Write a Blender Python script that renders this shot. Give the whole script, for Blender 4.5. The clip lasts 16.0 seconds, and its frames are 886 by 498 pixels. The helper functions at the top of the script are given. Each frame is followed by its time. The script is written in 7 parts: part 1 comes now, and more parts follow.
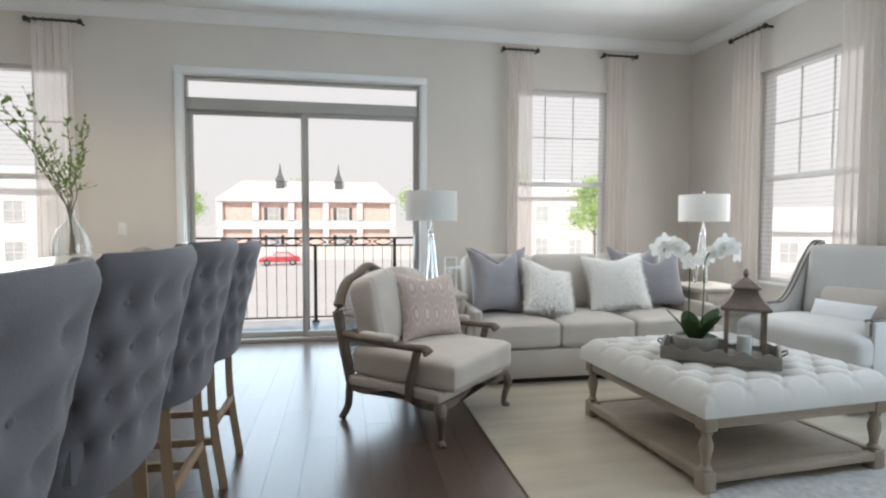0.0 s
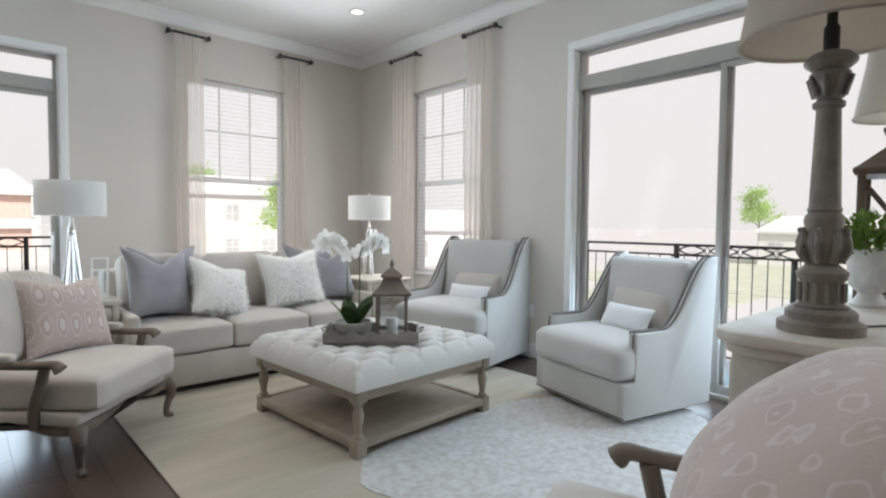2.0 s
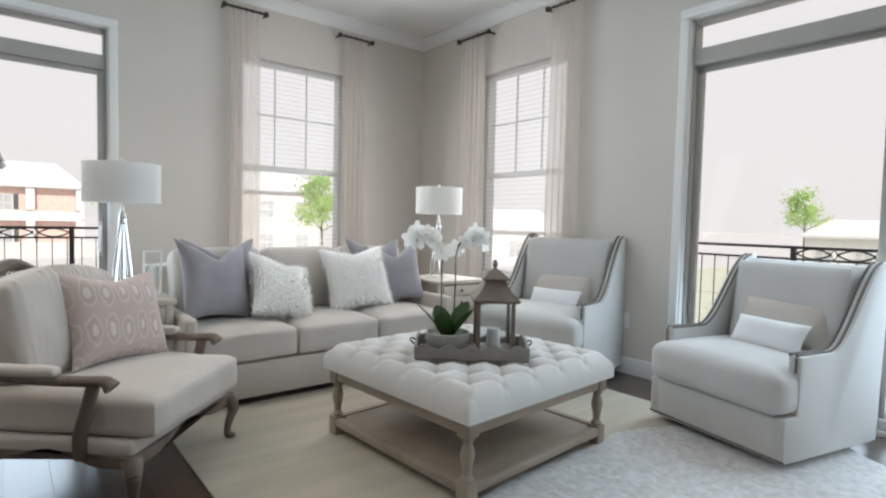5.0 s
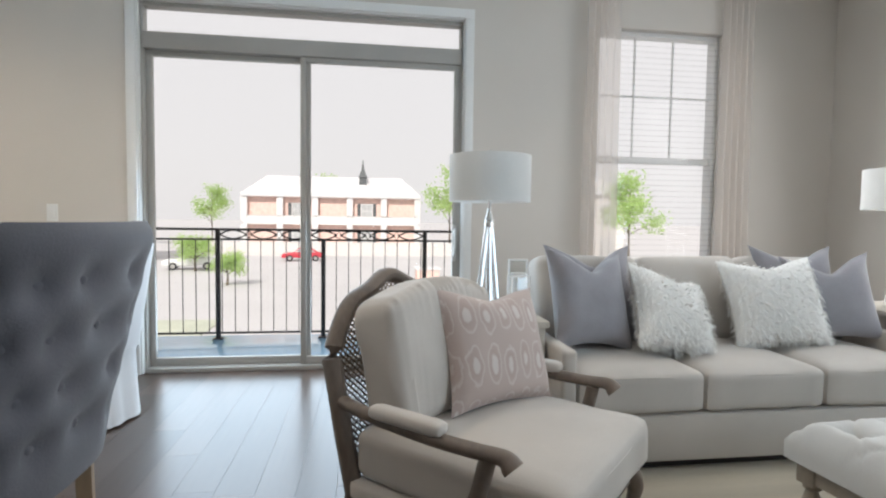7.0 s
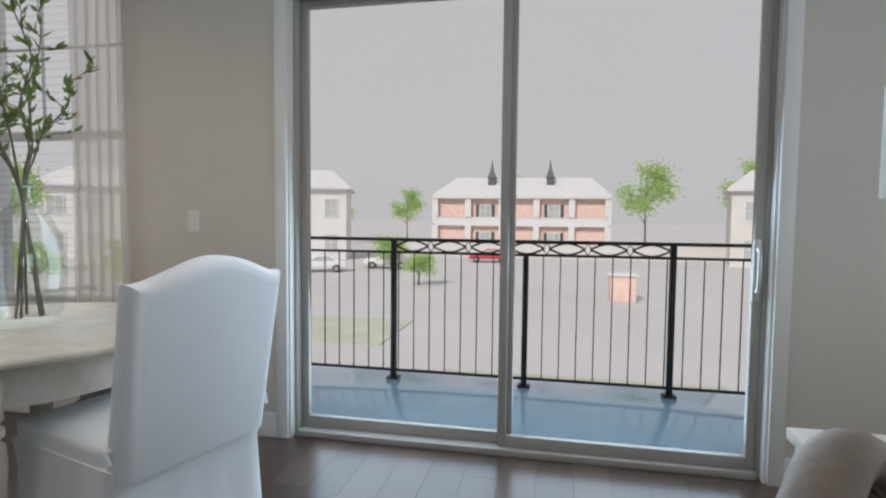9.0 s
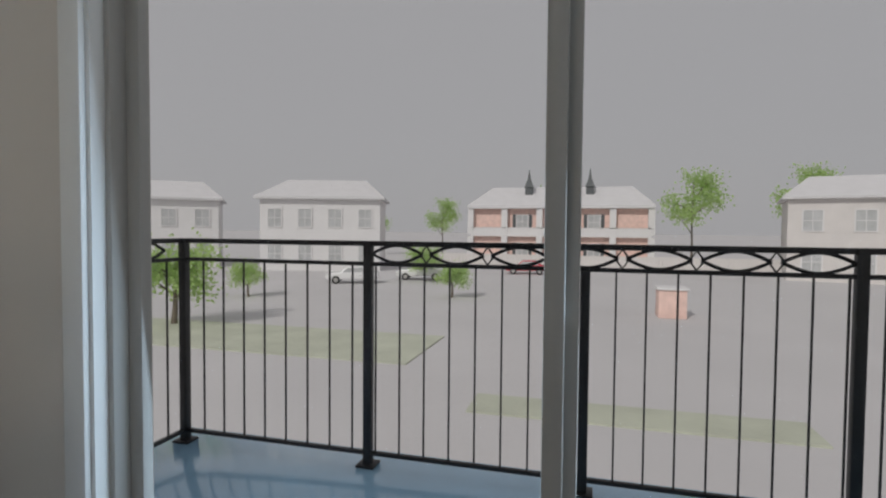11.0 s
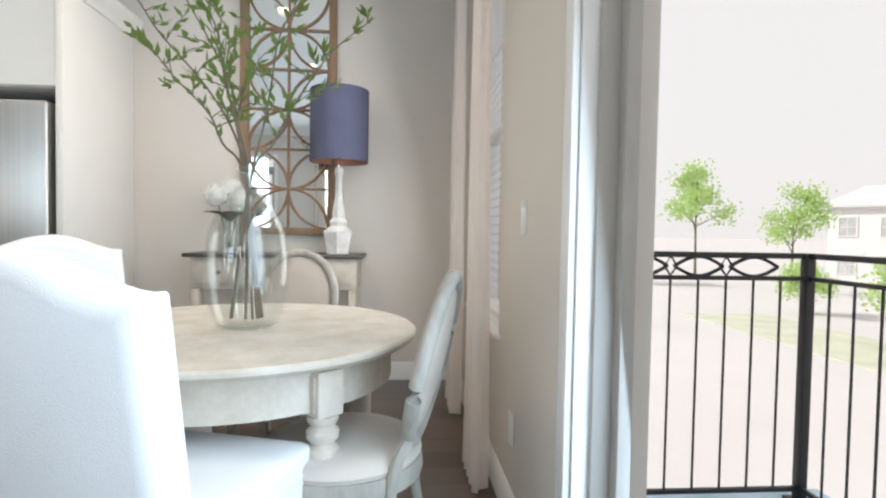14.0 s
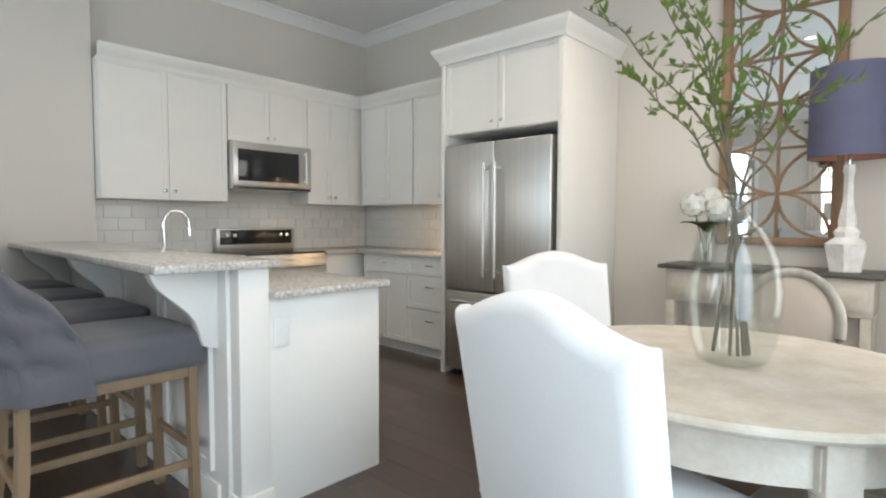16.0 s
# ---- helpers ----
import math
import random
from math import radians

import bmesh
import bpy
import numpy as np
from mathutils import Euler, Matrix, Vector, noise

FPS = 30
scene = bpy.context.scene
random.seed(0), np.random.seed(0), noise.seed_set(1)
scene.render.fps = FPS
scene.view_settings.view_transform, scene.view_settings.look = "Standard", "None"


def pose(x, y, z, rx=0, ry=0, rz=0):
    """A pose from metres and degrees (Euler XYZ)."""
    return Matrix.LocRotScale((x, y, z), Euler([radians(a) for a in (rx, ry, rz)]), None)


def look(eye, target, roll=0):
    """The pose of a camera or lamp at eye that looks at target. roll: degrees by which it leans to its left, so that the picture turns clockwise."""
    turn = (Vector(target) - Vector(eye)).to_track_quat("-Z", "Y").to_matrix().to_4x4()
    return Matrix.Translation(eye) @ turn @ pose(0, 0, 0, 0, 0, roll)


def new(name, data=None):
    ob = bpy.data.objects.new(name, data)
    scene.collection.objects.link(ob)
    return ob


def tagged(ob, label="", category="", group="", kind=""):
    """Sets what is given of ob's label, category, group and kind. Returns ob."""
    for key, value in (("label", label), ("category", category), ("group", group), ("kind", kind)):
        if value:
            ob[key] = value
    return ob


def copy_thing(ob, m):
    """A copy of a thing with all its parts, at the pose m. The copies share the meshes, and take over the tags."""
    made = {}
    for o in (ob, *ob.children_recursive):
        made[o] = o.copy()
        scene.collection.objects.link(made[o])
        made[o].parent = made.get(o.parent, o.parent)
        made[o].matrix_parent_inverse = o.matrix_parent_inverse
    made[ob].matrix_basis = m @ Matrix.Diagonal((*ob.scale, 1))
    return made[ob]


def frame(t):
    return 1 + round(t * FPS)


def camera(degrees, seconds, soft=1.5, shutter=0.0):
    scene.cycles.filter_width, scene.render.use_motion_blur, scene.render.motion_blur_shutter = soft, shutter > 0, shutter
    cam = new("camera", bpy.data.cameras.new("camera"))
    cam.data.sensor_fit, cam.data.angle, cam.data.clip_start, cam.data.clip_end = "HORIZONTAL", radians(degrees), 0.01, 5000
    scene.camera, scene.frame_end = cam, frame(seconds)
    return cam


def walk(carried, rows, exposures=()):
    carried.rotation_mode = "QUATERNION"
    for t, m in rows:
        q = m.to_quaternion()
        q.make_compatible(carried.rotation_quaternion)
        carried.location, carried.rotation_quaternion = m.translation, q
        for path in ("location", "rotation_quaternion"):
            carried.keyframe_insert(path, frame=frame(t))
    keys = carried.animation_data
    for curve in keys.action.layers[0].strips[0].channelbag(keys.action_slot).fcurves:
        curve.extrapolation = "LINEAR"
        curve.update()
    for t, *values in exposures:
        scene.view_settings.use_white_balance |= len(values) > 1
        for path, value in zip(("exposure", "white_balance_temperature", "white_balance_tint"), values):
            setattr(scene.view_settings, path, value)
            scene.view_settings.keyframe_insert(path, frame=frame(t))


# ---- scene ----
cam = camera(79.0, 16.0, soft=2.2)
PATH = [
    (0, (0.259, 0.379, 1.215), (0.628, 2.342, 1.117), 0.1),
    (0.5, (0.307, 0.331, 1.212), (1.021, 2.197, 1.115), 0.0),
    (1, (0.323, 0.29, 1.2), (1.312, 2.025, 1.107), 0.3),
    (1.5, (0.342, 0.246, 1.197), (1.535, 1.848, 1.104), 0.4),
    (2, (0.365, 0.221, 1.197), (1.711, 1.698, 1.104), 0.5),
    (2.5, (0.377, 0.214, 1.197), (1.834, 1.58, 1.106), 0.7),
    (3, (0.375, 0.266, 1.193), (1.893, 1.566, 1.101), 0.9),
    (5.5, (0.411, 1.117, 1.154), (1.464, 2.814, 1.049), 1.3),
    (6, (0.399, 1.35, 1.158), (1.158, 3.198, 1.047), 1.1),
    (6.5, (0.345, 1.621, 1.144), (0.829, 3.558, 1.034), 0.9),
    (7, (0.342, 1.933, 1.135), (0.625, 3.91, 1.028), 0.8),
    (7.5, (0.318, 2.269, 1.136), (0.407, 4.264, 1.032), 1.1),
    (8, (0.242, 2.631, 1.14), (0.134, 4.626, 1.033), 0.8),
    (8.5, (0.179, 3.011, 1.16), (-0.068, 4.993, 1.047), 0.8),
    (9, (0.104, 3.391, 1.177), (-0.29, 5.349, 1.065), 0.6),
    (11.5, (-0.099, 5.182, 1.076), (-0.714, 7.084, 1.019), 0.4),
    (12, (-0.152, 5.318, 1.086), (-0.995, 7.132, 1.028), 0.5),
    (12.5, (-0.164, 5.417, 1.094), (-1.36, 7.019, 1.032), 0.9),
    (13, (-0.133, 5.484, 1.09), (-1.724, 6.694, 1.016), 1.1),
    (13.5, (-0.067, 5.546, 1.096), (-1.945, 6.229, 1.021), 0.5),
    (14, (0.043, 5.557, 1.099), (-1.949, 5.719, 1.032), 1.0),
    (14.5, (0.084, 5.568, 1.152), (-1.89, 5.257, 1.06), 0.9),
    (15, (0.082, 5.571, 1.192), (-1.786, 4.865, 1.085), 0.5),
    (15.5, (0.064, 5.518, 1.199), (-1.647, 4.488, 1.092), 0.4),
    (16, (0.013, 5.504, 1.201), (-1.458, 4.154, 1.097), 0.2),
]
EXPOSURES = [(0, -0.23, 6600, 10), (8.2, -0.29, 6550, 10), (9.0, -0.93, 6380, 10), (11.3, -1.52, 6400, 10), (12.9, -1.52, 6400, 10), (13.5, -1.27, 6480, 10), (14.0, -0.16, 6600, 10), (14.6, -0.04, 6700, 10), (15.2, -0.16, 6850, 10), (16.0, -0.26, 6900, 10)]
walk(cam, [(t, look(eye, target, roll)) for t, eye, target, roll in PATH], EXPOSURES)

# ---------------------------------------------------------------- light
world = bpy.data.worlds.new("sky")
scene.world = world
world.use_nodes = True
wn = world.node_tree
sky = wn.nodes.new("ShaderNodeTexSky")
sky.sky_type, sky.sun_disc = "NISHITA", False
sky.sun_elevation, sky.sun_rotation = radians(38), radians(198)
sky.air_density, sky.dust_density = 1.0, 4.0
haze = wn.nodes.new("ShaderNodeBackground")
haze.inputs[0].default_value, haze.inputs[1].default_value = (1.0, 0.978, 0.985, 1), 0.985
clear = wn.nodes["Background"]
clear.inputs[1].default_value = 0.008
both = wn.nodes.new("ShaderNodeAddShader")
wn.links.new(sky.outputs[0], clear.inputs[0])
wn.links.new(clear.outputs[0], both.inputs[0])
wn.links.new(haze.outputs[0], both.inputs[1])
wn.links.new(both.outputs[0], wn.nodes["World Output"].inputs[0])

sun = new("sun", bpy.data.lights.new("sun", "SUN"))
sun.data.energy, sun.data.angle, sun.data.color = 4.2, radians(0.8), (1.0, 0.96, 0.9)
sun.matrix_basis = look((0, 0, 0), (0.25, 0.75, -0.62))


def sky_lamp(x, y, z, target, w, h, power, colour=(0.93, 0.97, 1.0)):
    ob = new("sky_lamp", bpy.data.lights.new("sky_lamp", "AREA"))
    ob.data.shape, ob.data.size, ob.data.size_y, ob.data.energy, ob.data.color = "RECTANGLE", w, h, power, colour
    ob.matrix_basis = look((x, y, z), target)
    return ob


# daylight entering the openings
DAY = 0.60
BLUE = (0.61, 0.815, 1.0)
sky_lamp(-0.07, 6.02, 1.36, (-0.07, 4.0, 1.1), 2.2, 2.5, 130 * DAY, BLUE)
sky_lamp(4.18, 1.62, 1.36, (2.0, 1.62, 1.1), 2.2, 2.5, 130 * DAY, BLUE)
sky_lamp(2.66, 5.68, 1.64, (2.66, 4.0, 1.3), 0.93, 1.9, 40 * DAY)
sky_lamp(-2.76, 5.68, 1.64, (-2.76, 4.0, 1.3), 0.93, 1.9, 40 * DAY)
sky_lamp(3.85, 4.45, 1.64, (2.0, 4.45, 1.3), 0.95, 1.9, 40 * DAY)
sky_lamp(4.13, -1.15, 1.64, (2.0, -1.15, 1.3), 1.35, 1.9, 60 * DAY)
DOWNLIGHT = 10.0

# ---------------------------------------------------------------- helpers
def part(name, bm, material, parent=None, label="", smooth=True, kind=""):
    """Links a bmesh as one mesh object under a thing or a part."""
    me = bpy.data.meshes.new(name)
    bm.normal_update()
    bm.to_mesh(me)
    bm.free()
    if smooth:
        for p in me.polygons:
            p.use_smooth = True
        me.set_sharp_from_angle(angle=radians(40))
    me.materials.append(material)
    ob = new(name, me)
    if parent is not None:
        ob.parent = parent
    if label or kind:
        tagged(ob, label=label, kind=kind)
    return ob


def thing(name, m, label, category, group="", kind=""):
    ob = new(name)
    ob.empty_display_size = 0.1
    ob.matrix_basis = m
    return tagged(ob, label, category, group, kind)


def shared(name, mesh_ob, parent, m):
    """Another object on the mesh of mesh_ob."""
    ob = new(name, mesh_ob.data)
    ob.parent = parent
    ob.matrix_basis = m
    return ob


def box(x0, x1, y0, y1, z0, z1, bevel=0.0, seg=2, bm=None):
    own = bmesh.new()
    bmesh.ops.create_cube(own, size=1.0, matrix=Matrix.LocRotScale(((x0 + x1) / 2, (y0 + y1) / 2, (z0 + z1) / 2), None, (abs(x1 - x0), abs(y1 - y0), abs(z1 - z0))))
    if bevel:
        bmesh.ops.bevel(own, geom=own.edges[:], offset=bevel, segments=seg, affect="EDGES", profile=0.5)
    return merged(bm, own)


def merged(bm, own, m=None):
    if m is not None:
        bmesh.ops.transform(own, matrix=m, verts=own.verts)
    if bm is None:
        return own
    me = bpy.data.meshes.new("tmp")
    own.to_mesh(me)
    own.free()
    bm.from_mesh(me)
    bpy.data.meshes.remove(me)
    return bm


def lathe(profile, n=24, m=None, bm=None):
    """A turned body from (radius, height) pairs."""
    own = bmesh.new()
    rings = []
    for r, z in profile:
        rings.append([own.verts.new((max(r, 1e-4) * math.cos(2 * math.pi * i / n), max(r, 1e-4) * math.sin(2 * math.pi * i / n), z)) for i in range(n)])
    for a, b in zip(rings, rings[1:]):
        for i in range(n):
            own.faces.new((a[i], a[(i + 1) % n], b[(i + 1) % n], b[i]))
    own.faces.new(rings[0][::-1])
    own.faces.new(rings[-1])
    return merged(bm, own, m)


def tube(points, radius, n=10, bm=None, closed=False, flat=1.0):
    """A swept round bar; radius may be a number or one for each point."""
    own = bmesh.new()
    pts = [Vector(p) for p in points]
    rad = radius if hasattr(radius, "__len__") else [radius] * len(pts)
    rings = []
    up = Vector((0.13, 0.21, 0.97)).normalized()
    for i, p in enumerate(pts):
        if closed:
            d = pts[(i + 1) % len(pts)] - pts[i - 1]
        else:
            d = pts[min(i + 1, len(pts) - 1)] - pts[max(i - 1, 0)]
        d.normalize()
        u = d.cross(up)
        if u.length < 0.05:
            u = d.cross(Vector((1, 0, 0)))
        u.normalize()
        v = d.cross(u)
        rings.append([own.verts.new(p + rad[i] * (u * math.cos(2 * math.pi * k / n) + v * flat * math.sin(2 * math.pi * k / n))) for k in range(n)])
    pairs = list(zip(rings, rings[1:])) + ([(rings[-1], rings[0])] if closed else [])
    for a, b in pairs:
        for k in range(n):
            own.faces.new((a[k], a[(k + 1) % n], b[(k + 1) % n], b[k]))
    if not closed:
        own.faces.new(rings[0][::-1])
        own.faces.new(rings[-1])
    bmesh.ops.recalc_face_normals(own, faces=own.faces)
    return merged(bm, own)


def curve_points(points, n=6):
    """Points of a smooth line through the given ones."""
    p = [Vector(q) for q in points]
    p = [2 * p[0] - p[1]] + p + [2 * p[-1] - p[-2]]
    out = []
    for i in range(1, len(p) - 2):
        for k in range(n):
            t = k / n
            out.append(0.5 * (2 * p[i] + (p[i + 1] - p[i - 1]) * t + (2 * p[i - 1] - 5 * p[i] + 4 * p[i + 1] - p[i + 2]) * t * t + (3 * p[i] - p[i - 1] - 3 * p[i + 1] + p[i + 2]) * t ** 3))
    out.append(p[-2])
    return out


def cushion(w, d, h, edge=0.35, n=14, crown=0.0, m=None, bm=None, wrinkle=0.0, seed=0):
    """A stuffed block w x d x h standing on z = 0: rounded sides, a crowned top, soft unevenness."""
    own = bmesh.new()
    bmesh.ops.create_cube(own, size=2.0)
    bmesh.ops.subdivide_edges(own, edges=own.edges[:], cuts=n, use_grid_fill=True)
    e = edge
    for v in own.verts:
        c = Vector(v.co)
        q = Vector()
        for a, s in ((0, w), (1, d), (2, h)):
            lim = max(s / 2 - e * min(w, d, h) / 2 * 2 * 0.5, 0.0)
            q[a] = max(-lim, min(lim, c[a] * s / 2))
        off = Vector((c.x * w / 2, c.y * d / 2, c.z * h / 2)) - q
        r = e * min(w, d, h) / 2
        if off.length > 1e-9:
            q = q + off.normalized() * r
        fall = max(0.0, 1 - c.x * c.x) * max(0.0, 1 - c.y * c.y)
        q.z += crown * fall * (1 if c.z > 0 else 0) * abs(c.z)
        if wrinkle:
            q += Vector((1, 1, 1)) * wrinkle * noise.noise(q * 7 + Vector((seed, seed * 2, 0)))
        v.co = q + Vector((0, 0, h / 2))
    return merged(bm, own, m)


def pillow(w, h, t, m=None, n=18, pinch=0.12, seed=0, wrinkle=0.006, chop=0.0):
    """A scatter cushion w x h, t thick, standing in the xz plane with drawn-out corners; chop dents its top."""
    own = bmesh.new()
    for side in (-1, 1):
        grid = {}
        for i in range(n + 1):
            for k in range(n + 1):
                u, v = 2 * i / n - 1, 2 * k / n - 1
                f = max(0.0, (1 - abs(u) ** 2.6) * (1 - abs(v) ** 2.6)) ** 0.55
                x = u * w / 2 * (1 - pinch * (1 - v * v) * abs(u) ** 3)
                z = v * h / 2 * (1 - pinch * (1 - u * u) * abs(v) ** 3)
                y = side * t / 2 * f
                z -= chop * h * math.exp(-(u / 0.42) ** 2) * max(0.0, (v + 0.4) / 1.4) ** 2
                wob = wrinkle * noise.noise(Vector((x * 6 + seed, z * 6, side * 3.1 + seed))) * (0.3 + f)
                grid[i, k] = own.verts.new((x, y + wob * side, z + h / 2))
        for i in range(n):
            for k in range(n):
                q = (grid[i, k], grid[i + 1, k], grid[i + 1, k + 1], grid[i, k + 1])
                own.faces.new(q if side < 0 else q[::-1])
    bmesh.ops.remove_doubles(own, verts=own.verts, dist=0.0005)
    return merged(None, own, m)


def loft(sections, bm=None, caps=True):
    """Skins equal rings of points into one body."""
    own = bmesh.new()
    rings = [[own.verts.new(p) for p in s] for s in sections]
    n = len(rings[0])
    for a, b in zip(rings, rings[1:]):
        for k in range(n):
            own.faces.new((a[k], a[(k + 1) % n], b[(k + 1) % n], b[k]))
    if caps:
        own.faces.new(rings[0][::-1])
        own.faces.new(rings[-1])
    bmesh.ops.recalc_face_normals(own, faces=own.faces)
    return merged(bm, own)


def slab(outline, z0, z1, bevel=0.0, bm=None, axis="z"):
    """A plate from an outline; axis names the direction of its thickness."""
    own = bmesh.new()
    put = {"z": lambda a, b, c: (a, b, c), "y": lambda a, b, c: (a, c, b), "x": lambda a, b, c: (c, a, b)}[axis]
    lo = [own.verts.new(put(a, b, z0)) for a, b in outline]
    hi = [own.verts.new(put(a, b, z1)) for a, b in outline]
    n = len(lo)
    own.faces.new(lo[::-1])
    own.faces.new(hi)
    for k in range(n):
        own.faces.new((lo[k], lo[(k + 1) % n], hi[(k + 1) % n], hi[k]))
    bmesh.ops.recalc_face_normals(own, faces=own.faces)
    if bevel:
        rim = [e for e in own.edges if len(e.link_faces) == 2 and e.calc_face_angle(0) > 0.6]
        bmesh.ops.bevel(own, geom=rim, offset=bevel, segments=2, affect="EDGES", profile=0.5)
    return merged(bm, own)


def circle(r, n=32, cx=0.0, cy=0.0):
    return [(cx + r * math.cos(2 * math.pi * i / n), cy + r * math.sin(2 * math.pi * i / n)) for i in range(n)]


# ---------------------------------------------------------------- materials
def material(name, colour, rough=0.6, metal=0.0, scale=6.0, vary=0.12, fine=60.0, bump=0.15, stretch=(1, 1, 1), sheen=0.0, spec=0.5, coat=0.0, bump_dist=0.004, second=None, amount=0.5):
    """Two scales of colour variation and a fine relief over a plain surface."""
    m = bpy.data.materials.new(name)
    m.use_nodes = True
    nt = m.node_tree
    b = nt.nodes["Principled BSDF"]
    tc = nt.nodes.new("ShaderNodeTexCoord")
    mp = nt.nodes.new("ShaderNodeMapping")
    mp.inputs["Scale"].default_value = stretch
    nt.links.new(tc.outputs["Object"], mp.inputs["Vector"])
    n1 = nt.nodes.new("ShaderNodeTexNoise")
    n1.inputs["Scale"].default_value = scale
    n1.inputs["Detail"].default_value = 5
    n2 = nt.nodes.new("ShaderNodeTexNoise")
    n2.inputs["Scale"].default_value = fine
    n2.inputs["Detail"].default_value = 3
    nt.links.new(mp.outputs[0], n1.inputs["Vector"])
    nt.links.new(mp.outputs[0], n2.inputs["Vector"])
    ramp = nt.nodes.new("ShaderNodeValToRGB")
    c = Vector(colour)
    other = Vector(second) if second else c * (1 - vary)
    ramp.color_ramp.elements[0].color = (*(other if second else c * (1 - vary)), 1)
    ramp.color_ramp.elements[1].color = (*(c if second else c * (1 + vary * 0.6)), 1)
    ramp.color_ramp.elements[0].position, ramp.color_ramp.elements[1].position = 0.5 - amount / 2, 0.5 + amount / 2
    nt.links.new(n1.outputs["Fac"], ramp.inputs[0])
    mix = nt.nodes.new("ShaderNodeMix")
    mix.data_type, mix.blend_type = "RGBA", "MULTIPLY"
    mix.inputs[0].default_value = min(1.0, vary * 2.2)
    nt.links.new(ramp.outputs[0], mix.inputs[6])
    nt.links.new(n2.outputs["Color"], mix.inputs[7])
    grey = nt.nodes.new("ShaderNodeMapRange")
    grey.inputs[3].default_value, grey.inputs[4].default_value = 0.7, 1.25
    nt.links.new(n2.outputs["Fac"], grey.inputs[0])
    nt.links.new(grey.outputs[0], mix.inputs[7])
    nt.links.new(mix.outputs[2], b.inputs["Base Color"])
    b.inputs["Roughness"].default_value = rough
    b.inputs["Metallic"].default_value = metal
    b.inputs["Specular IOR Level"].default_value = spec
    b.inputs["Sheen Weight"].default_value = sheen
    b.inputs["Coat Weight"].default_value = coat
    b.inputs["Coat Roughness"].default_value = 0.2
    if bump:
        bp = nt.nodes.new("ShaderNodeBump")
        bp.inputs["Strength"].default_value = bump
        bp.inputs["Distance"].default_value = bump_dist
        nt.links.new(n2.outputs["Fac"], bp.inputs["Height"])
        nt.links.new(bp.outputs[0], b.inputs["Normal"])
    return m


def add_random(m, spread=0.25):
    """Lets each piece of its own differ a little in tone."""
    nt = m.node_tree
    b = nt.nodes["Principled BSDF"]
    src = b.inputs["Base Color"].links[0].from_socket
    info = nt.nodes.new("ShaderNodeObjectInfo")
    rng = nt.nodes.new("ShaderNodeMapRange")
    rng.inputs[3].default_value, rng.inputs[4].default_value = 1 - spread, 1 + spread
    nt.links.new(info.outputs["Random"], rng.inputs[0])
    hsv = nt.nodes.new("ShaderNodeHueSaturation")
    nt.links.new(rng.outputs[0], hsv.inputs["Value"])
    nt.links.new(src, hsv.inputs["Color"])
    nt.links.new(hsv.outputs[0], b.inputs["Base Color"])
    return m


def see_through(name, colour, share, rough=0.9):
    """A thin cloth or leaf that lets a share of the light through."""
    m = material(name, colour, rough, scale=5, vary=0.08, fine=160, bump=0.1, stretch=(1, 1, 0.3))
    nt = m.node_tree
    b, out = nt.nodes["Principled BSDF"], nt.nodes["Material Output"]
    tr = nt.nodes.new("ShaderNodeBsdfTranslucent")
    tr.inputs[0].default_value = (*colour, 1)
    clear = nt.nodes.new("ShaderNodeBsdfTransparent")
    a, c = nt.nodes.new("ShaderNodeMixShader"), nt.nodes.new("ShaderNodeMixShader")
    a.inputs[0].default_value, c.inputs[0].default_value = 0.5, share
    nt.links.new(b.outputs[0], a.inputs[1])
    nt.links.new(tr.outputs[0], a.inputs[2])
    nt.links.new(a.outputs[0], c.inputs[1])
    nt.links.new(clear.outputs[0], c.inputs[2])
    nt.links.new(c.outputs[0], out.inputs[0])
    return m


def glow(name, colour, strength):
    m = bpy.data.materials.new(name)
    m.use_nodes = True
    nt = m.node_tree
    e = nt.nodes.new("ShaderNodeEmission")
    e.inputs[0].default_value, e.inputs[1].default_value = (*colour, 1), strength
    nt.links.new(e.outputs[0], nt.nodes["Material Output"].inputs[0])
    return m


def glass(name, tint=(1, 1, 1), clear=0.993, rough=0.0):
    """A thin pane: mostly clear, a little mirror."""
    m = bpy.data.materials.new(name)
    m.use_nodes = True
    nt = m.node_tree
    t, g, x = nt.nodes.new("ShaderNodeBsdfTransparent"), nt.nodes.new("ShaderNodeBsdfGlossy"), nt.nodes.new("ShaderNodeMixShader")
    t.inputs[0].default_value = (*tint, 1)
    g.inputs["Roughness"].default_value = rough
    x.inputs[0].default_value = 1 - clear
    nt.links.new(t.outputs[0], x.inputs[1])
    nt.links.new(g.outputs[0], x.inputs[2])
    nt.links.new(x.outputs[0], nt.nodes["Material Output"].inputs[0])
    return m


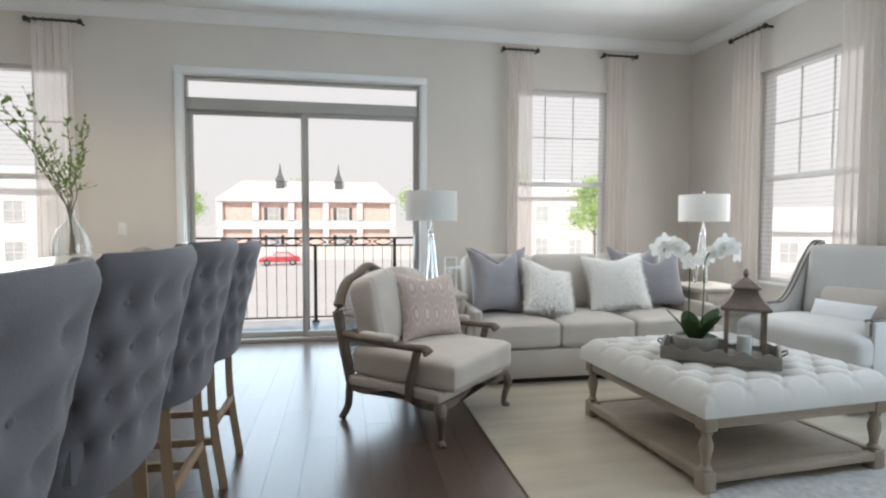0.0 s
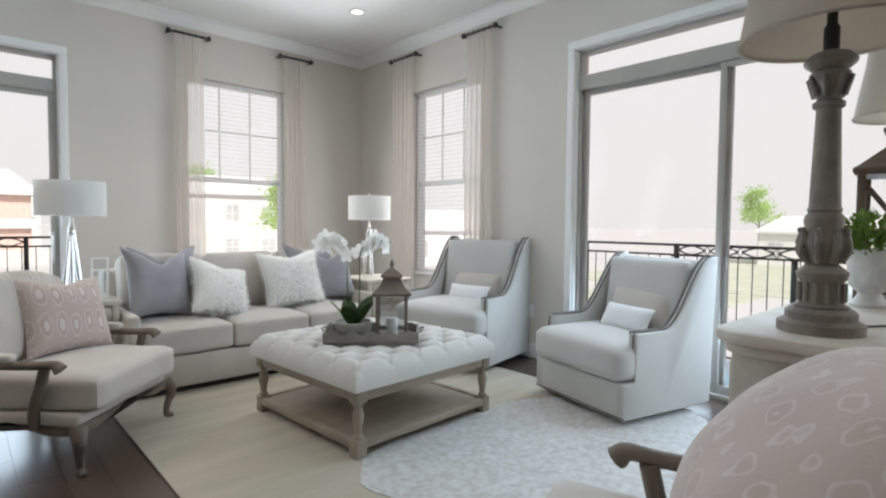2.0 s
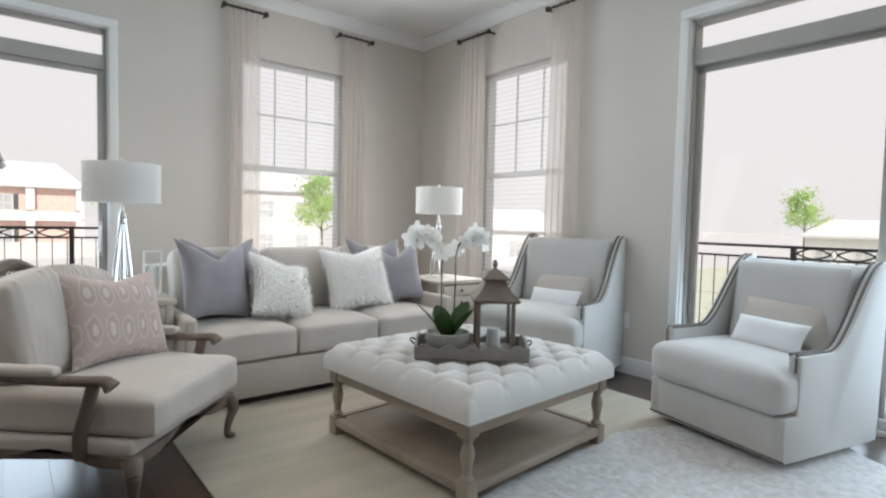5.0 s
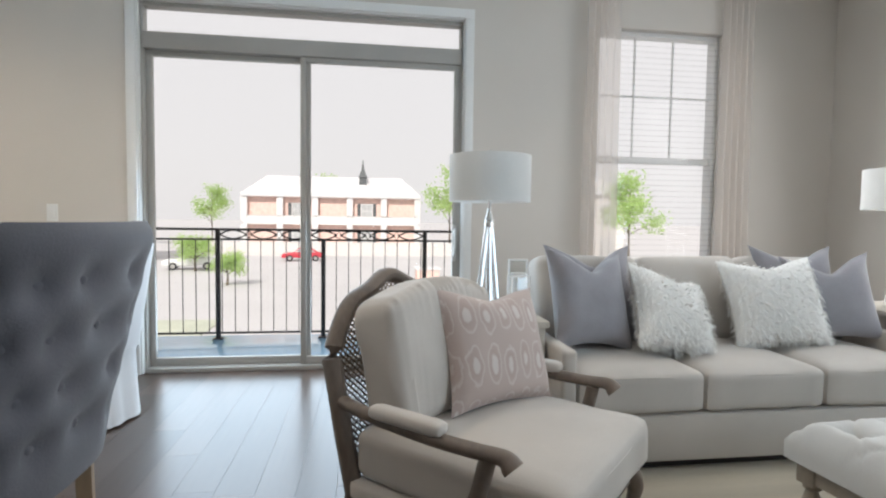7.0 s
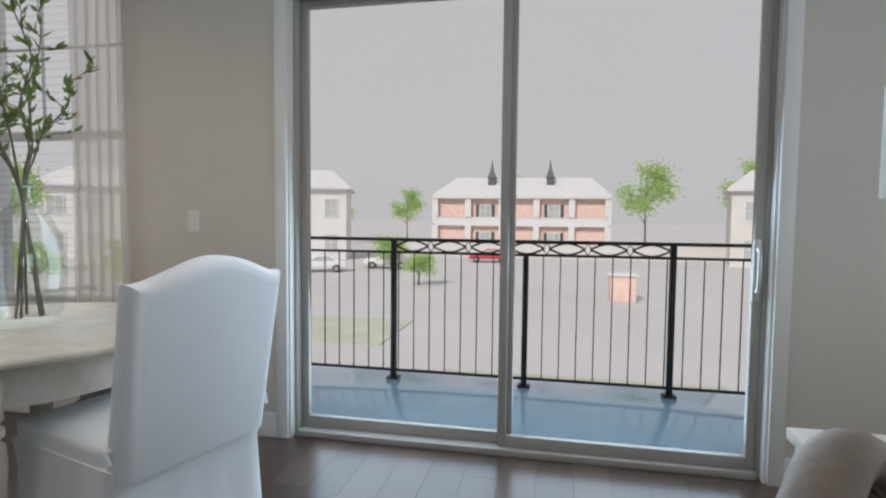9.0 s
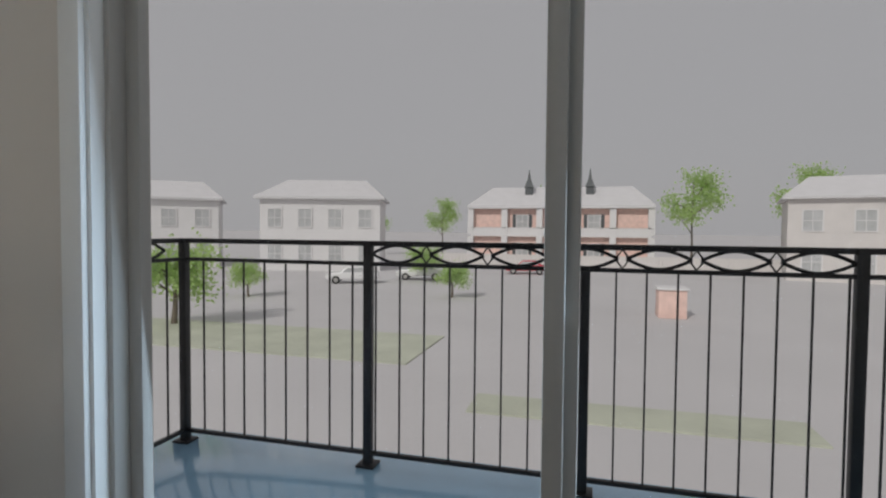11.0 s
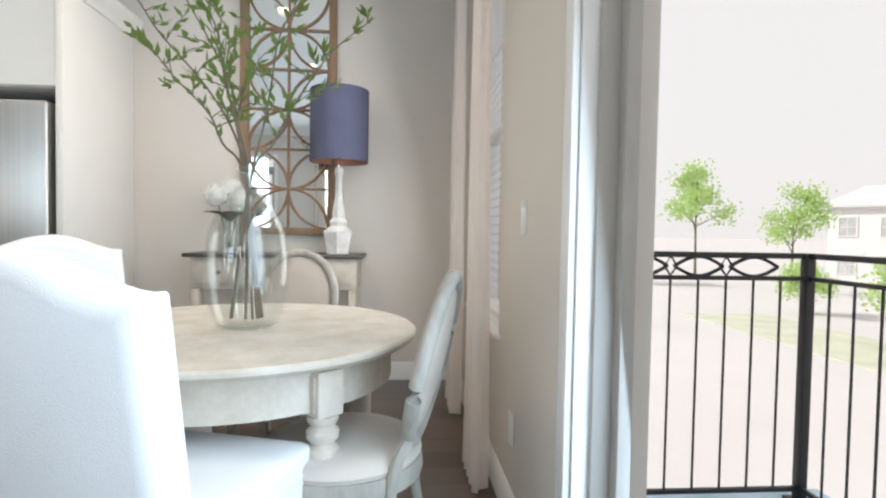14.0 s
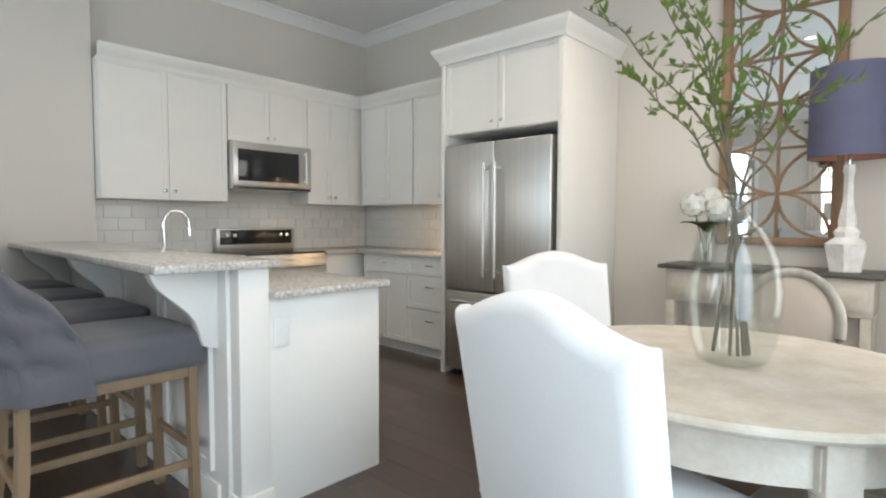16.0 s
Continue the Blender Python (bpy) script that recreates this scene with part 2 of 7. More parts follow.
WALL = material("wall paint", (0.655, 0.612, 0.563), 0.75, scale=1.5, vary=0.03, fine=220, bump=0.06)
CEIL = material("ceiling paint", (0.82, 0.82, 0.81), 0.85, scale=1.5, vary=0.03, fine=200, bump=0.06)
TRIM = material("white trim paint", (0.80, 0.80, 0.79), 0.4, scale=3, vary=0.03, fine=120, bump=0.03)
FRAME = material("greige window frame", (0.40, 0.385, 0.36), 0.5, scale=3, vary=0.06, fine=90, bump=0.04)
VINYL = material("white vinyl sash", (0.78, 0.77, 0.76), 0.45, scale=3, vary=0.04, fine=90, bump=0.03)
PANE = glass("clear glass pane")
PLANK = add_random(material("dark stained oak plank", (0.085, 0.056, 0.043), 0.3, coat=0.35, scale=3, vary=0.3, fine=40, bump=0.16, stretch=(1, 0.06, 1), bump_dist=0.002), 0.3)
IRON = material("black wrought iron", (0.03, 0.03, 0.032), 0.45, scale=8, vary=0.3, fine=90, bump=0.2, metal=0.3)
ROD = material("dark bronze rod", (0.06, 0.055, 0.05), 0.4, scale=10, vary=0.25, fine=80, bump=0.1, metal=0.6)
SHEER = see_through("sheer ivory voile", (0.93, 0.88, 0.84), 0.42)
SLAT = see_through("white blind slat", (0.96, 0.96, 0.95), 0.95, 0.5)
# deck blue deepened: the sky's reflection is mixed into the base colour
DECK = material("blue-grey deck coating with sky reflection mixed in", (0.36, 0.60, 0.82), 0.08, scale=2, vary=0.1, fine=60, bump=0.1)
LINEN = material("oatmeal linen weave", (0.545, 0.50, 0.455), 0.92, scale=4, vary=0.08, fine=260, bump=0.35, sheen=0.25, bump_dist=0.002)
IVORY = material("ivory upholstery", (0.62, 0.60, 0.57), 0.92, scale=4, vary=0.06, fine=240, bump=0.3, sheen=0.25, bump_dist=0.002)
PALE = material("pale grey linen", (0.55, 0.54, 0.525), 0.92, scale=4, vary=0.06, fine=260, bump=0.3, sheen=0.2, bump_dist=0.002)
WHITE = material("white slipcover cotton", (0.76, 0.765, 0.78), 0.9, scale=3, vary=0.05, fine=230, bump=0.3, sheen=0.2, bump_dist=0.002)
GREY = material("slate grey velvet linen", (0.115, 0.112, 0.125), 0.9, scale=5, vary=0.18, fine=220, bump=0.35, sheen=0.2, bump_dist=0.002)
SILVER = material("lavender grey cushion cloth", (0.29, 0.28, 0.305), 0.85, scale=6, vary=0.18, fine=200, bump=0.3, sheen=0.4, bump_dist=0.002)
OAKLEG = material("weathered oak", (0.30, 0.20, 0.12), 0.6, scale=5, vary=0.3, fine=50, bump=0.3, stretch=(1, 1, 0.12))
WASH = material("limed grey oak", (0.34, 0.28, 0.22), 0.65, scale=5, vary=0.25, fine=50, bump=0.3, stretch=(0.3, 1, 1))
DRIFT = material("grey-brown carved wood", (0.18, 0.14, 0.112), 0.55, scale=9, vary=0.35, fine=60, bump=0.35, stretch=(1, 1, 0.4))
GREYWOOD = material("weathered grey wood", (0.27, 0.25, 0.23), 0.75, scale=7, vary=0.3, fine=60, bump=0.4, stretch=(0.3, 1, 1))
DISTRESS = material("distressed cream paint", (0.60, 0.56, 0.50), 0.65, scale=9, vary=0.18, fine=50, bump=0.3, second=(0.49, 0.435, 0.36), amount=0.35)
CABINET = material("white cabinet enamel", (0.80, 0.78, 0.745), 0.38, scale=3, vary=0.03, fine=100, bump=0.03)
GRANITE = material("speckled white granite", (0.62, 0.60, 0.57), 0.15, scale=75, vary=0.2, fine=190, bump=0.02, second=(0.33, 0.30, 0.27), amount=0.32)
STEEL = material("brushed stainless steel", (0.60, 0.585, 0.56), 0.36, metal=1.0, scale=4, vary=0.08, fine=130, bump=0.06, stretch=(12, 12, 0.15), bump_dist=0.001)
DARKGLASS = material("dark appliance glass", (0.02, 0.02, 0.022), 0.08, scale=3, vary=0.1, fine=60, bump=0)
CHROME = material("polished nickel", (0.75, 0.74, 0.72), 0.12, metal=1.0, scale=5, vary=0.05, fine=60, bump=0)
SHADE = see_through("white drum shade", (0.80, 0.79, 0.77), 0.03)

# ---------------------------------------------------------------- structure
XW, XE, YS, YN, ZC = -3.9, 4.21, -2.9, 5.99, 3.24      # faces of the room, ceiling height
TH = 0.2                                              # wall thickness


def wall_with_openings(name, a0, a1, openings, axis, face, outward, label):
    """A wall along x or y of full height; openings are (from, to, sill, head)."""
    bm = bmesh.new()
    cuts = sorted(openings)
    lo, hi = min(face, face + outward * TH), max(face, face + outward * TH)

    def put(p, q, z0, z1):
        if q - p < 1e-4 or z1 - z0 < 1e-4:
            return
        if axis == "x":
            box(p, q, lo, hi, z0, z1, bm=bm)
        else:
            box(lo, hi, p, q, z0, z1, bm=bm)
    at = a0
    for p, q, z0, z1 in cuts:
        put(at, p, 0, ZC)
        put(p, q, 0, z0)
        put(p, q, z1, ZC)
        at = q
    put(at, a1, 0, ZC)
    return tagged(part(name, bm, WALL, smooth=False), label, "wall", kind="structure")


D1 = (-1.25, 1.075, 0.0, 2.65)          # balcony door in the north wall
WA = (2.13, 3.19, 0.64, 2.66)            # window beside it
W0 = (-3.24, -2.24, 0.64, 2.66)          # dining window
WB = (3.91, 4.97, 0.64, 2.66)            # window in the east wall
D2 = (0.46, 2.83, 0.0, 2.65)             # balcony door in the east wall
WC = (-1.85, -0.45, 0.64, 2.66)          # a further east window

wall_with_openings("wall_north", XW - TH, XE + TH, [D1, WA, W0], "x", YN, 1, "smooth painted greige wall with balcony door and windows")
wall_with_openings("wall_east", YS - TH, YN, [WB, D2, WC], "y", XE, 1, "smooth painted greige wall with balcony door and windows")
wall_with_openings("wall_west", YS - TH, YN, [], "y", XW, -1, "smooth painted greige wall of the dining side")
wall_with_openings("wall_south", XW, XE, [], "x", YS, -1, "smooth painted greige wall closing the room")
tagged(part("wall_kitchen", box(XW, -1.18, 0.52, 0.72, 0, ZC), WALL, smooth=False), "greige painted wall behind the kitchen cabinets", "wall", kind="structure")
tagged(part("wall_pier", box(-1.18, -0.42, 0.07, 0.94, 0, ZC, 0.004), WALL, smooth=False), "greige painted wall pier at the end of the bar", "wall", kind="structure")

bm = bmesh.new()
box(XW - TH, XE + TH, YS - TH, YN + TH, ZC, ZC + 0.15, bm=bm)
tagged(part("ceiling", bm, CEIL, smooth=False), "flat white painted ceiling", "ceiling", kind="structure")


def crown(name, p, q, inward, drop=0.11, reach=0.09):
    """A stepped crown moulding from p to q along one wall."""
    p, q, w = Vector((*p, 0)), Vector((*q, 0)), Vector((*inward, 0))
    prof = [(0, -drop), (0.014, -drop), (0.018, -drop + 0.02), (0.035, -drop + 0.035), (0.06, -0.035), (reach - 0.012, -0.022), (reach, -0.018), (reach, 0), (0, 0)]
    bm = loft([[e + w * a + Vector((0, 0, ZC + b - 0.001)) for a, b in prof] for e in (p, q)])
    return tagged(part(name, bm, TRIM), "white painted crown moulding", "moulding", kind="structure")


def baseboard(name, p, q, inward, h=0.13):
    p, q, w = Vector((*p, 0)), Vector((*q, 0)), Vector((*inward, 0))
    prof = [(0, 0), (0.016, 0), (0.016, h - 0.025), (0.01, h - 0.008), (0.006, h), (0, h)]
    bm = loft([[e + w * a + Vector((0, 0, b)) for a, b in prof] for e in (p, q)])
    return tagged(part(name, bm, TRIM), "white painted baseboard", "baseboard", kind="structure")


crown("trim_crown_north", (XW, YN), (XE, YN), (0, -1))
crown("trim_crown_east", (XE, YS), (XE, YN), (-1, 0))
crown("trim_crown_west", (XW, 0.72), (XW, YN), (1, 0))
crown("trim_crown_kitchen", (XW, 0.72), (-1.18, 0.72), (0, 1))
crown("trim_crown_pier", (-1.18, 0.94), (-0.42, 0.94), (0, 1))
for i, (p, q, w) in enumerate([((XW, YN), (D1[0] - 0.063, YN), (0, -1)), ((D1[1] + 0.063, YN), (XE, YN), (0, -1)), ((XE, D2[1] + 0.063), (XE, YN), (-1, 0)), ((XE, YS), (XE, D2[0] - 0.063), (-1, 0)), ((XW, 3.9), (XW, YN), (1, 0)), ((-1.18, 0.94), (-0.42, 0.94), (0, 1)), ((-0.42, 0.07), (-0.42, 0.94), (1, 0))]):
    baseboard("baseboard_%d" % (i + 1), p, q, w)


# windows and doors: built along x in a local frame (x along the wall, y outwards, z up)
def casing(parent, a0, a1, z1, w=0.062, t=0.02):
    for n, r in (("casing", (a0 - w, a0 + 0.004, -t, -0.001, 0, z1 - 0.004)), ("casing", (a1 - 0.004, a1 + w, -t, -0.001, 0, z1 - 0.004)), ("casing", (a0 - w, a1 + w, -t - 0.003, -0.001, z1 - 0.004, z1 + w))):
        part(n, box(*r, 0.004), TRIM, parent, "white painted door casing")
    part("jamb", box(a0 + 0.0005, a0 + 0.014, 0.0, 0.10, 0, z1 - 0.002), TRIM, parent)
    part("jamb", box(a1 - 0.014, a1 - 0.0005, 0.0, 0.10, 0, z1 - 0.002), TRIM, parent)
    part("jamb", box(a0 + 0.014, a1 - 0.014, 0.0, 0.10, z1 - 0.014, z1 - 0.0005), TRIM, parent)


def sliding_door(name, m, width, head, label):
    d = thing(name, m, label, "door", kind="structure")
    casing(d, 0, width, head)
    y0, y1 = 0.04, 0.13
    f = 0.032
    zb0, zb1 = 2.315, 2.43                           # transom bar
    for r in ((0.014, f, y0, y1, 0, head - 0.014), (width - f, width - 0.014, y0, y1, 0, head - 0.014), (f, width - f, y0, y1, head - f - 0.01, head - 0.014), (f, width - f, y0 - 0.01, y1, zb0, zb1), (f, width - f, y0 - 0.02, y1, 0, 0.035)):
        part("frame", box(*r, 0.004), FRAME, d, "greige painted aluminium frame")
    part("transom_pane", box(f, width - f, 0.083, 0.089, zb1, head - f - 0.01), PANE, d, "clear glass transom pane").visible_shadow = False
    mid = width / 2 - 0.02
    for i, (p, q, y) in enumerate(((f, mid + 0.035, 0.088), (mid - 0.035, width - f, 0.048))):
        s = part("sliding_panel", box(p, p + 0.042, y, y + 0.035, 0.036, zb0 - 0.002, 0.003), FRAME, d, "greige sliding glass panel")
        part("stile", box(q - 0.042, q, y, y + 0.035, 0.036, zb0 - 0.002, 0.003), FRAME, s)
        part("rail", box(p + 0.042, q - 0.042, y, y + 0.035, 0.036, 0.095, 0.003), FRAME, s)
        part("rail", box(p + 0.042, q - 0.042, y, y + 0.035, zb0 - 0.04, zb0 - 0.002, 0.003), FRAME, s)
        part("pane", box(p + 0.042, q - 0.042, y + 0.014, y + 0.020, 0.095, zb0 - 0.04), PANE, s, "clear glass pane").visible_shadow = False
    h = tube(curve_points([(width - f - 0.03, 0.048, 0.86), (width - f - 0.03, 0.013, 0.88), (width - f - 0.03, 0.005, 0.96), (width - f - 0.03, 0.013, 1.04), (width - f - 0.03, 0.048, 1.06)], 4), 0.009)
    box(width - f - 0.045, width - f - 0.015, 0.041, 0.049, 0.82, 1.10, 0.003, bm=h)
    part("door_handle", h, STEEL, d, "brushed metal pull handle")
    return d


def sash_window(name, m, width, sill, head, label, tilt=12.0):
    w = thing(name, m, label, "window", kind="structure")
    y0, y1 = 0.065, 0.17
    f = 0.032
    for r in ((0.0005, f, y0, y1, sill + 0.02, head - 0.0005), (width - f, width - 0.0005, y0, y1, sill + 0.02, head - 0.0005), (f, width - f, y0, y1, head - f, head - 0.0005), (f, width - f, y0, y1, sill + 0.02, sill + 0.02 + f)):
        part("window_frame", box(*r, 0.003), VINYL, w, "white vinyl window frame")
    part("window_sill", box(-0.03, width + 0.03, -0.025, 0.09, sill - 0.002, sill + 0.02, 0.004), TRIM, w, "white painted sill")
    zm = 1.645
    part("meeting_rail", box(f, width - f, 0.095, 0.15, zm - 0.025, zm + 0.025, 0.003), VINYL, w)
    for i in (1, 2):
        x = f + (width - 2 * f) * i / 3
        part("muntin", box(x - 0.007, x + 0.007, 0.125, 0.14, zm + 0.025, head - f, 0.002), VINYL, w)
    zr = (zm + head) / 2 + 0.01
    part("muntin", box(f, width - f, 0.1255, 0.1395, zr - 0.008, zr + 0.008, 0.002), VINYL, w)
    part("pane", box(f, width - f, 0.130, 0.135, zm + 0.025, head - f), PANE, w, "clear glass pane").visible_shadow = False
    part("pane", box(f, width - f, 0.115, 0.120, sill + 0.06, zm - 0.025), PANE, w, "clear glass pane").visible_shadow = False
    return w


def venetian_blind(m, width, sill, head, label, tilt=8.0):
    b = thing("venetian_blind", m, label, "blind", group="window blinds")
    part("head_rail", box(0.012, width - 0.012, 0.012, 0.06, head - 0.045, head - 0.002, 0.004), SLAT, b)
    base = None
    z = head - 0.075
    k = 0
    while z > sill + 0.06:
        if base is None:
            prof = [(-0.024, -0.002), (-0.012, 0.0015), (0, 0.003), (0.012, 0.0015), (0.024, -0.002)]
            ring = [(y, q + 0.0012) for y, q in prof] + [(y, q - 0.0012) for y, q in prof[::-1]]
            base = part("slat", loft([[(x, y, q) for y, q in ring] for x in (0.014, width - 0.014)]), SLAT, b)
            base.matrix_basis = pose(0, 0.036, z, tilt)
        else:
            shared("slat", base, b, pose(0, 0.036, z, tilt))
        z -= 0.044
        k += 1
    part("bottom_rail", box(0.014, width - 0.014, 0.02, 0.052, sill + 0.022, sill + 0.04, 0.003), SLAT, b)
    for x in (0.14, width - 0.14):
        part("cord", tube([(x, 0.036, sill + 0.03), (x, 0.036, head - 0.04)], 0.0015, 6), SLAT, b)
    return b


def north(a):
    return pose(a, YN, 0)


def east(a):
    return pose(XE, a, 0, 0, 0, -90)


sliding_door("door_1", north(D1[0]), D1[1] - D1[0], D1[3], "greige framed sliding glass balcony door with transom")
sliding_door("door_2", east(D2[1]), D2[1] - D2[0], D2[3], "greige framed sliding glass balcony door with transom")
for i, (a, b, f) in enumerate(((WA[0], WA[1], north(WA[0])), (W0[0], W0[1], north(W0[0])), (WB[0], WB[1], east(WB[1])), (WC[0], WC[1], east(WC[1])))):
    sash_window("window_%d" % (i + 1), f, b - a, 0.64, 2.66, "white double-hung window with a six-pane upper sash")
    if i < 3:
        venetian_blind(f, b - a, 0.64, 2.66, "white venetian blind lowered with open slats")

# balconies and rails
def balcony(name, m, length, depth, label):
    b = thing(name, m, label, "balcony", kind="structure")
    part("deck", box(0, length, 0, depth, -0.14, -0.03, 0.01), DECK, b, "glossy blue-grey coated deck with reflected sky in its colour")
    return b


def railing(m, length, depth, posts, panel, label, side=True):
    """An iron rail on the outer edge; panel: from, to of the ornament band."""
    r = thing("balcony_railing", m, label, "railing", group="balcony railings")
    zt, z2, zb = 1.02, 0.925, 0.03
    y = 0.0
    runs = [((0, y), (length, y))]
    if side:
        runs += [((0, y), (0, -depth)), ((length, y), (length, -depth))]
    bal = None
    for p, q in runs:
        p, q = Vector((*p, 0)), Vector((*q, 0))
        d = q - p
        ang = math.degrees(math.atan2(d.y, d.x))
        for z, h in ((zt, 0.012), (z2, 0.009), (zb, 0.009)):
            part("rail", merged(None, box(0, d.length, -0.012, 0.012, z - h, z + h, 0.003), pose(p.x, p.y, 0, 0, 0, ang)), IRON, r)
        n = max(2, round(d.length / 0.118))
        for i in range(1, n):
            c = p + d * i / n
            if bal is None:
                bal = part("baluster", box(-0.0037, 0.0037, -0.0037, 0.0037, zb, z2), IRON, r)
                bal.location = c
            else:
                shared("baluster", bal, r, pose(c.x, c.y, 0))
    post = None
    for x, yy, top in posts:
        if post is None or top < zt:
            bm = box(-0.02, 0.02, -0.02, 0.02, -0.03, top, 0.003)
            box(-0.045, 0.045, -0.045, 0.045, -0.03, -0.018, 0.003, bm=bm)
            pst = part("post", bm, IRON, r)
            pst.location = (x, yy, 0)
            post = post or pst
        else:
            shared("post", post, r, pose(x, yy, 0))
    for a, c, along in panel:
        n = max(1, round((c - a) / 0.27))
        step = (c - a) / n
        zc, h = (zt + z2) / 2, (zt - z2) / 2 - 0.008
        for i in range(n):
            u0, u1 = a + step * (i + 0.06), a + step * (i + 0.94)
            for s in (1, -1):
                pts = []
                for k in range(13):
                    t = k / 12
                    u = u0 + (u1 - u0) * t
                    pts.append((u, y, zc + s * h * math.sin(math.pi * t)) if along == "x" else (0, -u, zc + s * h * math.sin(math.pi * t)))
                part("scroll", tube(pts, 0.0075, 6), IRON, r)
            if i < n - 1:
                e = a + step * (i + 1)
                w = 0.028
                pts = [(e - w, zc), (e, zc + h), (e + w, zc), (e, zc - h)]
                pts = [(p, y, q) if along == "x" else (0, -p, q) for p, q in pts]
                part("diamond", tube(pts, 0.006, 6, closed=True), IRON, r)
    return r


YR = 7.27
balcony("balcony_north", pose(-2.2, YN + TH, 0), 4.3, 1.26, "projecting balcony, glossy blue-grey deck with reflected sky in its colour")
railing(pose(-2.08, YR, 0), 4.03, YR - YN - TH, [(0, 0, 1.03), (1.03, 0, 1.03), (2.01, 0, 0.92), (3.0, 0, 1.03), (4.03, 0, 1.03)], [(1.03, 3.0, "x"), (0.12, YR - YN - TH, "y")], "black wrought iron balcony railing with oval scrolls")
balcony("balcony_east", pose(XE + TH, 3.62, 0, 0, 0, -90), 4.2, 1.2, "projecting balcony, glossy blue-grey deck with reflected sky in its colour")
railing(pose(XE + 1.22, 3.47, 0, 0, 0, -90), 3.98, 1.02, [(0, 0, 1.03), (0.98, 0, 1.03), (1.95, 0, 0.92), (2.93, 0, 1.03), (3.98, 0, 1.03)], [(0.98, 2.93, "x")], "black wrought iron balcony railing with oval scrolls")

# ---------------------------------------------------------------- living room
RUG = material("cream wool rug", (0.50, 0.455, 0.37), 0.95, scale=3, vary=0.16, fine=90, bump=0.5, stretch=(0.35, 2.2, 1), bump_dist=0.004)
HIDE = material("pale metallic cowhide", (0.60, 0.60, 0.60), 0.6, scale=30, vary=0.2, fine=140, bump=0.3, sheen=0.3, second=(0.44, 0.42, 0.40), amount=0.3)
FUR = material("white sheepskin", (0.95, 0.935, 0.905), 0.95, scale=8, vary=0.03, fine=120, bump=0.1, sheen=0.4)
CLEAR = glass("clear crystal", (0.97, 0.98, 0.98), 0.9)
LEAF = material("dark green leaf", (0.055, 0.12, 0.03), 0.4, scale=12, vary=0.3, fine=60, bump=0.1)
ORCHID = see_through("thin white petal", (0.92, 0.92, 0.90), 0.0)
PETAL = material("cream white enamel", (0.85, 0.85, 0.83), 0.6, scale=12, vary=0.05, fine=60, bump=0.05)
POT = material("grey washed clay", (0.42, 0.41, 0.38), 0.85, scale=9, vary=0.2, fine=60, bump=0.3)
LANTERN = material("rust-grey weathered metal", (0.20, 0.155, 0.13), 0.6, scale=10, vary=0.3, fine=70, bump=0.3)
TAPE = material("taupe braid trim", (0.17, 0.155, 0.14), 0.9, scale=10, vary=0.1, fine=160, bump=0.2)
CANE = material("woven cane", (0.20, 0.15, 0.11), 0.6, scale=20, vary=0.3, fine=120, bump=0.2)


def pattern_cloth(name, size, loose, share=0.6):
    """Ikat figures in blush and white on linen, in rows across the cushion."""
    m = material(name, (0.52, 0.43, 0.39), 0.9, scale=7, vary=0.1, fine=200, bump=0.3, sheen=0.2, bump_dist=0.002)
    nt = m.node_tree
    b = nt.nodes["Principled BSDF"]
    src = b.inputs["Base Color"].links[0].from_socket
    tc = nt.nodes.new("ShaderNodeTexCoord")
    mp = nt.nodes.new("ShaderNodeMapping")
    mp.inputs["Scale"].default_value = size
    nt.links.new(tc.outputs["Object"], mp.inputs[0])
    wob = nt.nodes.new("ShaderNodeTexNoise")
    wob.inputs["Scale"].default_value = 9.0
    add = nt.nodes.new("ShaderNodeMixRGB")
    add.inputs[0].default_value = loose
    nt.links.new(mp.outputs[0], add.inputs[1])
    nt.links.new(wob.outputs["Color"], add.inputs[2])
    vo = nt.nodes.new("ShaderNodeTexVoronoi")
    vo.inputs["Scale"].default_value, vo.inputs["Randomness"].default_value = 1.0, 0.1
    nt.links.new(add.outputs[0], vo.inputs["Vector"])
    ramp = nt.nodes.new("ShaderNodeValToRGB")
    ramp.color_ramp.elements[0].color, ramp.color_ramp.elements[0].position = (0.70, 0.66, 0.63, 1), 0.16
    ramp.color_ramp.elements[1].color, ramp.color_ramp.elements[1].position = (0.50, 0.40, 0.36, 1), 0.52
    for pos, col in ((0.22, (0.44, 0.33, 0.29, 1)), (0.34, (0.48, 0.37, 0.33, 1)), (0.40, (0.68, 0.63, 0.60, 1)), (0.43, (0.50, 0.40, 0.36, 1))):
        e = ramp.color_ramp.elements.new(pos)
        e.color = col
    nt.links.new(vo.outputs["Distance"], ramp.inputs[0])
    mx = nt.nodes.new("ShaderNodeMixRGB")
    mx.inputs[0].default_value = share
    nt.links.new(src, mx.inputs[1])
    nt.links.new(ramp.outputs[0], mx.inputs[2])
    nt.links.new(mx.outputs[0], b.inputs["Base Color"])
    return m


IKAT = pattern_cloth("blush ikat linen", (19.0, 0.0, 8.0), 0.3)
IKAT_LOOSE = pattern_cloth("blush ikat linen with lacy figures", (40.0, 0.0, 33.0), 0.66, 0.5)


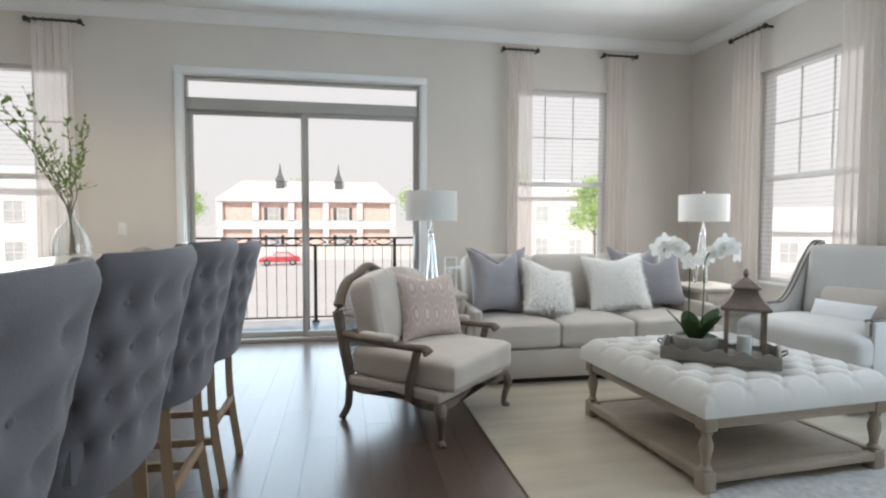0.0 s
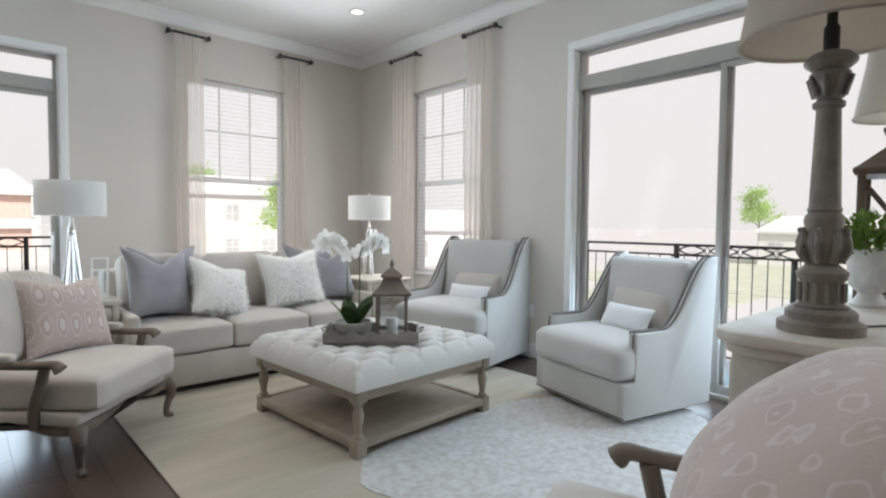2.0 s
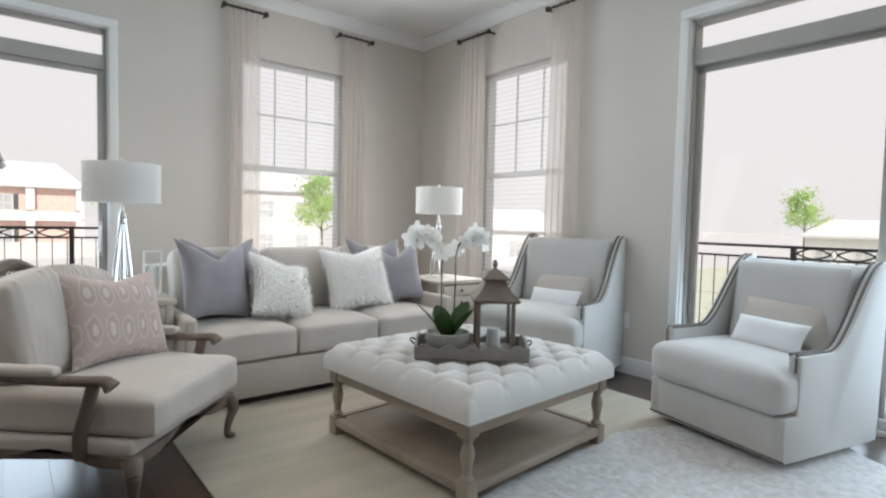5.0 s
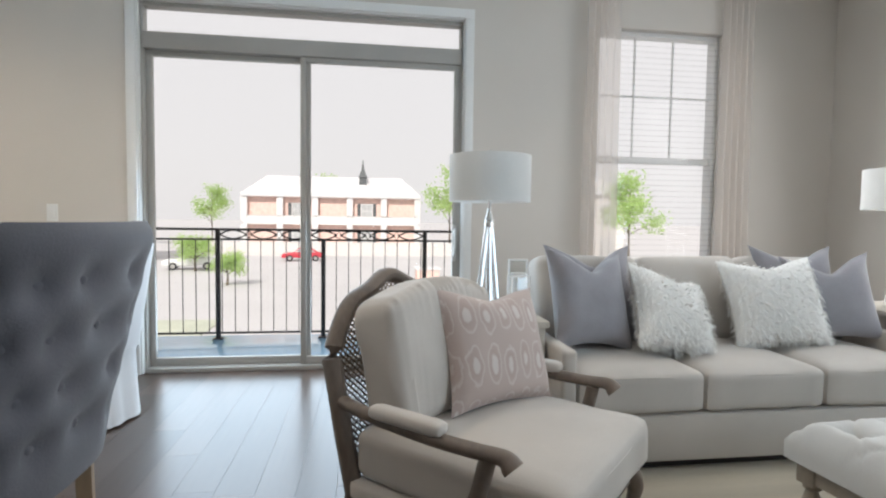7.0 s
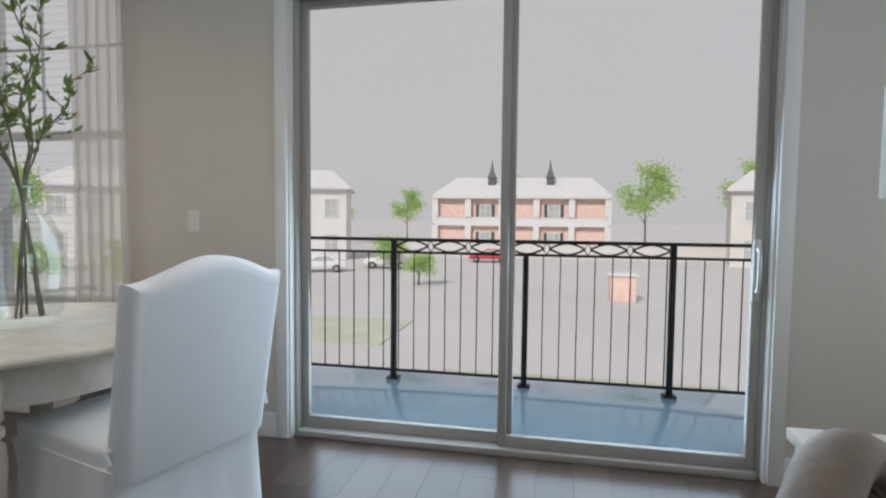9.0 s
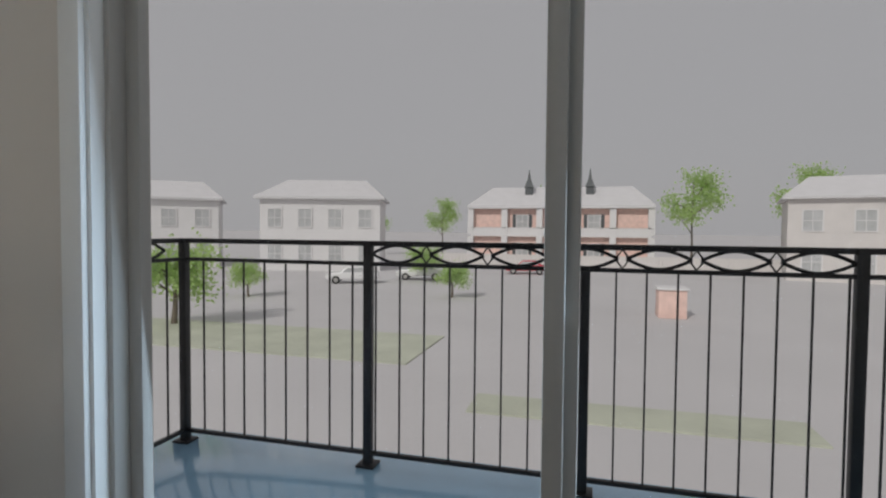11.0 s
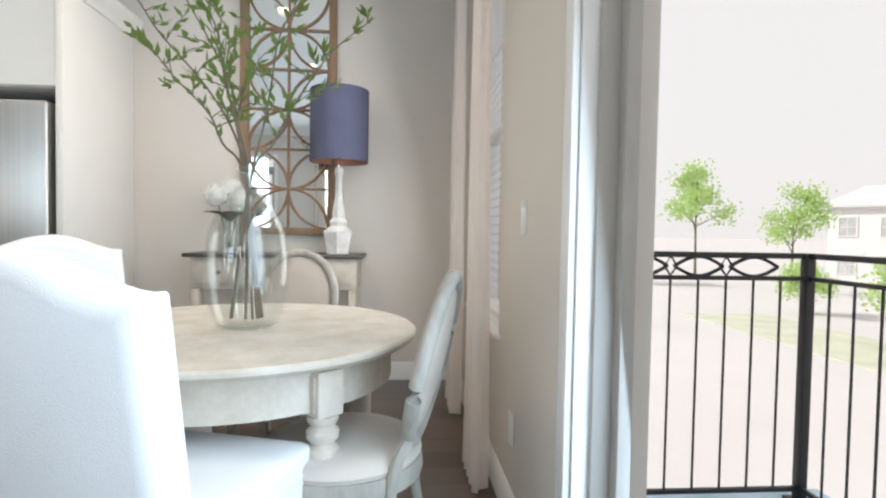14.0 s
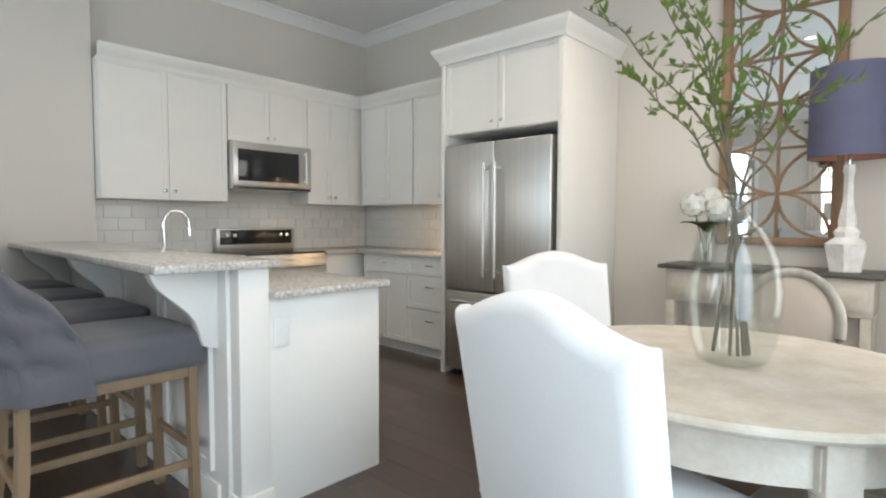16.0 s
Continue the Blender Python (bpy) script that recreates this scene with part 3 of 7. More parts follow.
def furry(w, h, t, seed, count=5200, length=0.03):
    """A cushion body with short tapered tufts all over it."""
    rnd = random.Random(seed)
    bm = pillow(w, h, t, seed=seed, wrinkle=0.012, chop=0.08)
    faces = list(bm.faces)
    bm.normal_update()
    base = [(f.calc_center_median(), f.normal.copy()) for f in faces]
    for k in range(count):
        c, n = base[rnd.randrange(len(base))]
        c = c + Vector((rnd.uniform(-1, 1), 0, rnd.uniform(-1, 1))) * 0.014
        d = (n * 0.22 + Vector((rnd.uniform(-.5, .5), rnd.uniform(-.2, .2), rnd.uniform(-1.0, .1)))).normalized()
        s = d.cross(n + Vector((rnd.uniform(-.3, .3), rnd.uniform(-.3, .3), 0))).normalized() * 0.0026
        L = length * rnd.uniform(0.5, 1.1)
        mid = c + d * L * 0.6 + Vector((0, 0, -0.004))
        tip = c + d * L + Vector((0, 0, -0.014))
        v = [bm.verts.new(p) for p in (c - s, c + s, mid + s * 0.7, tip, mid - s * 0.7)]
        bm.faces.new(v)
    return bm


# --- rugs
bm = box(1.06, 3.70, 0.75, 4.40, 0.001, 0.011, 0.004)
tagged(part("area_rug", bm, RUG), "large cream hand-woven wool rug on the wood floor", "rug")
rnd = random.Random(5)
outline = []
for i in range(72):
    a = 2 * math.pi * i / 72
    r = 1.0 + 0.10 * math.sin(3 * a + 0.6) + 0.07 * math.sin(5 * a + 1.9) + 0.02 * rnd.uniform(-1, 1)
    outline.append((2.72 + 1.02 * r * math.cos(a), 1.75 + 0.86 * r * math.sin(a)))
tagged(part("cowhide_rug", slab(outline, 0.0115, 0.0155), HIDE), "pale silvery cowhide laid over the cream rug", "rug")

# --- sofa
SOFA = pose(2.18, 4.63, 0) @ Matrix.Diagonal((1.02, 1.085, 1.085, 1))
sofa = thing("sofa", SOFA, "long ivory linen sofa with three loose seat cushions", "sofa")
part("base", box(-0.97, 0.97, -0.45, 0.46, 0.05, 0.25, 0.015), LINEN, sofa)
part("plinth", box(-0.93, 0.93, -0.40, 0.42, 0.0, 0.05), material("dark plinth", (0.03, 0.028, 0.027), 0.7), sofa, "dark recessed plinth")
part("back_frame", box(-0.97, 0.97, 0.26, 0.46, 0.25, 0.76, 0.03, 3), LINEN, sofa)
for s in (-1, 1):
    part("arm", box(s * 0.97, s * 0.90, -0.45, 0.26, 0.25, 0.53, 0.02, 3), LINEN, sofa)
for i in range(3):
    x = -0.60 + 0.60 * i
    part("seat_cushion", cushion(0.60, 0.74, 0.18, 0.42, crown=0.028, m=pose(x, -0.09, 0.252), wrinkle=0.004, seed=i), LINEN, sofa)
    part("piping", tube(curve_points([(x - 0.285, -0.445, 0.405), (x, -0.458, 0.412), (x + 0.285, -0.445, 0.405)], 6), 0.004, 6), LINEN, sofa)
    part("back_cushion", cushion(0.59, 0.45, 0.20, 0.55, crown=0.035, m=pose(x, 0.235, 0.40, 78) @ pose(0, 0.225, 0), wrinkle=0.006, seed=i + 5), LINEN, sofa)


def scatter(name, m, bm, mat, label, group="cushions on the sofa"):
    ob = part(name, bm, mat)
    ob.matrix_basis = m
    return tagged(ob, label, "cushion", group)


scatter("scatter_cushion", SOFA @ pose(-0.60, -0.02, 0.45, -16, 0, 6), pillow(0.50, 0.50, 0.17, seed=8, pinch=0.16, chop=0.17), SILVER, "lavender-grey square cushion tucked behind another one")
scatter("scatter_cushion", SOFA @ pose(-0.70, -0.20, 0.45, -20, 6, 18), pillow(0.50, 0.50, 0.18, seed=2, pinch=0.2, chop=0.17), SILVER, "lavender-grey square cushion with pointed corners")
scatter("fur_cushion", SOFA @ pose(-0.31, -0.26, 0.455, -34, 16, 8), furry(0.47, 0.43, 0.17, 3), FUR, "shaggy white sheepskin cushion leaning on the sofa")
scatter("fur_cushion", SOFA @ pose(0.35, -0.16, 0.455, -22, -3, -4), furry(0.53, 0.45, 0.18, 4), FUR, "shaggy white sheepskin cushion leaning on the sofa")
scatter("scatter_cushion", SOFA @ pose(0.61, 0.02, 0.45, -14, 0, -4), pillow(0.50, 0.50, 0.16, seed=6, pinch=0.18, chop=0.17), SILVER, "lavender-grey square cushion tucked behind another one")
scatter("scatter_cushion", SOFA @ pose(0.72, -0.12, 0.45, -18, -4, -14), pillow(0.47, 0.47, 0.17, seed=7, pinch=0.18, chop=0.17), SILVER, "lavender-grey square cushion with pointed corners")

# --- tufted ottoman
ott = thing("ottoman_table", pose(2.31, 3.0, 0.012, 0, 0, 3.7) @ Matrix.Diagonal((1.03, 1.03, 1.02, 1)), "tufted ivory ottoman on a limed oak frame with a shelf", "ottoman")
H = 0.52
NB = 5
buttons = []
for i in range(NB):
    for k in range(NB):
        buttons.append((-0.40 + 0.20 * i, -0.40 + 0.20 * k))
for i in range(NB - 1):
    for k in range(NB - 1):
        buttons.append((-0.30 + 0.20 * i, -0.30 + 0.20 * k))
bm = bmesh.new()
N = 104
vs = {}
for i in range(N + 1):
    for k in range(N + 1):
        u, v = 2 * i / N - 1, 2 * k / N - 1
        x, y = u * H, v * H
        d = min(math.hypot(x - a, y - b) for a, b in buttons)
        z = 0.482 - 0.036 * math.exp(-(d / 0.026) ** 2) - 0.022 * math.exp(-(d / 0.055) ** 2)
        for q in (x + y, x - y):
            g = abs((q / 0.2) - round(q / 0.2)) * 0.2
            z -= 0.009 * math.exp(-(g / 0.012) ** 2)
        e = max(abs(u), abs(v))
        if e > 0.86:
            z -= 0.050 * ((e - 0.86) / 0.14) ** 2.2
        vs[i, k] = bm.verts.new((x, y, z))
for i in range(N):
    for k in range(N):
        bm.faces.new((vs[i, k], vs[i + 1, k], vs[i + 1, k + 1], vs[i, k + 1]))
rim = [vs[i, 0] for i in range(N)] + [vs[N, k] for k in range(N)] + [vs[N - i, N] for i in range(N)] + [vs[0, N - k] for k in range(N)]
prev = rim
for off, z in ((0.012, 0.40), (0.008, 0.365), (-0.004, 0.345)):
    nxt = [bm.verts.new((v.co.x + off * (1 if v.co.x > 0.51 else -1 if v.co.x < -0.51 else 0) if prev is rim else v.co.x, v.co.y + off * (1 if v.co.y > 0.51 else -1 if v.co.y < -0.51 else 0) if prev is rim else v.co.y, z)) for v in prev]
    for q in range(len(prev)):
        bm.faces.new((prev[q], nxt[q], nxt[(q + 1) % len(nxt)], prev[(q + 1) % len(prev)]))
    prev = nxt
bm.faces.new(prev)
bmesh.ops.recalc_face_normals(bm, faces=bm.faces)
part("tufted_top", bm, IVORY, ott, "deep-buttoned ivory linen top")
but = None
for a, b in buttons:
    if but is None:
        but = part("button", lathe([(0.001, 0.0), (0.011, 0.0), (0.010, 0.005), (0.004, 0.008)], 10), IVORY, ott)
        but.location = (a, b, 0.434)
    else:
        shared("button", but, ott, pose(a, b, 0.434))
for s in (-1, 1):
    part("apron", box(-0.47, 0.47, s * 0.50, s * 0.47, 0.285, 0.345, 0.004), WASH, ott)
    part("apron", box(s * 0.50, s * 0.47, -0.47, 0.47, 0.285, 0.345, 0.004), WASH, ott)
    part("shelf_rail", box(-0.46, 0.46, s * 0.505, s * 0.465, 0.045, 0.085, 0.004), WASH, ott)
    part("shelf_rail", box(s * 0.505, s * 0.465, -0.46, 0.46, 0.045, 0.085, 0.004), WASH, ott)
part("shelf", box(-0.466, 0.466, -0.466, 0.466, 0.058, 0.078, 0.003), WASH, ott, "limed oak lower shelf")
leg = box(-0.032, 0.032, -0.032, 0.032, 0.0, 0.095, 0.005)
box(-0.032, 0.032, -0.032, 0.032, 0.275, 0.345, 0.004, bm=leg)
lathe([(0.022, 0.095), (0.029, 0.102), (0.024, 0.11), (0.017, 0.12), (0.020, 0.15), (0.028, 0.19), (0.029, 0.21), (0.020, 0.245), (0.017, 0.255), (0.027, 0.262), (0.024, 0.276)], 16, bm=leg)
l0 = part("leg", leg, WASH, ott, "turned limed oak leg")
l0.location = (-0.475, -0.475, 0)
for a, b in ((1, -1), (1, 1), (-1, 1)):
    shared("leg", l0, ott, pose(0.475 * a, 0.475 * b, 0))

# --- tray, orchid and lantern on the ottoman
ZT = 0.496
tray = thing("wooden_tray", pose(2.23, 2.89, ZT, 0, 0, -40) @ Matrix.Scale(1.06, 4), "weathered grey wooden tray with scalloped sides", "tray")
part("tray_base", box(-0.26, 0.26, -0.14, 0.14, 0.0, 0.012, 0.003), GREYWOOD, tray)
for s in (-1, 1):
    top = [(x / 20 * 0.26, 0.062 + 0.012 * math.cos(abs(x) / 20 * math.pi * 5) * (1 if abs(x) < 19 else 0)) for x in range(-20, 21)]
    part("side", slab([(-0.26, 0.012)] + top + [(0.26, 0.012)], s * 0.14 - 0.006, s * 0.14 + 0.006, axis="y"), GREYWOOD, tray)
    part("end", slab([(-0.134, 0.012), (-0.134, 0.065), (-0.06, 0.085), (0.06, 0.085), (0.134, 0.065), (0.134, 0.012)], s * 0.254 - 0.006, s * 0.254 + 0.006, axis="x"), GREYWOOD, tray)
    part("handle", tube(curve_points([(s * 0.262, -0.045, 0.05), (s * 0.285, -0.03, 0.065), (s * 0.285, 0.03, 0.065), (s * 0.262, 0.045, 0.05)], 5), 0.004, 8), IRON, tray, "small dark iron handle")

ln = thing("candle_lantern", pose(2.315, 2.815, ZT + 0.0135, 0, 0, -38) @ Matrix.Scale(1.15, 4), "small weathered wooden lantern with a pagoda roof", "lantern")
part("base", box(-0.085, 0.085, -0.085, 0.085, 0.0, 0.022, 0.004), LANTERN, ln)
for a in (-1, 1):
    for b in (-1, 1):
        part("corner_post", box(a * 0.074 - 0.008, a * 0.074 + 0.008, b * 0.074 - 0.008, b * 0.074 + 0.008, 0.022, 0.225, 0.002), LANTERN, ln)
    part("glass_pane", box(-0.066, 0.066, a * 0.074 - 0.001, a * 0.074 + 0.001, 0.024, 0.222), CLEAR, ln)
    part("glass_pane", box(a * 0.074 - 0.001, a * 0.074 + 0.001, -0.066, 0.066, 0.024, 0.222), CLEAR, ln)


def square_rings(rs):
    return loft([[(r, r, z), (-r, r, z), (-r, -r, z), (r, -r, z)] for r, z in rs])


part("roof", square_rings([(0.088, 0.225), (0.100, 0.232), (0.100, 0.240), (0.070, 0.268), (0.050, 0.300), (0.046, 0.318), (0.058, 0.322), (0.058, 0.328), (0.030, 0.352), (0.012, 0.366)]), LANTERN, ln, "stepped pagoda roof")
part("finial", lathe([(0.012, 0.364), (0.007, 0.374), (0.013, 0.384), (0.010, 0.396), (0.004, 0.408)], 12), LANTERN, ln)
part("candle", lathe([(0.03, 0.022), (0.03, 0.10), (0.027, 0.104)], 20), PETAL, ln, "cream pillar candle")


def strap_leaf(base, head, bend, L, w, bm, droop=0.35):
    """A broad leaf rising from base towards head (degrees), bending over."""
    d = Vector((math.cos(radians(head)), math.sin(radians(head)), 0))
    s = Vector((-d.y, d.x, 0))
    rows = []
    for i in range(9):
        t = i / 8
        p = Vector(base) + d * L * t * bend + Vector((0, 0, L * (t - droop * t * t)))
        k = w * math.sin(math.pi * min(1, 0.12 + 0.88 * t)) ** 0.7 * (1 if t < 1 else 0.05)
        rows.append((p - s * k, p + Vector((0, 0, -0.25 * k)), p + s * k))
    own = bmesh.new()
    v = [[own.verts.new(q) for q in r] for r in rows]
    for a, b in zip(v, v[1:]):
        for k in range(2):
            own.faces.new((a[k], a[k + 1], b[k + 1], b[k]))
    bmesh.ops.solidify(own, geom=own.faces[:], thickness=0.003)
    return merged(bm, own)


orch = thing("potted_orchid", pose(2.14, 2.965, ZT + 0.0135) @ Matrix.Diagonal((1.2, 1.2, 1.28, 1)), "white orchid with green leaves in a grey bowl", "plant")
part("bowl", lathe([(0.05, 0.0), (0.075, 0.012), (0.092, 0.045), (0.095, 0.075), (0.086, 0.078), (0.082, 0.062), (0.03, 0.058)], 28), POT, orch, "washed grey clay bowl")
for i, (h, L) in enumerate(((10, 0.19), (75, 0.16), (150, 0.19), (215, 0.15), (285, 0.18), (330, 0.14))):
    part("leaf", strap_leaf((0.02 * math.cos(radians(h)), 0.02 * math.sin(radians(h)), 0.062), h, 0.6, L, 0.042, None), LEAF, orch)
rnd = random.Random(11)


def orchid_flower(bm, c, face, r=0.032):
    f = Vector(face).normalized()
    a = f.cross(Vector((0, 0, 1))).normalized()
    b = a.cross(f)
    for k in range(5):
        th = 2 * math.pi * k / 5 + 0.3
        d = a * math.cos(th) + b * math.sin(th)
        s = f.cross(d)
        pts = [c, c + d * r * 0.5 + s * r * 0.42 + f * 0.004, c + d * r * 0.95 + s * r * 0.25, c + d * r * 1.05, c + d * r * 0.95 - s * r * 0.25, c + d * r * 0.5 - s * r * 0.42 + f * 0.004]
        bm.faces.new([bm.verts.new(q) for q in pts])
    return lathe([(0.001, -0.006), (0.007, 0.0), (0.001, 0.008)], 8, Matrix.Translation(c + f * 0.006), bm)


for si, (dx, dy, bend) in enumerate(((-0.02, 0.02, (-0.13, 0.05)), (0.03, 0.0, (0.14, -0.05)))):
    stem = curve_points([(dx, dy, 0.06), (dx * 1.2, dy, 0.26), (dx * 1.4, dy, 0.40), (dx + bend[0] * 0.5, dy + bend[1] * 0.5, 0.46), (dx + bend[0], dy + bend[1], 0.43)], 8)
    part("stem", tube(stem, 0.003, 6), LEAF, orch)
    for k in range(9):
        p = stem[len(stem) - 1 - k * 2] + Vector((rnd.uniform(-.02, .02), rnd.uniform(-.02, .02), rnd.uniform(-.02, .015)))
        bm = bmesh.new()
        orchid_flower(bm, p, (rnd.uniform(-1, .3), -1, rnd.uniform(-.3, .3)), 0.038)
        part("flower", bm, ORCHID, orch)


# --- swivel chairs
def swivel_chair(m, label):
    c = thing("swivel_armchair", m, label, "armchair", "pair of swivel chairs")
    W, D = 0.37, 0.36
    part("plinth", lathe([(0.26, 0.0), (0.26, 0.032)], 32), material("dark swivel base", (0.03, 0.03, 0.03), 0.5), c, "dark round swivel base")
    part("base", box(-W, W, -D, D - 0.03, 0.032, 0.235, 0.012, 3), PALE, c)
    part("base_braid", box(-W - 0.003, W + 0.003, -D - 0.003, -D + 0.01, 0.040, 0.052, 0.002), TAPE, c)
    part("seat_cushion", cushion(0.735, 0.66, 0.20, 0.6, crown=0.03, m=pose(0, -0.075, 0.237), wrinkle=0.003, seed=3), PALE, c)
    # side profile: y runs front to back, z up
    def prof(y):
        t = (y + D) / (2 * D)
        if t < 0.45:
            return 0.505
        u = (t - 0.45) / 0.55
        return 0.505 + 0.405 * (u * u * (3 - 2 * u)) ** 1.05
    for s in (-1, 1):
        ring = []
        ys = [-D + 2 * D * i / 24 for i in range(25)]
        out = [(y, prof(y)) for y in ys]
        poly = [(-D, 0.20), (-D, 0.235), (-D + 0.085, 0.24)] + [q for q in out if q[0] > -D + 0.08] + [(D + 0.045, 0.915), (D, 0.04), (-D + 0.3, 0.04), (-D, 0.04)]
        part("side_wing", slab(poly, s * (W + 0.004), s * (W - 0.055), 0.008, axis="x"), PALE, c, "scooped side panel")
        for off in (0.008, 0.038):
            line = [(s * (W - 0.01 - off), y, prof(y) + 0.004) for y in ys[3:]]
            part("braid", tube(line, 0.0068, 6), TAPE, c, "taupe braid trim")
        part("braid", tube([(s * (W - 0.016), -D + 0.083, 0.43), (s * (W - 0.016), -D + 0.083, 0.50)], 0.0055, 6), TAPE, c)
    part("back", merged(None, box(-W + 0.05, W - 0.05, 0.0, 0.10, 0.0, 0.66, 0.02, 3), pose(0, 0.25, 0.24, -8)), PALE, c)
    part("back_pad", cushion(0.60, 0.46, 0.10, 0.5, crown=0.02, m=pose(0, 0.245, 0.42, 82) @ pose(0, 0.23, 0.0), seed=9), PALE, c, "padded back cushion")
    return c


CH = [pose(x, y, 0.012, 0, 0, r) @ Matrix.Scale(1.08, 4) for x, y, r in ((3.70, 2.085, -104), (3.70, 3.60, -78))]
first = swivel_chair(CH[0], "pale grey linen swivel armchair with scooped arms")
copy_thing(first, CH[1])
for k, m in enumerate(CH):
    scatter("lumbar_cushion", m @ pose(0.02, 0.10, 0.445, -24, 0, 4 - 6 * k), pillow(0.50, 0.28, 0.12, seed=20 + k), LINEN, "oatmeal linen lumbar cushion on the swivel chair", "cushions on the swivel chairs")
    scatter("lumbar_cushion", m @ pose(0.02, -0.02, 0.448, -30, 0, -4), pillow(0.40, 0.17, 0.10, seed=24 + k, pinch=0.05), WHITE, "small white bolster cushion on the swivel chair", "cushions on the swivel chairs")


# --- carved armchairs
def carved_armchair(m, label, group):
    c = thing("carved_armchair", m, label, "armchair", group)
    W, D = 0.37, 0.33
    # shaped seat rail
    rail = []
    for s, p, q in ((0, (-W, -D), (W, -D)), (1, (W, -D), (W - 0.03, D)), (2, (W - 0.03, D), (-W + 0.03, D)), (3, (-W + 0.03, D), (-W, -D))):
        L = math.hypot(q[0] - p[0], q[1] - p[1])
        n = 16
        low = [(L * i / n, 0.215 - 0.028 * math.cos(2 * math.pi * i / n * 1.0) + 0.012 * math.cos(4 * math.pi * i / n)) for i in range(n + 1)]
        poly = low + [(L, 0.245), (0, 0.245)]
        ang = math.degrees(math.atan2(q[1] - p[1], q[0] - p[0]))
        part("seat_rail", merged(None, slab(poly, -0.014, 0.014, 0.004, axis="y"), pose(p[0], p[1], 0, 0, 0, ang)), DRIFT, c, "carved serpentine seat rail")
    part("seat_deck", box(-W + 0.004, W - 0.004, -D + 0.002, D - 0.004, 0.235, 0.30, 0.018, 3), LINEN, c)
    part("seat_cushion", cushion(0.70, 0.73, 0.175, 0.5, crown=0.026, m=pose(0, -0.045, 0.298), wrinkle=0.004, seed=12), LINEN, c)
    part("piping", tube(curve_points([(-0.335, -0.394, 0.43), (0, -0.408, 0.435), (0.335, -0.394, 0.43)], 6), 0.004, 6), LINEN, c)
    for a in (-1, 1):
        pts = curve_points([(a * W, -D, 0.235), (a * (W + 0.022), -D - 0.02, 0.17), (a * (W + 0.004), -D - 0.006, 0.09), (a * (W - 0.004), -D - 0.004, 0.035), (a * (W + 0.016), -D - 0.026, 0.008)], 6)
        part("leg", tube(pts, [0.036, 0.037, 0.036, 0.035, 0.033, 0.031, 0.029, 0.027, 0.025, 0.023, 0.021, 0.02, 0.019, 0.018, 0.017, 0.017, 0.017, 0.017, 0.018, 0.02, 0.021, 0.022, 0.022, 0.02, 0.016][:len(pts)], 10), DRIFT, c, "carved cabriole leg")
        pts = curve_points([(a * (W - 0.03), D, 0.26), (a * (W - 0.025), D + 0.005, 0.17), (a * (W - 0.03), D + 0.02, 0.09), (a * (W - 0.022), D + 0.06, 0.008)], 6)
        part("leg", tube(pts, 0.023, 10), DRIFT, c, "carved cabriole leg")
        # arm: post, scroll and pad
        pts = curve_points([(a * W, -D + 0.20, 0.23), (a * (W + 0.015), -D + 0.19, 0.33), (a * (W + 0.012), -D + 0.16, 0.44), (a * (W + 0.01), -D + 0.14, 0.53)], 6)
        part("arm_post", tube(pts, 0.024, 10), DRIFT, c)
        pts = curve_points([(a * (W - 0.015), D + 0.03, 0.555), (a * (W + 0.012), D - 0.14, 0.55), (a * (W + 0.022), D - 0.34, 0.545), (a * (W + 0.018), -D + 0.17, 0.545), (a * (W + 0.018), -D + 0.09, 0.548), (a * (W + 0.018), -D + 0.06, 0.525)], 6)
        rr = [0.022 + 0.010 * max(0, (i - len(pts) * 0.72) / (len(pts) * 0.28)) for i in range(len(pts))]
        part("arm", tube(pts, rr, 10), DRIFT, c, "carved scrolled arm")
        part("arm_pad", cushion(0.06, 0.26, 0.045, 0.9, n=8, m=pose(a * (W + 0.020), D - 0.26, 0.555)), LINEN, c)
    # back frame: arched outline leaning back
    lean = pose(0, D - 0.005, 0.24, -13)
    def crest(x):
        return 0.47 + 0.25 * max(0.0, math.cos(x * math.pi / 2)) ** 0.75 + 0.012 * math.cos(x * math.pi * 3)

    def outline(k, grow=0.0):
        pts = []
        for i in range(41):
            t = i / 40
            x = -1 + 2 * t
            z = crest(x)
            pts.append((x * (W - 0.03 + grow), z + grow))
        return pts
    arch = outline(0)
    frame_line = [(-W + 0.035, 0.0)] + [(-W + 0.03, 0.2), (-W + 0.03, 0.38)] + arch + [(W - 0.03, 0.38), (W - 0.03, 0.2), (W - 0.035, 0.0)]
    bm = tube([lean @ Vector((x, 0, z)) for x, z in frame_line], 0.036, 10, flat=0.8)
    part("back_frame", bm, DRIFT, c, "carved arched back frame")
    part("back_rail", tube([lean @ Vector((-W + 0.03, 0, 0.10)), lean @ Vector((W - 0.03, 0, 0.10))], 0.02, 10), DRIFT, c)
    # cane lattice
    bm = bmesh.new()
    step = 0.022
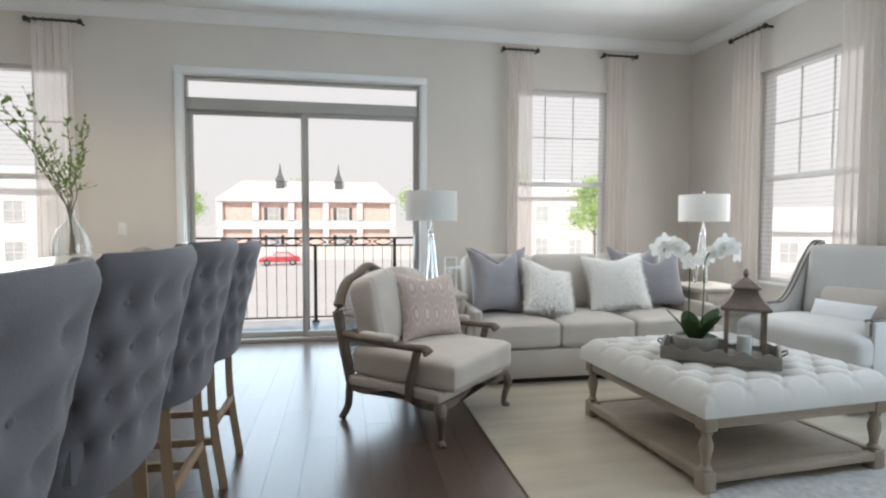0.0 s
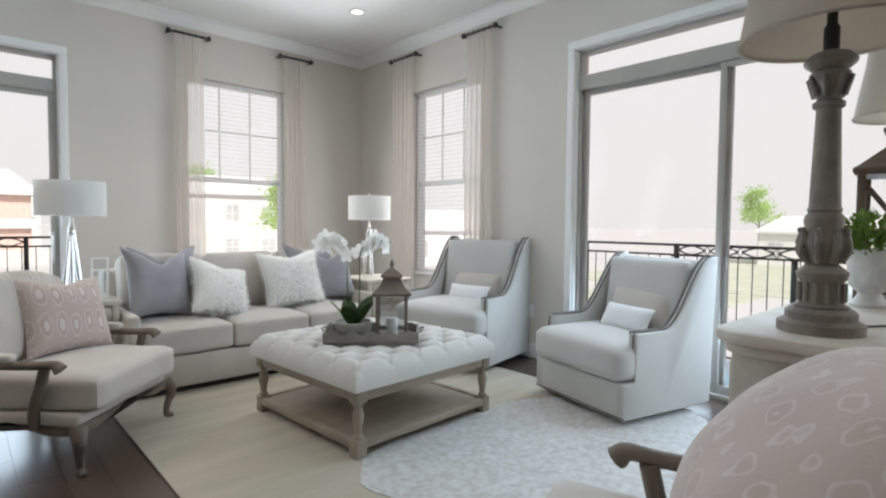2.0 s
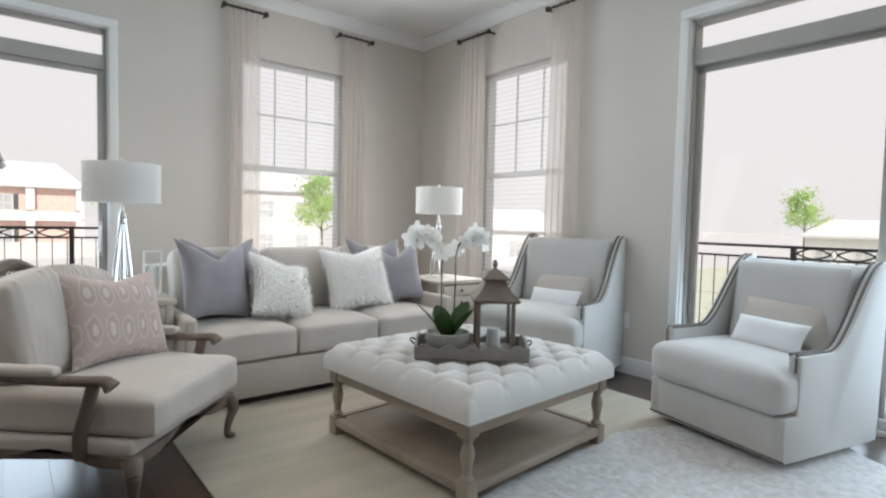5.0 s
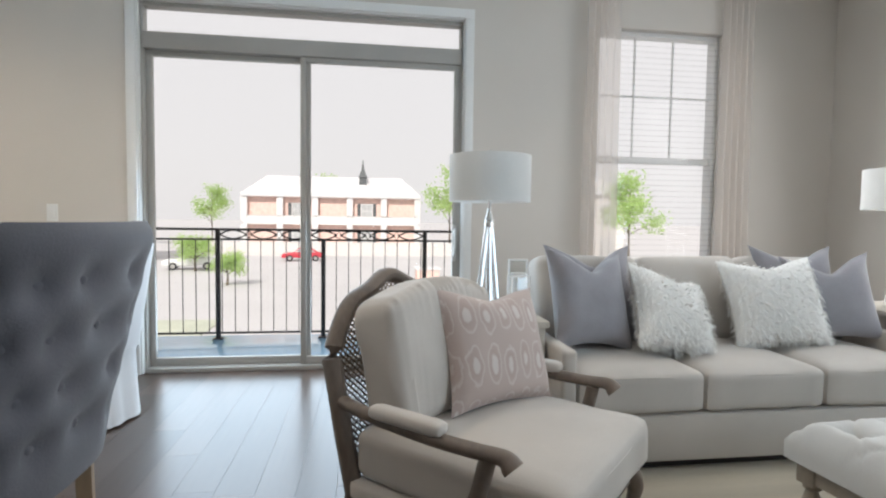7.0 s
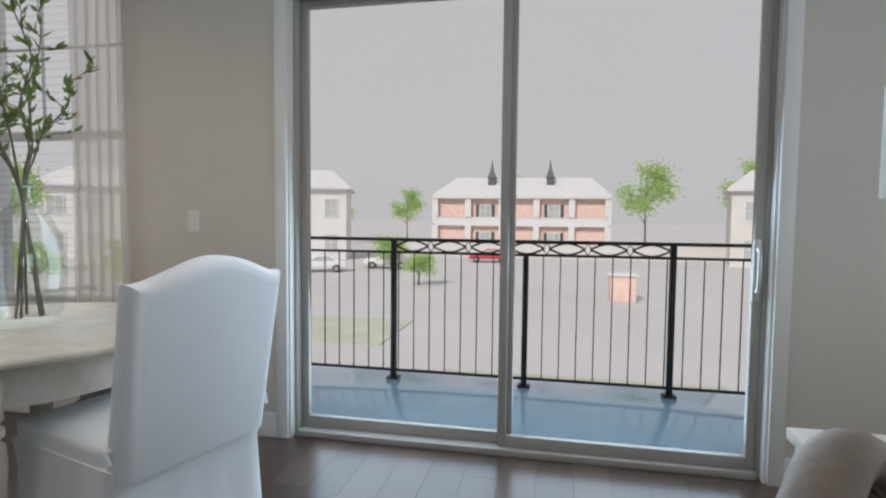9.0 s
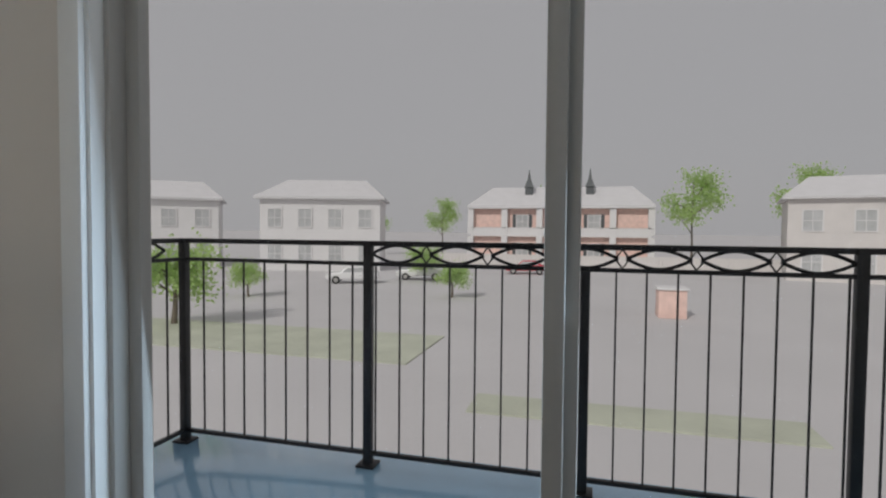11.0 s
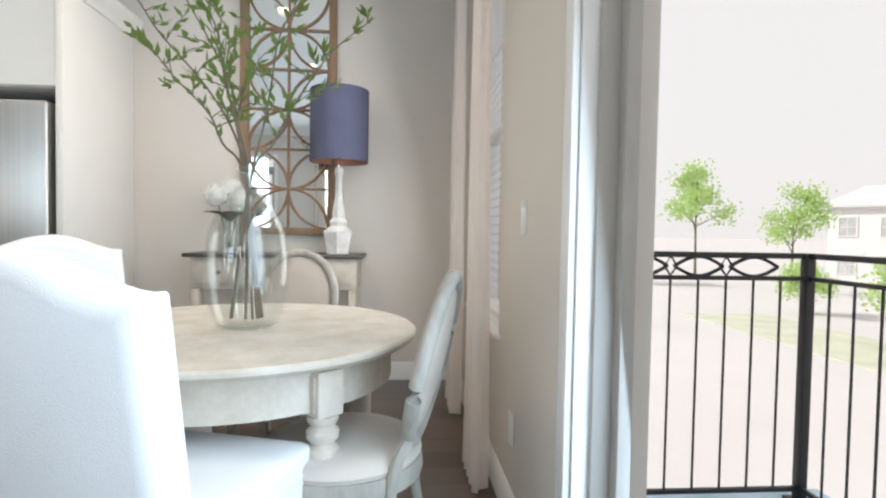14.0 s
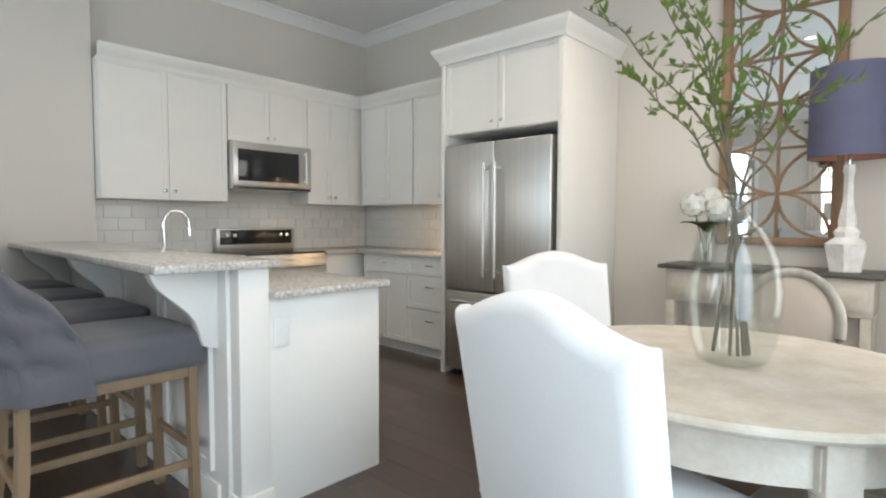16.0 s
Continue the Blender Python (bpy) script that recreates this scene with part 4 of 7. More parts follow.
    for sgn in (1, -1):
        for k in range(-40, 60):
            x0 = k * step
            seg = []
            for z in (0.11, 0.72):
                seg.append((x0 + sgn * (z - 0.11) * 0.9, z))
            (xa, za), (xb, zb) = seg
            lim = W - 0.045
            t0, t1 = 0.0, 1.0
            if xa == xb:
                continue
            ts = sorted(((-lim - xa) / (xb - xa), (lim - xa) / (xb - xa)))
            t0, t1 = max(0, ts[0]), min(1, ts[1])
            if t1 - t0 < 0.05:
                continue
            inside = [t0 + (t1 - t0) * i / 24 for i in range(25)]
            inside = [t for t in inside if za + (zb - za) * t < crest((xa + (xb - xa) * t) / W) - 0.01]
            if len(inside) < 2:
                continue
            t0, t1 = inside[0], inside[-1]
            tube([lean @ Vector((xa + (xb - xa) * t, 0.004 * sgn, za + (zb - za) * t)) for t in (t0, t1)], 0.0036, 4, bm=bm)
    for k in range(22):
        z = 0.12 + k * 0.026
        lim = max([x / 100 for x in range(0, 33) if crest(x / 100 / W) - 0.01 > z] or [0])
        if lim > 0.03:
            tube([lean @ Vector((-lim, 0, z)), lean @ Vector((lim, 0, z))], 0.0032, 4, bm=bm)
    part("cane_panel", bm, CANE, c, "woven cane back panel", smooth=False, kind="stuff")
    # loose back cushion with an arched top
    bm = cushion(0.60, 0.42, 0.19, 0.5, n=46, crown=0.02, wrinkle=0.007, seed=31)
    for v in bm.verts:
        edge = max(0.0, abs(v.co.x) / 0.30, abs(v.co.y) / 0.21)
        rip = 0.0026 * math.sin(v.co.x * 210 + 2.0 * math.sin(v.co.x * 31)) * min(1.0, max(0.0, (edge - 0.45) / 0.4))
        v.co.z += rip
        v.co.y += rip * 0.8
        if v.co.y > 0.05:
            v.co.y += 0.07 * math.cos(v.co.x / 0.31 * math.pi / 2) * (v.co.y - 0.05) / 0.17
    part("back_cushion", merged(None, bm, pose(0, D - 0.02, 0.445, 78) @ pose(0, 0.215, 0.0)), LINEN, c, "plump arched back cushion")
    return c


A1 = pose(0.79, 3.70, 0.0, 0, 0, 46.4) @ Matrix.Diagonal((1.03, 1.03, 0.965, 1))
A2 = pose(1.40, 0.565, 0.0, 0, 0, -162) @ Matrix.Diagonal((1.06, 1.06, 1.09, 1))
arm1 = carved_armchair(A1, "oatmeal linen armchair with carved grey-brown frame and cane back", "pair of carved armchairs")
arm2 = copy_thing(arm1, A2)
for ch in arm2.children:
    if ch.name.startswith("back_cushion"):
        ch.location.z -= 0.13                     # slumped down behind the patterned cushion
scatter("patterned_cushion", A1 @ pose(0.10, 0.02, 0.478, -20, 4, -16), pillow(0.50, 0.46, 0.16, seed=41, chop=0.06), IKAT, "blush and white ikat cushion on the carved armchair", "ikat cushions")
scatter("patterned_cushion", A2 @ pose(-0.04, -0.06, 0.45, -43, 0, 8), pillow(0.66, 0.54, 0.34, seed=42, pinch=-0.12, n=28, wrinkle=0.012), IKAT_LOOSE, "blush and white ikat cushion on the carved armchair", "ikat cushions")


# --- end tables with lamps
def end_table(m, label):
    t = thing("end_table", m, label, "side table", "end tables beside the sofa")
    part("top", box(-0.24, 0.24, -0.25, 0.25, 0.605, 0.635, 0.006), DISTRESS, t)
    for a in (-1, 1):
        for b in (-1, 1):
            part("leg", box(a * 0.205 - 0.02, a * 0.205 + 0.02, b * 0.215 - 0.02, b * 0.215 + 0.02, 0, 0.605, 0.004), DISTRESS, t)
    part("drawer_box", box(-0.20, 0.20, -0.225, 0.21, 0.40, 0.60, 0.004), DISTRESS, t)
    for z in (0.415, 0.51):
        d = part("drawer", box(-0.18, 0.18, -0.24, -0.226, z, z + 0.08, 0.004), DISTRESS, t)
        part("knob", lathe([(0.006, 0), (0.012, 0.012), (0.004, 0.018)], 12, pose(0, -0.24, z + 0.04, 90)), IRON, d)
    part("shelf", box(-0.185, 0.185, -0.195, 0.195, 0.13, 0.15, 0.003), DISTRESS, t)
    return t


def glass_lamp(m, label):
    t = thing("table_lamp", m, label, "lamp", "glass table lamps")
    part("foot", lathe([(0.075, 0), (0.075, 0.014), (0.06, 0.02)], 28), CLEAR, t)
    for k in range(3):
        a = 2 * math.pi * k / 3 + 0.4
        part("glass_leg", tube([(0.055 * math.cos(a), 0.055 * math.sin(a), 0.018), (0.012 * math.cos(a), 0.012 * math.sin(a), 0.42)], [0.016, 0.010], 12), CRYSTAL, t, "clear tapered glass leg")
    part("collar", lathe([(0.02, 0.415), (0.024, 0.425), (0.018, 0.445), (0.024, 0.45), (0.016, 0.465), (0.008, 0.50), (0.004, 0.76), (0.008, 0.768), (0.003, 0.785)], 16), CHROME, t, "polished nickel collar and stem")
    own = lathe([(0.195, 0.535), (0.195, 0.755), (0.192, 0.755), (0.192, 0.535)], 40)
    caps = [f for f in own.faces if len(f.verts) > 10]
    bmesh.ops.delete(own, geom=caps, context="FACES")
    part("shade", own, SHADE, t, "white linen drum shade")
    return t


CRYSTAL = material("bright lead crystal", (0.80, 0.81, 0.82), 0.05, scale=5, vary=0.05, fine=20, bump=0.0, coat=1.0)
CRYSTAL.node_tree.nodes["Principled BSDF"].inputs["Transmission Weight"].default_value = 0.85
for i, (x, y) in enumerate(((0.94, 4.585), (3.43, 4.59))):
    end_table(pose(x, y, 0) @ Matrix.Scale(1.055, 4), "distressed cream end table with two small drawers")
    glass_lamp(pose(x + (0.015 if i == 0 else -0.06), y, 0.6705) @ Matrix.Scale(1.045, 4), "glass tripod table lamp with white drum shade")
for i, (x, y, h, r) in enumerate(((1.09, 4.47, 0.20, 20), (1.12, 4.62, 0.27, 8))):
    f = thing("photo_frame", pose(x, y, 0.6705, 0, 0, r), "clear glass photo frame on the end table", "picture frame", "photo frames")
    for s in (-1, 1):
        part("frame_side", box(s * 0.055, s * 0.045, -0.006, 0.006, 0, h, 0.002), PETAL, f)
    part("frame_side", box(-0.045, 0.045, -0.006, 0.006, h - 0.01, h, 0.002), PETAL, f)
    part("frame_side", box(-0.045, 0.045, -0.006, 0.006, 0, 0.01, 0.002), PETAL, f)
    part("pane", box(-0.045, 0.045, -0.002, 0.002, 0.01, h - 0.01), CLEAR, f)


# --- curtains on short rods
def short_rod(m, length, label="short dark bronze curtain rod with ring ends"):
    r = thing("curtain_rod", m, label, "curtain rod", "curtain rods")
    part("rod", tube([(0, -0.09, 0), (length, -0.09, 0)], 0.012, 12), ROD, r)
    for x in (0, length):
        part("finial", lathe([(0.012, -0.02), (0.024, -0.012), (0.026, 0.0), (0.024, 0.012), (0.012, 0.02)], 16, pose(x, -0.09, 0, 0, 90, 0)), ROD, r)
        part("bracket", box(x - 0.008, x + 0.008, -0.09, -0.001, -0.012, 0.006, 0.003), ROD, r)
    for k in range(5):
        x = length * (k + 1) / 6
        part("ring", tube([(x, -0.09 + 0.019 * math.cos(a * math.pi / 6), 0.019 * math.sin(a * math.pi / 6)) for a in range(12)], 0.003, 6, closed=True), ROD, r)
    return r


def sheer_curtain(m, x0, x1, top, bottom, seed, label):
    bm = bmesh.new()
    n, rows = 64, 26
    rnd = random.Random(seed)
    ph = rnd.uniform(0, 6)
    grid = []
    for j in range(rows + 1):
        t = j / rows
        z = top + (bottom - top) * t
        row = []
        for i in range(n + 1):
            u = i / n
            spread = 0.88 + 0.14 * t
            x = (x0 + x1) / 2 + (u - 0.5) * (x1 - x0) * spread
            y = -0.085 + (0.022 + 0.016 * t) * math.sin(u * 2 * math.pi * 5 + ph + 0.5 * math.sin(3 * t + ph)) + 0.01 * noise.noise(Vector((u * 4, t * 3, seed)))
            row.append(bm.verts.new((x, y, z)))
        grid.append(row)
    for a, b in zip(grid, grid[1:]):
        for i in range(n):
            bm.faces.new((a[i], a[i + 1], b[i + 1], b[i]))
    c = part("sheer_curtain", bm, SHEER)
    c.matrix_basis = m
    return tagged(c, label, "curtain", "sheer curtains")


CL = "sheer ivory voile curtain panel hanging to the floor"
for k, (a, b) in enumerate(((1.943, 2.32), (3.085, 3.464), (-2.52, -2.08), (-3.46, -3.04))):
    short_rod(pose(a, YN, 3.04), b - a)
    sheer_curtain(north(0), a + 0.03, b - 0.05, 3.025, 0.015, k, CL)
for k, (a, b) in enumerate(((5.253, 4.811), (4.066, 3.65))):
    short_rod(pose(XE, a, 3.04, 0, 0, -90), a - b)
    sheer_curtain(east(a), 0.03, a - b - 0.03, 3.025, 0.015, 10 + k, CL)

# --- recessed downlight
BULB = glow("warm lamp glow", (1.0, 0.9, 0.76), 6.0)
for k, (x, y) in enumerate(((3.30, 4.70), (1.2, 4.45), (1.2, 2.4), (3.30, 2.4), (1.2, 0.2), (3.26, 0.2), (-0.6, 4.4), (-2.4, 4.4), (-2.4, 2.4), (-0.9, 2.4))):
    d = thing("recessed_downlight", pose(x, y, ZC), "white recessed ceiling downlight switched on", "ceiling light", "ceiling downlights")
    own = lathe([(0.055, -0.012), (0.085, -0.008), (0.088, -0.0005), (0.055, -0.0005)], 28)
    bmesh.ops.delete(own, geom=[f for f in own.faces if len(f.verts) > 10], context="FACES")
    part("trim_ring", own, TRIM, d)
    part("lens", lathe([(0.054, -0.006), (0.054, -0.003)], 24), BULB, d, "glowing warm lens")
    lamp = new("downlight_lamp", bpy.data.lights.new("downlight_lamp", "SPOT"))
    lamp.data.energy, lamp.data.color, lamp.data.spot_size, lamp.data.spot_blend, lamp.data.shadow_soft_size = DOWNLIGHT * (1 if x > 0 else 7 if y > 3 else 1.8), ((1.0, 0.84, 0.66) if x < 0 else (1.0, 0.90, 0.78)), radians(140), 0.8, 0.05
    lamp.matrix_basis = pose(x, y, ZC - 0.03)

# --- wall switch plates
for n, m in (("light_switch", pose(-1.80, YN, 1.15)), ("power_outlet", pose(-1.93, YN, 0.36)), ("power_outlet", pose(XE, 3.25, 0.42, 0, 0, -90))):
    s = thing(n, m, "white plastic plate fixed to the wall", "switch")
    part("plate", box(-0.036, 0.036, -0.007, -0.0005, -0.06, 0.06, 0.003), TRIM, s)
    part("rocker", box(-0.015, 0.015, -0.011, -0.006, -0.032, 0.032, 0.002), TRIM, s)

# ---------------------------------------------------------------- bar stools
def wing_stool(m, label):
    c = thing("bar_stool", m, label, "bar stool", "bar stools along the counter")
    # local: faces -y, back at +y
    part("seat", cushion(0.47, 0.62, 0.15, 0.5, crown=0.02, m=pose(0, -0.11, 0.60), seed=4), GREY, c)
    # barrel back, a curved shell with buttons
    bm = bmesh.new()
    n, rows = 44, 30
    but = []
    for r, z in enumerate((0.69, 0.79, 0.89, 0.99)):
        for k in range(-4, 5):
            a = (k + (0.5 if r % 2 else 0)) * 28
            if abs(a) < (100 if z < 0.95 else 75):
                but.append((a, z))

    def shell(a, z, out):
        t = (z - 0.57) / 0.525
        s, q = math.sin(radians(a)), math.cos(radians(a))
        x = (0.205 + 0.045 * t) * math.copysign(abs(s) ** 0.72, s)
        y = 0.055 + 0.15 * math.copysign(abs(q) ** 0.6, q) + 0.12 * t
        nx, ny = math.sin(radians(a)), math.cos(radians(a))
        th = 0.040 if out else -0.030
        if out:
            d = min(math.hypot((a - b0) * 0.0042, z - z0) for b0, z0 in but)
            th -= 0.020 * math.exp(-(d / 0.024) ** 2) + 0.014 * math.exp(-(d / 0.06) ** 2)
        return Vector((x + nx * th, y + ny * th, z))

    def top(a):
        return 1.095 - (0.30 * max(0, (abs(a) - 66) / 44) ** 1.2)
    for out in (True, False):
        g = []
        for j in range(rows + 1):
            row = []
            for i in range(n + 1):
                a = -110 + 220 * i / n
                z = 0.575 + (top(a) - 0.575) * j / rows
                p = shell(a, z, out)
                e = j / rows
                if e > 0.9:
                    k = (e - 0.9) / 0.1
                    mid = (shell(a, z, True) + shell(a, z, False)) / 2
                    p = p.lerp(mid, 0.75 * k * k)
                row.append(bm.verts.new(p))
            g.append(row)
        for p, q in zip(g, g[1:]):
            for i in range(n):
                bm.faces.new((p[i], p[i + 1], q[i + 1], q[i]) if out else (p[i], q[i], q[i + 1], p[i + 1]))
        if out:
            first = g
        else:
            for i in range(n):
                bm.faces.new((first[-1][i], first[-1][i + 1], g[-1][i + 1], g[-1][i]))
                bm.faces.new((first[0][i], g[0][i], g[0][i + 1], first[0][i + 1]))
            for j in range(rows):
                bm.faces.new((first[j][0], first[j + 1][0], g[j + 1][0], g[j][0]))
                bm.faces.new((first[j][n], g[j][n], g[j + 1][n], first[j + 1][n]))
    bmesh.ops.recalc_face_normals(bm, faces=bm.faces)
    part("backrest", bm, GREY, c, "curved deep-buttoned wing back")
    btn = None
    for a, z in but:
        p = shell(a, z, True)
        q = pose(p.x, p.y, p.z, -90, 0, -a)
        if btn is None:
            btn = part("button", lathe([(0.001, 0.0), (0.011, 0.001), (0.010, 0.005), (0.003, 0.008)], 10), GREY, c)
            btn.matrix_basis = q
        else:
            shared("button", btn, c, q)
    part("seat_frame", box(-0.20, 0.20, -0.39, 0.19, 0.56, 0.605, 0.006), OAKLEG, c)
    for a in (-1, 1):
        part("leg", tube(curve_points([(a * 0.185, 0.165, 0.60), (a * 0.185, 0.175, 0.3), (a * 0.185, 0.215, 0.0)], 5), 0.023, 4), OAKLEG, c, "weathered oak leg")
        part("leg", tube([(a * 0.185, -0.365, 0.60), (a * 0.185, -0.375, 0.0)], 0.023, 4), OAKLEG, c, "weathered oak leg")
        part("stretcher", box(a * 0.185 - 0.011, a * 0.185 + 0.011, -0.36, 0.185, 0.20, 0.232, 0.003), OAKLEG, c)
    part("stretcher", box(-0.175, 0.175, -0.384, -0.362, 0.26, 0.292, 0.003), OAKLEG, c)
    part("stretcher", box(-0.175, 0.175, 0.17, 0.192, 0.28, 0.31, 0.003), OAKLEG, c)
    return c


st = wing_stool(pose(-0.50, 3.12, 0, 0, 0, -90) @ Matrix.Diagonal((1.04, 1.02, 1.025, 1)), "slate grey tufted wing-back bar stool on oak legs")
for y in (2.48, 1.85, 1.22):
    copy_thing(st, pose(-0.50, y, 0, 0, 0, -90) @ Matrix.Diagonal((1.04, 1.02, 1.025, 1)))

# ---------------------------------------------------------------- dining corner
table = thing("dining_table", pose(-1.84, 5.02, 0, 0, 0, -4), "round distressed cream pedestal-legged dining table", "table")
part("tabletop", lathe([(0.02, 0.722), (0.56, 0.722), (0.585, 0.728), (0.60, 0.742), (0.60, 0.752), (0.592, 0.76), (0.02, 0.761)], 64), DISTRESS, table)
part("apron", lathe([(0.50, 0.60), (0.515, 0.60), (0.515, 0.722), (0.50, 0.722)], 64), DISTRESS, table)
for k in range(4):
    a = radians(45 + 90 * k)
    leg = box(-0.042, 0.042, -0.042, 0.042, 0.585, 0.715, 0.006)
    box(-0.028, 0.028, -0.047, 0.047, 0.60, 0.70, 0.004, bm=leg)
    lathe([(0.018, 0.0), (0.030, 0.02), (0.026, 0.05), (0.020, 0.07), (0.034, 0.10), (0.045, 0.30), (0.050, 0.44), (0.046, 0.49), (0.030, 0.505), (0.044, 0.52), (0.046, 0.54), (0.032, 0.555), (0.044, 0.57), (0.044, 0.585)], 20, bm=leg)
    l = part("leg", leg, DISTRESS, table, "turned distressed cream leg")
    l.matrix_basis = pose(0.505 * math.cos(a), 0.505 * math.sin(a), 0, 0, 0, math.degrees(a))


def slip_chair(m, label):
    """A skirted chair that faces -y; the back is arched at the top."""
    c = thing("slipcovered_chair", m, label, "chair", "slipcovered dining chairs")
    W = 0.255
    outl = [(-W, 0.44)]
    top = []
    for i in range(25):
        x = -1 + 2 * i / 24
        z = 0.955 + 0.075 * math.cos(x * math.pi / 2) ** 1.4 + 0.012 * (abs(x) ** 8)
        top.append((x * W, z))
    # back as a loft of outlines, leaning backwards
    secs = []
    for y, g in ((0.0, -0.045), (0.004, -0.022), (0.016, -0.008), (0.034, 0.0), (0.058, 0.0), (0.076, -0.008), (0.088, -0.022), (0.092, -0.045)):
        ring = []
        for x, z in [(-W * 0.98, 0.40)] + [(q[0], q[1]) for q in top] + [(W * 0.98, 0.40)]:
            f = 1 + g / W
            ring.append((x * f, 0.185 + y + (z - 0.40) * 0.16 + 0.006 * math.sin(x * 23 + z * 11), z + (g if z > 0.5 else 0)))
        secs.append(ring)
    part("backrest", loft(secs), WHITE, c, "arched white slipcovered back")
    part("seat", cushion(0.50, 0.47, 0.10, 0.5, crown=0.02, m=pose(0, -0.03, 0.40), seed=2), WHITE, c)
    # skirt with soft folds and box pleats at the corners
    rings = []
    path = []
    for p, q in (((-W, -0.26), (W, -0.26)), ((W, -0.26), (W, 0.245)), ((W, 0.245), (-W, 0.245)), ((-W, 0.245), (-W, -0.26))):
        for k in range(16):
            path.append((p[0] + (q[0] - p[0]) * k / 16, p[1] + (q[1] - p[1]) * k / 16, k))
    for z, flare in ((0.44, 0.0), (0.36, 0.004), (0.22, 0.012), (0.10, 0.02), (0.012, 0.028)):
        ring = []
        for x, y, k in path:
            L = math.hypot(x, y)
            fold = flare * (1 + 0.35 * math.sin(k * 2.1 + x * 9)) - (0.020 if k == 0 and z < 0.4 else 0.0)
            ring.append((x + x / L * fold, y + y / L * fold, z))
        rings.append(ring)
    part("skirt", loft(rings, caps=True), WHITE, c, "floor-length white slipcover skirt")
    for a in (-1, 1):
        t = tube(curve_points([(a * (W - 0.012), 0.24, 0.50), (a * (W + 0.012), 0.245, 0.505), (a * (W + 0.008), 0.255, 0.47)], 4), 0.007, 6)
        part("tie", t, WHITE, c, "small white cloth tie")
    return c


sc = slip_chair(pose(-1.265, 4.99, 0, 0, 0, -106) @ Matrix.Diagonal((1.1, 1.05, 1.025, 1)), "white slipcovered dining chair with an arched back")
copy_thing(sc, pose(-2.135, 4.42, 0, 0, 0, 150))


PADDING = material("taupe chair linen", (0.44, 0.385, 0.335), 0.92, scale=4, vary=0.08, fine=240, bump=0.3, sheen=0.2, bump_dist=0.002)
LIMED = material("grey limewashed chair wood", (0.37, 0.35, 0.315), 0.7, scale=14, vary=0.3, fine=60, bump=0.3, stretch=(1, 1, 0.3))


def oval_chair(m, label):
    c = thing("oval_back_chair", m, label, "chair", "oval-back dining chairs")
    part("seat_rail", lathe([(0.20, 0.37), (0.245, 0.37), (0.25, 0.385), (0.245, 0.425), (0.20, 0.43)], 32), LIMED, c)
    part("seat_pad", lathe([(0.01, 0.42), (0.235, 0.42), (0.245, 0.44), (0.225, 0.465), (0.15, 0.482), (0.01, 0.488)], 32), LINEN, c, "padded oatmeal linen seat")
    for a in (-1, 1):
        l = lathe([(0.012, 0.0), (0.018, 0.015), (0.014, 0.03), (0.024, 0.30), (0.020, 0.32), (0.027, 0.33), (0.027, 0.40)], 14)
        o = part("leg", l, LIMED, c, "turned fluted leg")
        o.location = (a * 0.17, -0.17, 0)
        pts = curve_points([(a * 0.15, 0.27, 0.0), (a * 0.155, 0.20, 0.25), (a * 0.15, 0.20, 0.42), (a * 0.12, 0.235, 0.52)], 5)
        part("leg", tube(pts, 0.018, 8), LIMED, c)
    lean = pose(0, 0.225, 0.48, -13)
    ring = [lean @ Vector((0.205 * math.sin(2 * math.pi * i / 40), 0, 0.255 - 0.245 * math.cos(2 * math.pi * i / 40))) for i in range(40)]
    part("back_frame", tube(ring, 0.022, 10, closed=True), LIMED, c, "carved oval back frame")
    pad = lathe([(0.001, -0.026), (0.10, -0.024), (0.17, -0.014), (0.188, 0.0), (0.17, 0.014), (0.10, 0.024), (0.001, 0.026)], 36, Matrix.Diagonal((1, 1.2, 1, 1)))
    part("back_pad", merged(None, pad, lean @ pose(0, 0, 0.255, 90)), PADDING, c, "padded taupe linen oval back")
    return c


oc = oval_chair(pose(-1.60, 5.39, 0, 0, 0, -14), "oval-back chair with distressed frame and linen pads")
copy_thing(oc, pose(-2.62, 4.98, 0, 0, 0, 84))

# --- demijohn with branches
BOTTLE = glass("pale green bottle glass", (0.975, 0.985, 0.98), 0.93)
vase = thing("glass_demijohn", pose(-1.82, 5.045, 0.7615) @ Matrix.Diagonal((1.03, 1.03, 1.12, 1)), "large clear glass bottle vase with leafy branches", "vase")
prof = [(0.02, 0.004), (0.075, 0.0), (0.10, 0.012), (0.118, 0.06), (0.132, 0.14), (0.134, 0.21), (0.122, 0.29), (0.09, 0.36), (0.045, 0.405), (0.032, 0.43), (0.031, 0.465), (0.038, 0.472), (0.036, 0.482)]
inner = [(max(r - 0.005, 0.012), z + (0.008 if i == 0 else 0.002)) for i, (r, z) in enumerate(prof)][::-1]
own = lathe(prof + inner, 40)
bmesh.ops.delete(own, geom=[f for f in own.faces if len(f.verts) > 10], context="FACES")
part("bottle", own, BOTTLE, vase, "clear blown glass bottle")
TWIG = material("grey-brown twig", (0.16, 0.13, 0.09), 0.8, scale=20, vary=0.3, fine=60, bump=0.2)
SPRIG = see_through("olive green leaf", (0.15, 0.215, 0.06), 0.0)


